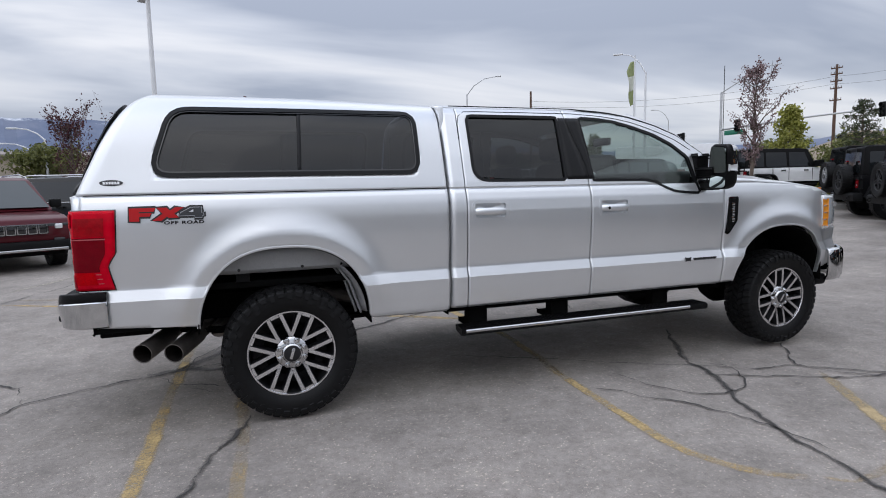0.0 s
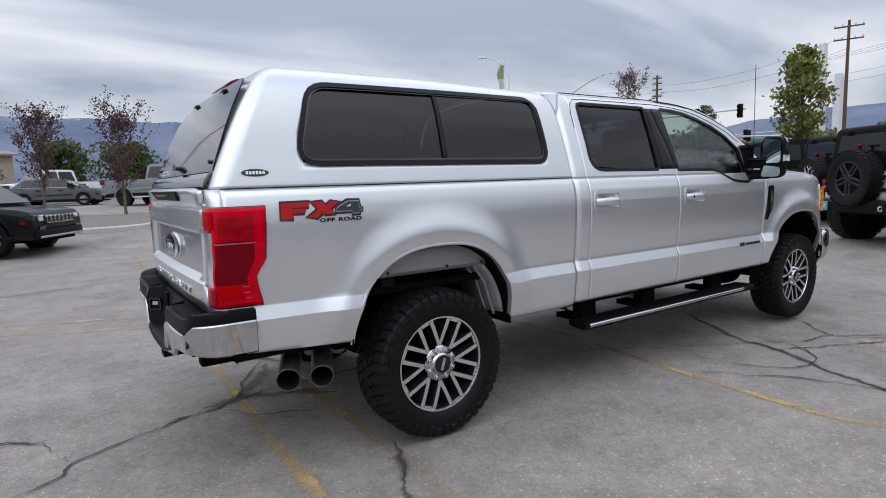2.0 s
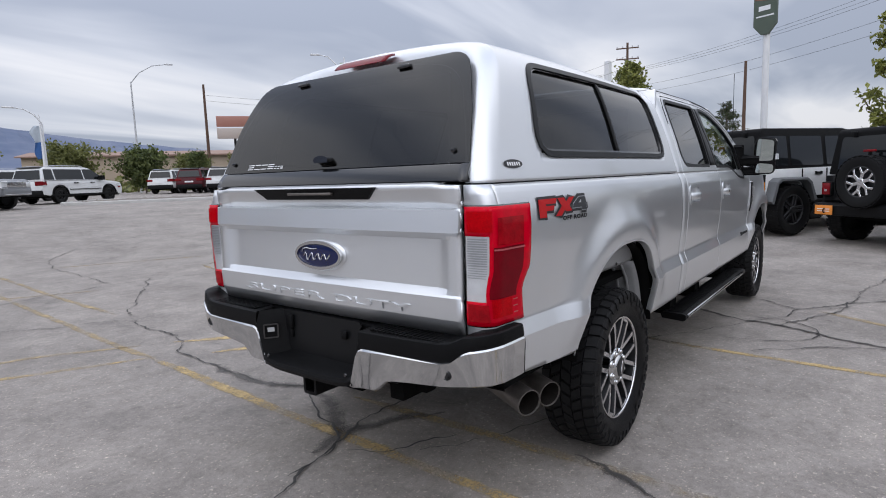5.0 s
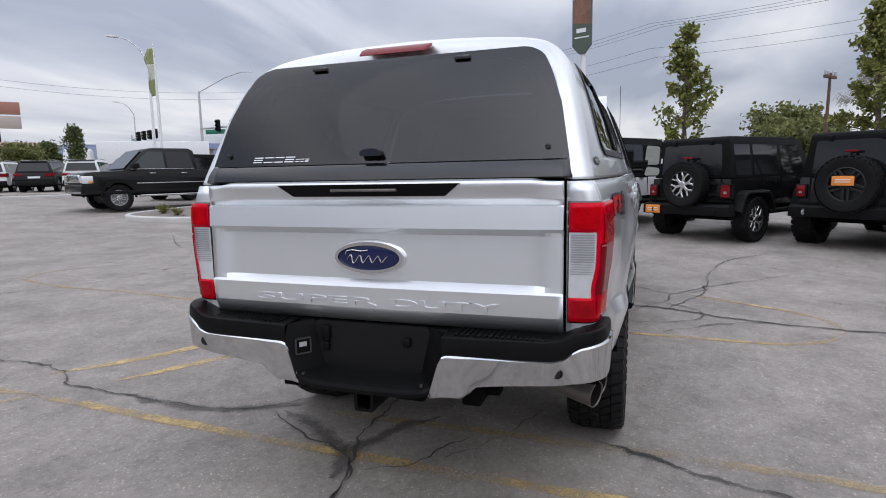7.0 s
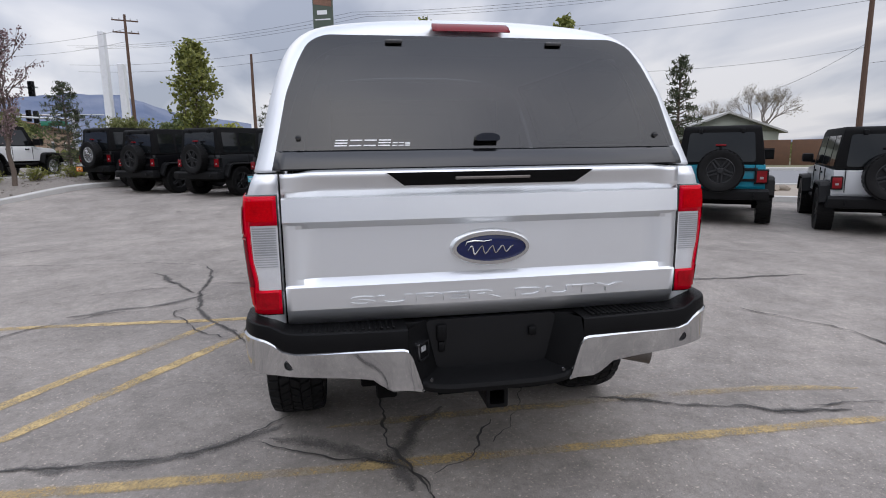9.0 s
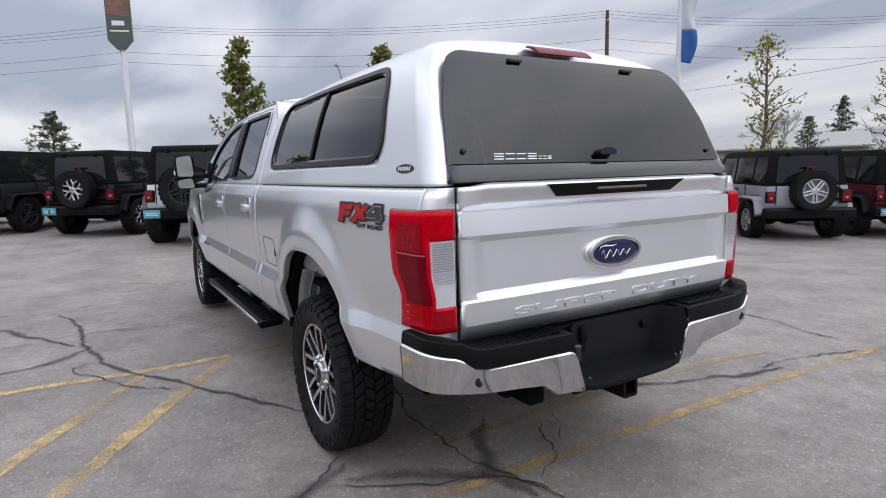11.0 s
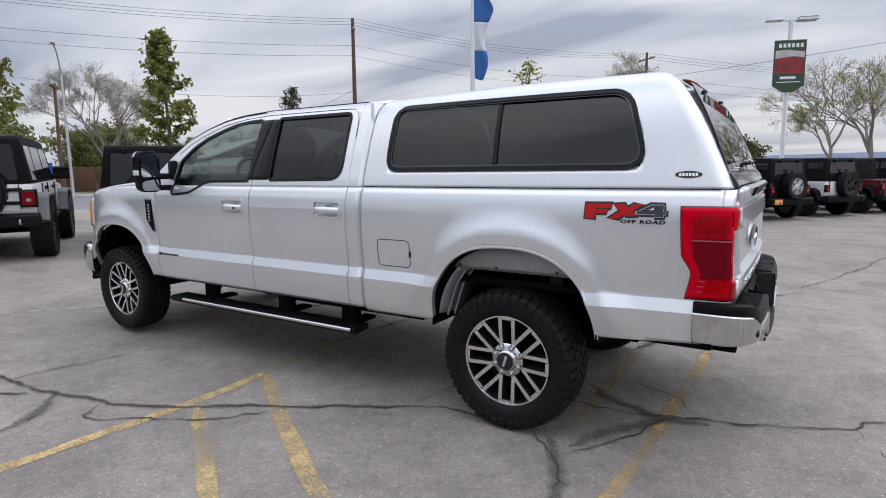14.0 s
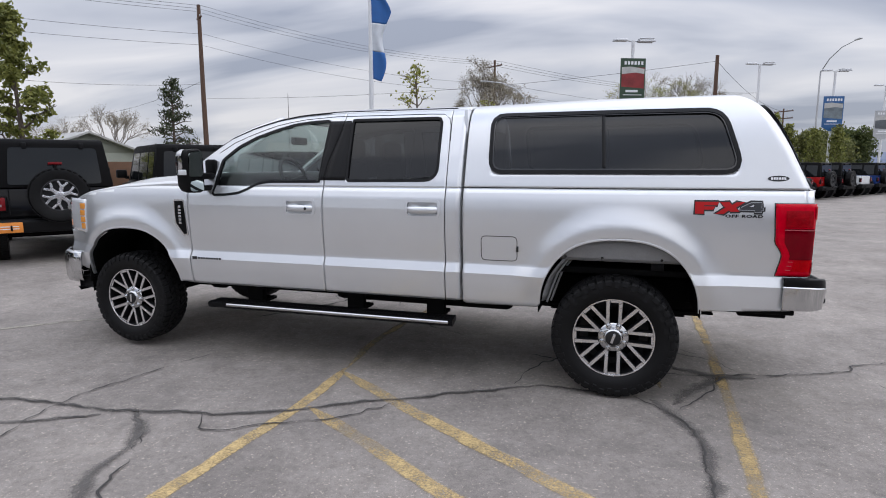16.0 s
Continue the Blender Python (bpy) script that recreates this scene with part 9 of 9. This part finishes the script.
# ---- poles, signs, flags and wires ----
def double_lamp(x, y, height, label, turn=0.0, panel=None, base=None):
    """A white lot pole with two flat lamp heads, and where asked a hanging sign."""
    z0 = ground_z(x, y) if base is None else base
    pole = empty("lot_lamp", pose(x, y, z0, 0, 0, turn), label, "lamp post")
    bm = bmesh.new()
    tube(bm, [(0, 0, 0), (0, 0, height)], [0.10, 0.075], 12)
    part("pole", bm, WHITE_STEEL, pole)
    bm = bmesh.new()
    lathe(bm, [(0.22, 0), (0.22, 0.55), (0.20, 0.6), (0, 0.6)], 16, Matrix.Rotation(radians(90), 4, "X"))
    part("footing", bm, CONCRETE, pole)
    for s in (1, -1):
        bm = bmesh.new()
        tube(bm, [(0, 0, height - 0.05), (0, s * 0.30, height)], 0.03, 6)
        box(bm, -0.17, 0.17, s * 0.28, s * 0.95, height - 0.03, height + 0.09, 0.03, 2, (0.8, 0.9))
        part("lamp_head", bm, GALV, pole)
    if panel:
        z1, z2, w, kind = panel
        faces = {"green": ((0.075, 0.10, 0.075), (0.24, 0.12, 0.075), (0.05, 0.08, 0.06)), "red": ((0.03, 0.065, 0.035), (0.30, 0.03, 0.03), (0.035, 0.06, 0.035)), "blue": ((0.03, 0.12, 0.30), (0.20, 0.24, 0.26), (0.02, 0.09, 0.25)), "grey": ((0.45, 0.46, 0.47), (0.12, 0.13, 0.14), (0.5, 0.5, 0.5))}[kind]
        out = [(-w / 2, z2), (w / 2, z2), (w / 2, z1 + 0.26), (w * 0.16, z1), (-w * 0.16, z1), (-w / 2, z1 + 0.26)]
        bm = bmesh.new()
        prism(bm, out, lambda u, v: (-0.13, u, v), (0.06, 0, 0))
        bmesh.ops.recalc_face_normals(bm, faces=bm.faces)
        board = part("sign_panel", bm, surface("sign_ground", faces[0], 0.4, 0, 0.2, 3), pole)
        H = z2 - z1
        for sx in (-0.134, -0.066):
            bm = bmesh.new()
            a, b = z1 + H * 0.34, z1 + H * 0.80
            q = [(-w * 0.46, a), (w * 0.46, a + H * 0.04), (w * 0.46, b), (-w * 0.46, b)]
            bm.faces.new([bm.verts.new((sx, u, v)) for u, v in q])
            part("sign_picture", bm, surface("sign_picture", faces[1], 0.4, 0, 0.7, 2.2), board, smooth=0)
            bm = bmesh.new()
            q = [(-w * 0.46, z1 + H * 0.66), (-w * 0.1, z1 + H * 0.69), (w * 0.46, z1 + H * 0.65), (w * 0.46, b), (w * 0.1, b + H * 0.02), (-w * 0.46, b - H * 0.03)]
            bm.faces.new([bm.verts.new((sx * 1.015, u, v)) for u, v in q])
            part("picture_sky", bm, surface("picture_sky", (0.50, 0.50, 0.48), 0.4, 0, 0.4, 3), board, smooth=0)
            bars = [(-w * 0.40 + k * w * 0.135, -w * 0.31 + k * w * 0.135, z2 - H * 0.14, z2 - H * 0.065) for k in range(6)]
            bars += [(-w * 0.22, w * 0.28, z1 + H * 0.255, z1 + H * 0.305), (-w * 0.38, w * 0.38, z1 + H * 0.19, z1 + H * 0.205)]
            for u0, u1, v0, v1 in bars:
                bm = bmesh.new()
                bm.faces.new([bm.verts.new((sx * 1.02, u, v)) for u, v in ((u0, v0), (u1, v0), (u1, v1), (u0, v1))])
                part("sign_bar", bm, DECAL_WHITE, board, smooth=0)
    return pole


def street_lamp(x, y, height, reach, turn, label, mat=GALV, base=None):
    z0 = ground_z(x, y) if base is None else base
    lamp = empty("street_lamp", pose(x, y, z0, 0, 0, turn), label, "street lamp")
    bm = bmesh.new()
    tube(bm, [(0, 0, 0), (0, 0, height * 0.6), (0, 0, height * 0.86)], [0.10, 0.075, 0.06], 8)
    part("pole", bm, mat, lamp)
    bm = bmesh.new()
    tube(bm, [(0, 0, height * 0.85), (reach * 0.25, 0, height * 0.93), (reach * 0.6, 0, height * 0.985), (reach, 0, height)], [0.05, 0.045, 0.04, 0.035], 6)
    arm = part("arm", bm, mat, lamp)
    bm = bmesh.new()
    box(bm, reach - 0.1, reach + 0.55, -0.12, 0.12, height - 0.05, height + 0.05, 0.03)
    part("lamp_head", bm, mat, arm)
    return lamp


def utility_pole(x, y, height, label, arms=(0.95,), turn=0.0, base=None, wide=1.2, thick=1.0):
    z0 = ground_z(x, y) if base is None else base
    pole = empty("utility_pole", pose(x, y, z0, 0, 0, turn), label, "utility pole")
    bm = bmesh.new()
    tube(bm, [(0, 0, 0), (0.03, 0.02, height * 0.5), (0, 0, height)], [0.19 * thick, 0.16 * thick, 0.12 * thick], 9)
    part("pole", bm, WOODPOLE, pole)
    for f in arms:
        bm = bmesh.new()
        box(bm, -0.06, 0.06, -wide, wide, height * f - 0.06, height * f + 0.06, 0.01)
        arm = part("crossarm", bm, WOODPOLE, pole)
        for y2 in (-0.92, -0.42, 0.42, 0.92):
            bm = bmesh.new()
            y2 *= wide / 1.0
            lathe(bm, [(0.0, 0.2), (0.05, 0.18), (0.05, 0.05), (0.03, 0.0)], 8, Matrix.Translation((0, y2, height * f + 0.05)) @ Matrix.Rotation(radians(90), 4, "X"))
            part("insulator", bm, GALV, arm)
    return pole


def cable(points, sag, label="black overhead cable between poles", r=0.014):
    bm = bmesh.new()
    for a, b in zip(points, points[1:]):
        a, b = Vector(a), Vector(b)
        pts = [a.lerp(b, k / 12) - Vector((0, 0, sag * 4 * (k / 12) * (1 - k / 12))) for k in range(13)]
        tube(bm, pts, r, 4, False)
    return tagged(new("cable", mesh_of("cable", bm, WIRE)), label, "cable")


double_lamp(-3.1, 20.0, 8.2, "tall white lot lamp post with two heads", 20)
double_lamp(16.4, 0.85, 9.2, "white lot lamp post with a hanging green sign", -20, (4.82, 7.4, 0.66, "green"))
double_lamp(-0.36, -24.16, 7.35, "white lot lamp post with a hanging red and green sign", -68, (4.50, 6.55, 1.18, "red"))
double_lamp(-13.7, -41.2, 8.0, "white lot lamp post with a hanging blue sign", -75, (4.0, 6.3, 1.35, "blue"))
double_lamp(-20.5, -51.6, 8.0, "white lot lamp post with a hanging pale sign", -75, (3.7, 6.0, 1.5, "grey"))
double_lamp(-8.7, -39.3, 8.2, "white lot lamp post with two heads", -70)


def flag(x, y, height, z1, z2, colors, label, turn):
    """A slim pole with a rippled hanging banner."""
    post = empty("flag_pole", pose(x, y, ground_z(x, y), 0, 0, turn), label, "flag")
    bm = bmesh.new()
    tube(bm, [(0, 0, 0), (0, 0, z1 - 0.3), (0, 0, height)], [0.085, 0.07, 0.03], 10)
    part("pole", bm, WHITE_STEEL, post)
    n = len(colors)
    for k, c in enumerate(colors):
        bm = bmesh.new()
        a, b = z1 + (z2 - z1) * k / n, z1 + (z2 - z1) * (k + 1) / n
        rows = []
        for z in steps(a, b, 0.05):
            t = (z - z1) / (z2 - z1)
            wid = 0.62 * (1 - max(0, t - 0.80) / 0.42) + 0.10 * math.sin(t * 9)
            rows.append([(0.05 * math.sin(u * 7 + t * 8) * u, -0.02 + wid * u - 0.30 * (1 - t) * u, z - 0.10 * u * (1 - t)) for u in steps(0, 1, 0.1)])
        grid(bm, rows)
        thicken(part("banner", bm, surface("banner_cloth", c, 0.8, 0, 0.15, 8), post), 0.004)
    return post


flag(7.2, -11.42, 7.6, 4.24, 6.6, ((0.03, 0.13, 0.38), (0.62, 0.66, 0.70), (0.03, 0.13, 0.38)), "white pole with a hanging blue and white banner", 112)
flag(20.6, 22.6, 7.6, 5.0, 7.3, ((0.21, 0.25, 0.10), (0.50, 0.52, 0.44), (0.25, 0.29, 0.13)), "white pole with a green and pale banner", 10)
flag(11.1, 40.3, 5.3, 2.6, 4.6, ((0.03, 0.10, 0.28), (0.4, 0.45, 0.5)), "white pole with a blue banner", 60)
street_lamp(11.3, 40.6, 5.7, 1.4, 170, "white street lamp beyond the lot", WHITE_STEEL)
street_lamp(26.1, 28.6, 9.3, 1.6, 140, "white street lamp near the crossing", WHITE_STEEL)
street_lamp(-11.9, 39.0, 4.8, 1.6, 170, "white street lamp at the far side", WHITE_STEEL)
street_lamp(-16.6, 53.0, 4.8, 2.0, 170, "white street lamp in the distance", WHITE_STEEL)
street_lamp(22.4, 52.0, 11.5, 3.0, -30, "grey street lamp with a long arm")
street_lamp(37.0, -14.0, 8.6, 2.6, 150, "grey street lamp with a long arm across the road")
street_lamp(7.3, -41.2, 8.0, 3.0, 20, "grey street lamp with a long arm beyond the road")
street_lamp(-16.1, -53.0, 11.0, 5.0, 100, "grey street lamp with a long arm")
street_lamp(62.0, 68.3, 11.0, 2.0, 150, "grey street lamp by the crossing")

# traffic signals at the crossing
def signal_head(parent, x, y, z):
    bm = bmesh.new()
    box(bm, x - 0.16, x + 0.16, y - 0.22, y + 0.22, z - 0.62, z + 0.62, 0.04)
    h = part("signal_head", bm, PLASTIC, parent)
    for k in (-0.38, 0.0, 0.38):
        bm = bmesh.new()
        lathe(bm, [(0.17, 0.0), (0.17, 0.22), (0.15, 0.22), (0.15, 0.0)], 12, Matrix.Translation((x - 0.16, y, z + k)) @ Matrix.Rotation(radians(90), 4, "Z"))
        part("signal_visor", bm, PLASTIC, h)


def signal_mast(x, y, h, reach, heads, turn, label, lamp=0.0):
    z0 = ground_z(x, y)
    mast = empty("signal_mast", pose(x, y, z0, 0, 0, turn), label, "traffic light")
    bm = bmesh.new()
    tube(bm, [(0, 0, 0), (0, 0, h + (3.6 if lamp else 0.3))], [0.17, 0.11], 10)
    part("pole", bm, GALV, mast)
    bm = bmesh.new()
    tube(bm, [(0, 0, h - 0.4), (0, -reach * 0.5, h - 0.05), (0, -reach, h)], [0.12, 0.09, 0.06], 8)
    part("mast_arm", bm, GALV, mast)
    if lamp:
        bm = bmesh.new()
        tube(bm, [(0, 0, h + 3.5), (0, -lamp * 0.5, h + 4.9), (0, -lamp * 0.8, h + 5.4), (0, -lamp, h + 5.35)], 0.06, 6)
        part("lamp_arm", bm, GALV, mast)
    for f in heads:
        signal_head(mast, -0.25, -reach * f, h - 0.15)
    bm = bmesh.new()
    box(bm, -0.05, 0.0, -2.9, -0.5, h - 1.05, h - 0.55, 0.01)
    part("street_sign", bm, surface("green_sign", (0.02, 0.18, 0.11), 0.4), mast)
    return mast


signal_mast(49.2, 45.2, 6.0, 20.0, (0.11, 0.2, 0.42, 0.78, 0.98), 8, "grey traffic signal mast with a long arm over the crossing", 6.5)
signal_mast(61.5, 68.5, 6.2, 10.5, (0.35, 0.55, 0.75, 0.95), -25, "far traffic signal mast at the crossing")
signal_mast(66.0, 44.0, 5.0, 18.0, (0.1, 0.35, 0.6, 0.85), 5, "far traffic signal mast at the crossing")
signal_mast(62.0, 27.0, 4.6, 13.0, (0.25, 0.5, 0.75, 1.0), 190, "far traffic signal mast with four heads")

utility_pole(35.1, -38.5, 15.2, "brown wooden utility pole across the road", (0.93,), 53, wide=0.7, thick=1.25)
utility_pole(13.6, -59.5, 13.0, "brown wooden utility pole beyond the road", (0.95,), 53)
utility_pole(-6.3, -41.0, 9.2, "brown wooden utility pole beyond the parked row", (), 53)
utility_pole(-18.0, -72.0, 8.0, "wooden utility pole in the distance", (0.96, 0.86), 40, thick=0.7)
utility_pole(25.6, -8.4, 5.2, "slim wooden utility pole with one crossarm", (0.97,), 53, wide=0.5, thick=0.45)
utility_pole(58.7, 8.8, 10.5, "dark wooden utility pole", (), 30)
utility_pole(62.0, 21.2, 14.5, "tall wooden utility pole with two crossarms", (0.96, 0.88), 20)
utility_pole(61.0, 41.3, 12.6, "tall wooden utility pole by the crossing", (0.97, 0.92, 0.86, 0.80, 0.70), 20, wide=0.55)
utility_pole(33.2, 58.4, 11.5, "dark wooden utility pole", (), 20)
TOPS = [(58.0, -2.0, 15.0), (35.1, -38.5, 14.9), (13.6, -59.5, 12.7), (-18.0, -92.0, 12.0)]
for k in range(5):
    off = (k % 3 - 1) * 1.1
    dz = 0.0 if k < 3 else -2.3 - (k - 3) * 0.7
    cable([(x + 0.8 * off, y - 0.6 * off, z + dz) for x, y, z in [(80.0, 33.0, 15.0)] + TOPS], 0.9)
cable([(35.1, -38.5, 8.6), (48.0, -16.2, 8.4)], 0.8)
cable([(35.1, -38.5, 8.9), (60.0, -46.0, 7.0)], 0.8)
cable([(35.1, -38.5, 7.4), (-6.3, -41.0, 8.8), (-18.0, -72.0, 7.7)], 0.7)
cable([(62.0, 21.2, 13.9), (61.0, 41.3, 12.2), (33.2, 58.4, 11.2)], 1.0)
cable([(62.0, 21.2, 12.7), (61.0, 41.3, 11.4), (33.2, 58.4, 10.6)], 1.0)

# twin white pylon and a far advertising board
for dx in (0.0, 1.6):
    bm = bmesh.new()
    box(bm, -0.55, 0.55, -0.35, 0.35, 0, 10.0 + 3.2 * (dx > 0), 0.05, 1, (0.8, 0.8))
    ob = tagged(new("sign_pylon", mesh_of("sign_pylon", bm, WHITE_STEEL)), "tall plain white sign pylon", "sign")
    ob.location = (64.0, 22.6 + dx, ground_z(64, 22))
board = empty("advertising_board", pose(46.6, 73.6, 0.85, 0, 0, 55), "pale advertising board on a single post", "sign")
bm = bmesh.new()
tube(bm, [(0, 0, 0), (0, 0, 7.2)], 0.18, 8)
part("post", bm, PLASTIC, board)
for k, c in enumerate(((0.45, 0.40, 0.36), (0.36, 0.17, 0.13))):
    bm = bmesh.new()
    box(bm, -0.2, 0.2, -2.4, 2.4, 7.0 + k * 1.7, 8.5 + k * 1.7, 0.03)
    part("board", bm, surface("board_face", c, 0.5), board)


def low_house(x, y, w, d, h, ridge, turn, wall_c, roof_c, label, base=None):
    z0 = ground_z(x, y) if base is None else base
    house = empty("house", pose(x, y, z0, 0, 0, turn), label, "house")
    bm = bmesh.new()
    box(bm, -w / 2, w / 2, -d / 2, d / 2, 0, h, 0.02)
    part("wall", bm, surface("house_wall", wall_c, 0.8, 0, 0.12, 1.0), house)
    bm = bmesh.new()
    for s in (1, -1):
        vs = [(-w / 2 - 0.5, s * (d / 2 + 0.5), h - 0.15), (w / 2 + 0.5, s * (d / 2 + 0.5), h - 0.15), (w / 2 + 0.5, 0, h + ridge), (-w / 2 - 0.5, 0, h + ridge)]
        a = [bm.verts.new(v) for v in vs]
        b = [bm.verts.new((v[0], v[1], v[2] + 0.15)) for v in vs]
        bm.faces.new(a), bm.faces.new(b)
        for k in range(4):
            bm.faces.new((a[k], a[(k + 1) % 4], b[(k + 1) % 4], b[k]))
    bmesh.ops.recalc_face_normals(bm, faces=bm.faces)
    part("roof", bm, surface("house_roof", roof_c, 0.9, 0, 0.2, 1.5), house)
    for s in (1, -1):
        bm = bmesh.new()
        vs = [(s * (w / 2 - 0.02), -d / 2, h), (s * (w / 2 - 0.02), d / 2, h), (s * (w / 2 - 0.02), 0, h + ridge)]
        bm.faces.new([bm.verts.new(v) for v in vs])
        thicken(part("gable", bm, surface("gable_boards", tuple(c * 0.9 for c in wall_c), 0.8, 0, 0.12, 1.0), house), 0.02)
    for u in (-0.3, 0.1, 0.35):
        for s in (1, -1):
            bm = bmesh.new()
            box(bm, u * w - 0.6, u * w + 0.6, s * (d / 2 - 0.02), s * (d / 2 + 0.05), 0.9, 2.1, 0.02)
            win = part("window", bm, WHITE_STEEL, house)
            bm = bmesh.new()
            box(bm, u * w - 0.5, u * w + 0.5, s * (d / 2 + 0.02), s * (d / 2 + 0.06), 1.0, 2.0)
            part("pane", bm, CAR_GLASS, win)
    return house


low_house(45.5, -33.0, 11, 8, 2.6, 1.5, -20, (0.30, 0.32, 0.27), (0.42, 0.42, 0.40), "low pale green house with a grey roof")
low_house(53.0, -30.0, 14, 8, 2.6, 1.4, 40, (0.34, 0.30, 0.25), (0.33, 0.32, 0.31), "low tan house with a grey roof")
low_house(31.0, -57.0, 16, 9, 2.8, 1.3, 30, (0.40, 0.37, 0.33), (0.38, 0.37, 0.35), "low pale house far off")
low_house(34.0, 72.0, 26, 12, 4.2, 0.6, -30, (0.42, 0.34, 0.26), (0.30, 0.20, 0.16), "low tan store building far off", 0.85)
low_house(70.0, 74.0, 30, 14, 4.6, 0.5, 50, (0.36, 0.33, 0.30), (0.26, 0.24, 0.23), "low store building beyond the crossing", 0.85)
low_house(72.0, 38.0, 20, 10, 3.6, 1.2, 15, (0.38, 0.26, 0.18), (0.30, 0.17, 0.11), "brown store building with a hipped roof", 0.85)
low_house(-20, 62, 30, 12, 4.0, 0.5, 10, (0.36, 0.31, 0.25), (0.25, 0.22, 0.2), "low tan building far off", 0.85)

# board fence along the houses
fence = empty("board_fence", pose(0, 0, 0), "brown wooden board fence across the road", "fence")
FENCE = surface("brown_fence_boards", (0.13, 0.068, 0.040), 0.85, 0, 0.3, 3, 0.4, 40)
bm = bmesh.new()
box(bm, -0.02, 0.02, -0.95, 0.95, 0, 1.8, 0.01)
fme = mesh_of("panel", bm, FENCE)
for k in range(46):
    p = at_row(45.5, -30 + k * 2.0)
    o = new("panel", fme)
    o.parent = fence
    o.matrix_basis = pose(p.x, p.y, ground_z(p.x, p.y) + 0.05, 0, 0, ROW_TURN)
# small blue notice board before the fence
notice = empty("notice_board", pose(35.3, -11.7, ground_z(35.3, -11.7), 0, 0, 150), "small blue notice board with a white rim on posts", "sign")
for y in (-0.55, 0.55):
    bm = bmesh.new()
    box(bm, -0.03, 0.03, y - 0.03, y + 0.03, 0, 2.10, 0.005)
    part("post", bm, WHITE_STEEL, notice)
bm = bmesh.new()
box(bm, -0.05, -0.031, -0.64, 0.64, 1.18, 2.10, 0.004)
face_ob = part("board", bm, DECAL_WHITE, notice)
bm = bmesh.new()
for sx in (-0.054, -0.027):
    box(bm, sx, sx + 0.004, -0.59, 0.59, 1.24, 2.04, 0)
part("board_face", bm, surface("blue_board_face", (0.03, 0.10, 0.42), 0.5, 0, 0.6, 3), face_ob, "blue printed face")
# white box trailer of a far lorry
lorry = empty("box_lorry", pose(37.5, 43.5, 0.83, 0, 0, 132), "white box lorry parked far off", "lorry")
bm = bmesh.new()
box(bm, -7, 2.2, -1.25, 1.25, 1.1, 3.9, 0.05)
part("box", bm, WHITE_STEEL, lorry)
bm = bmesh.new()
box(bm, 2.5, 5.0, -1.15, 1.15, 0.6, 3.3, 0.25, 3, (0.8, 0.9))
part("cab", bm, WHITE_STEEL, lorry)
for x in (-5.5, -4.2, 4.0):
    for s in (1, -1):
        put_wheel(lorry, x, s * 1.05, 0.5, 0.5, 0.3, "silver", s)
road_car(pose(*[*at_row(25.5, 9.0), 0.02], 0, 0, 53), WHITE, "white saloon car on the road", "car", "saloon")
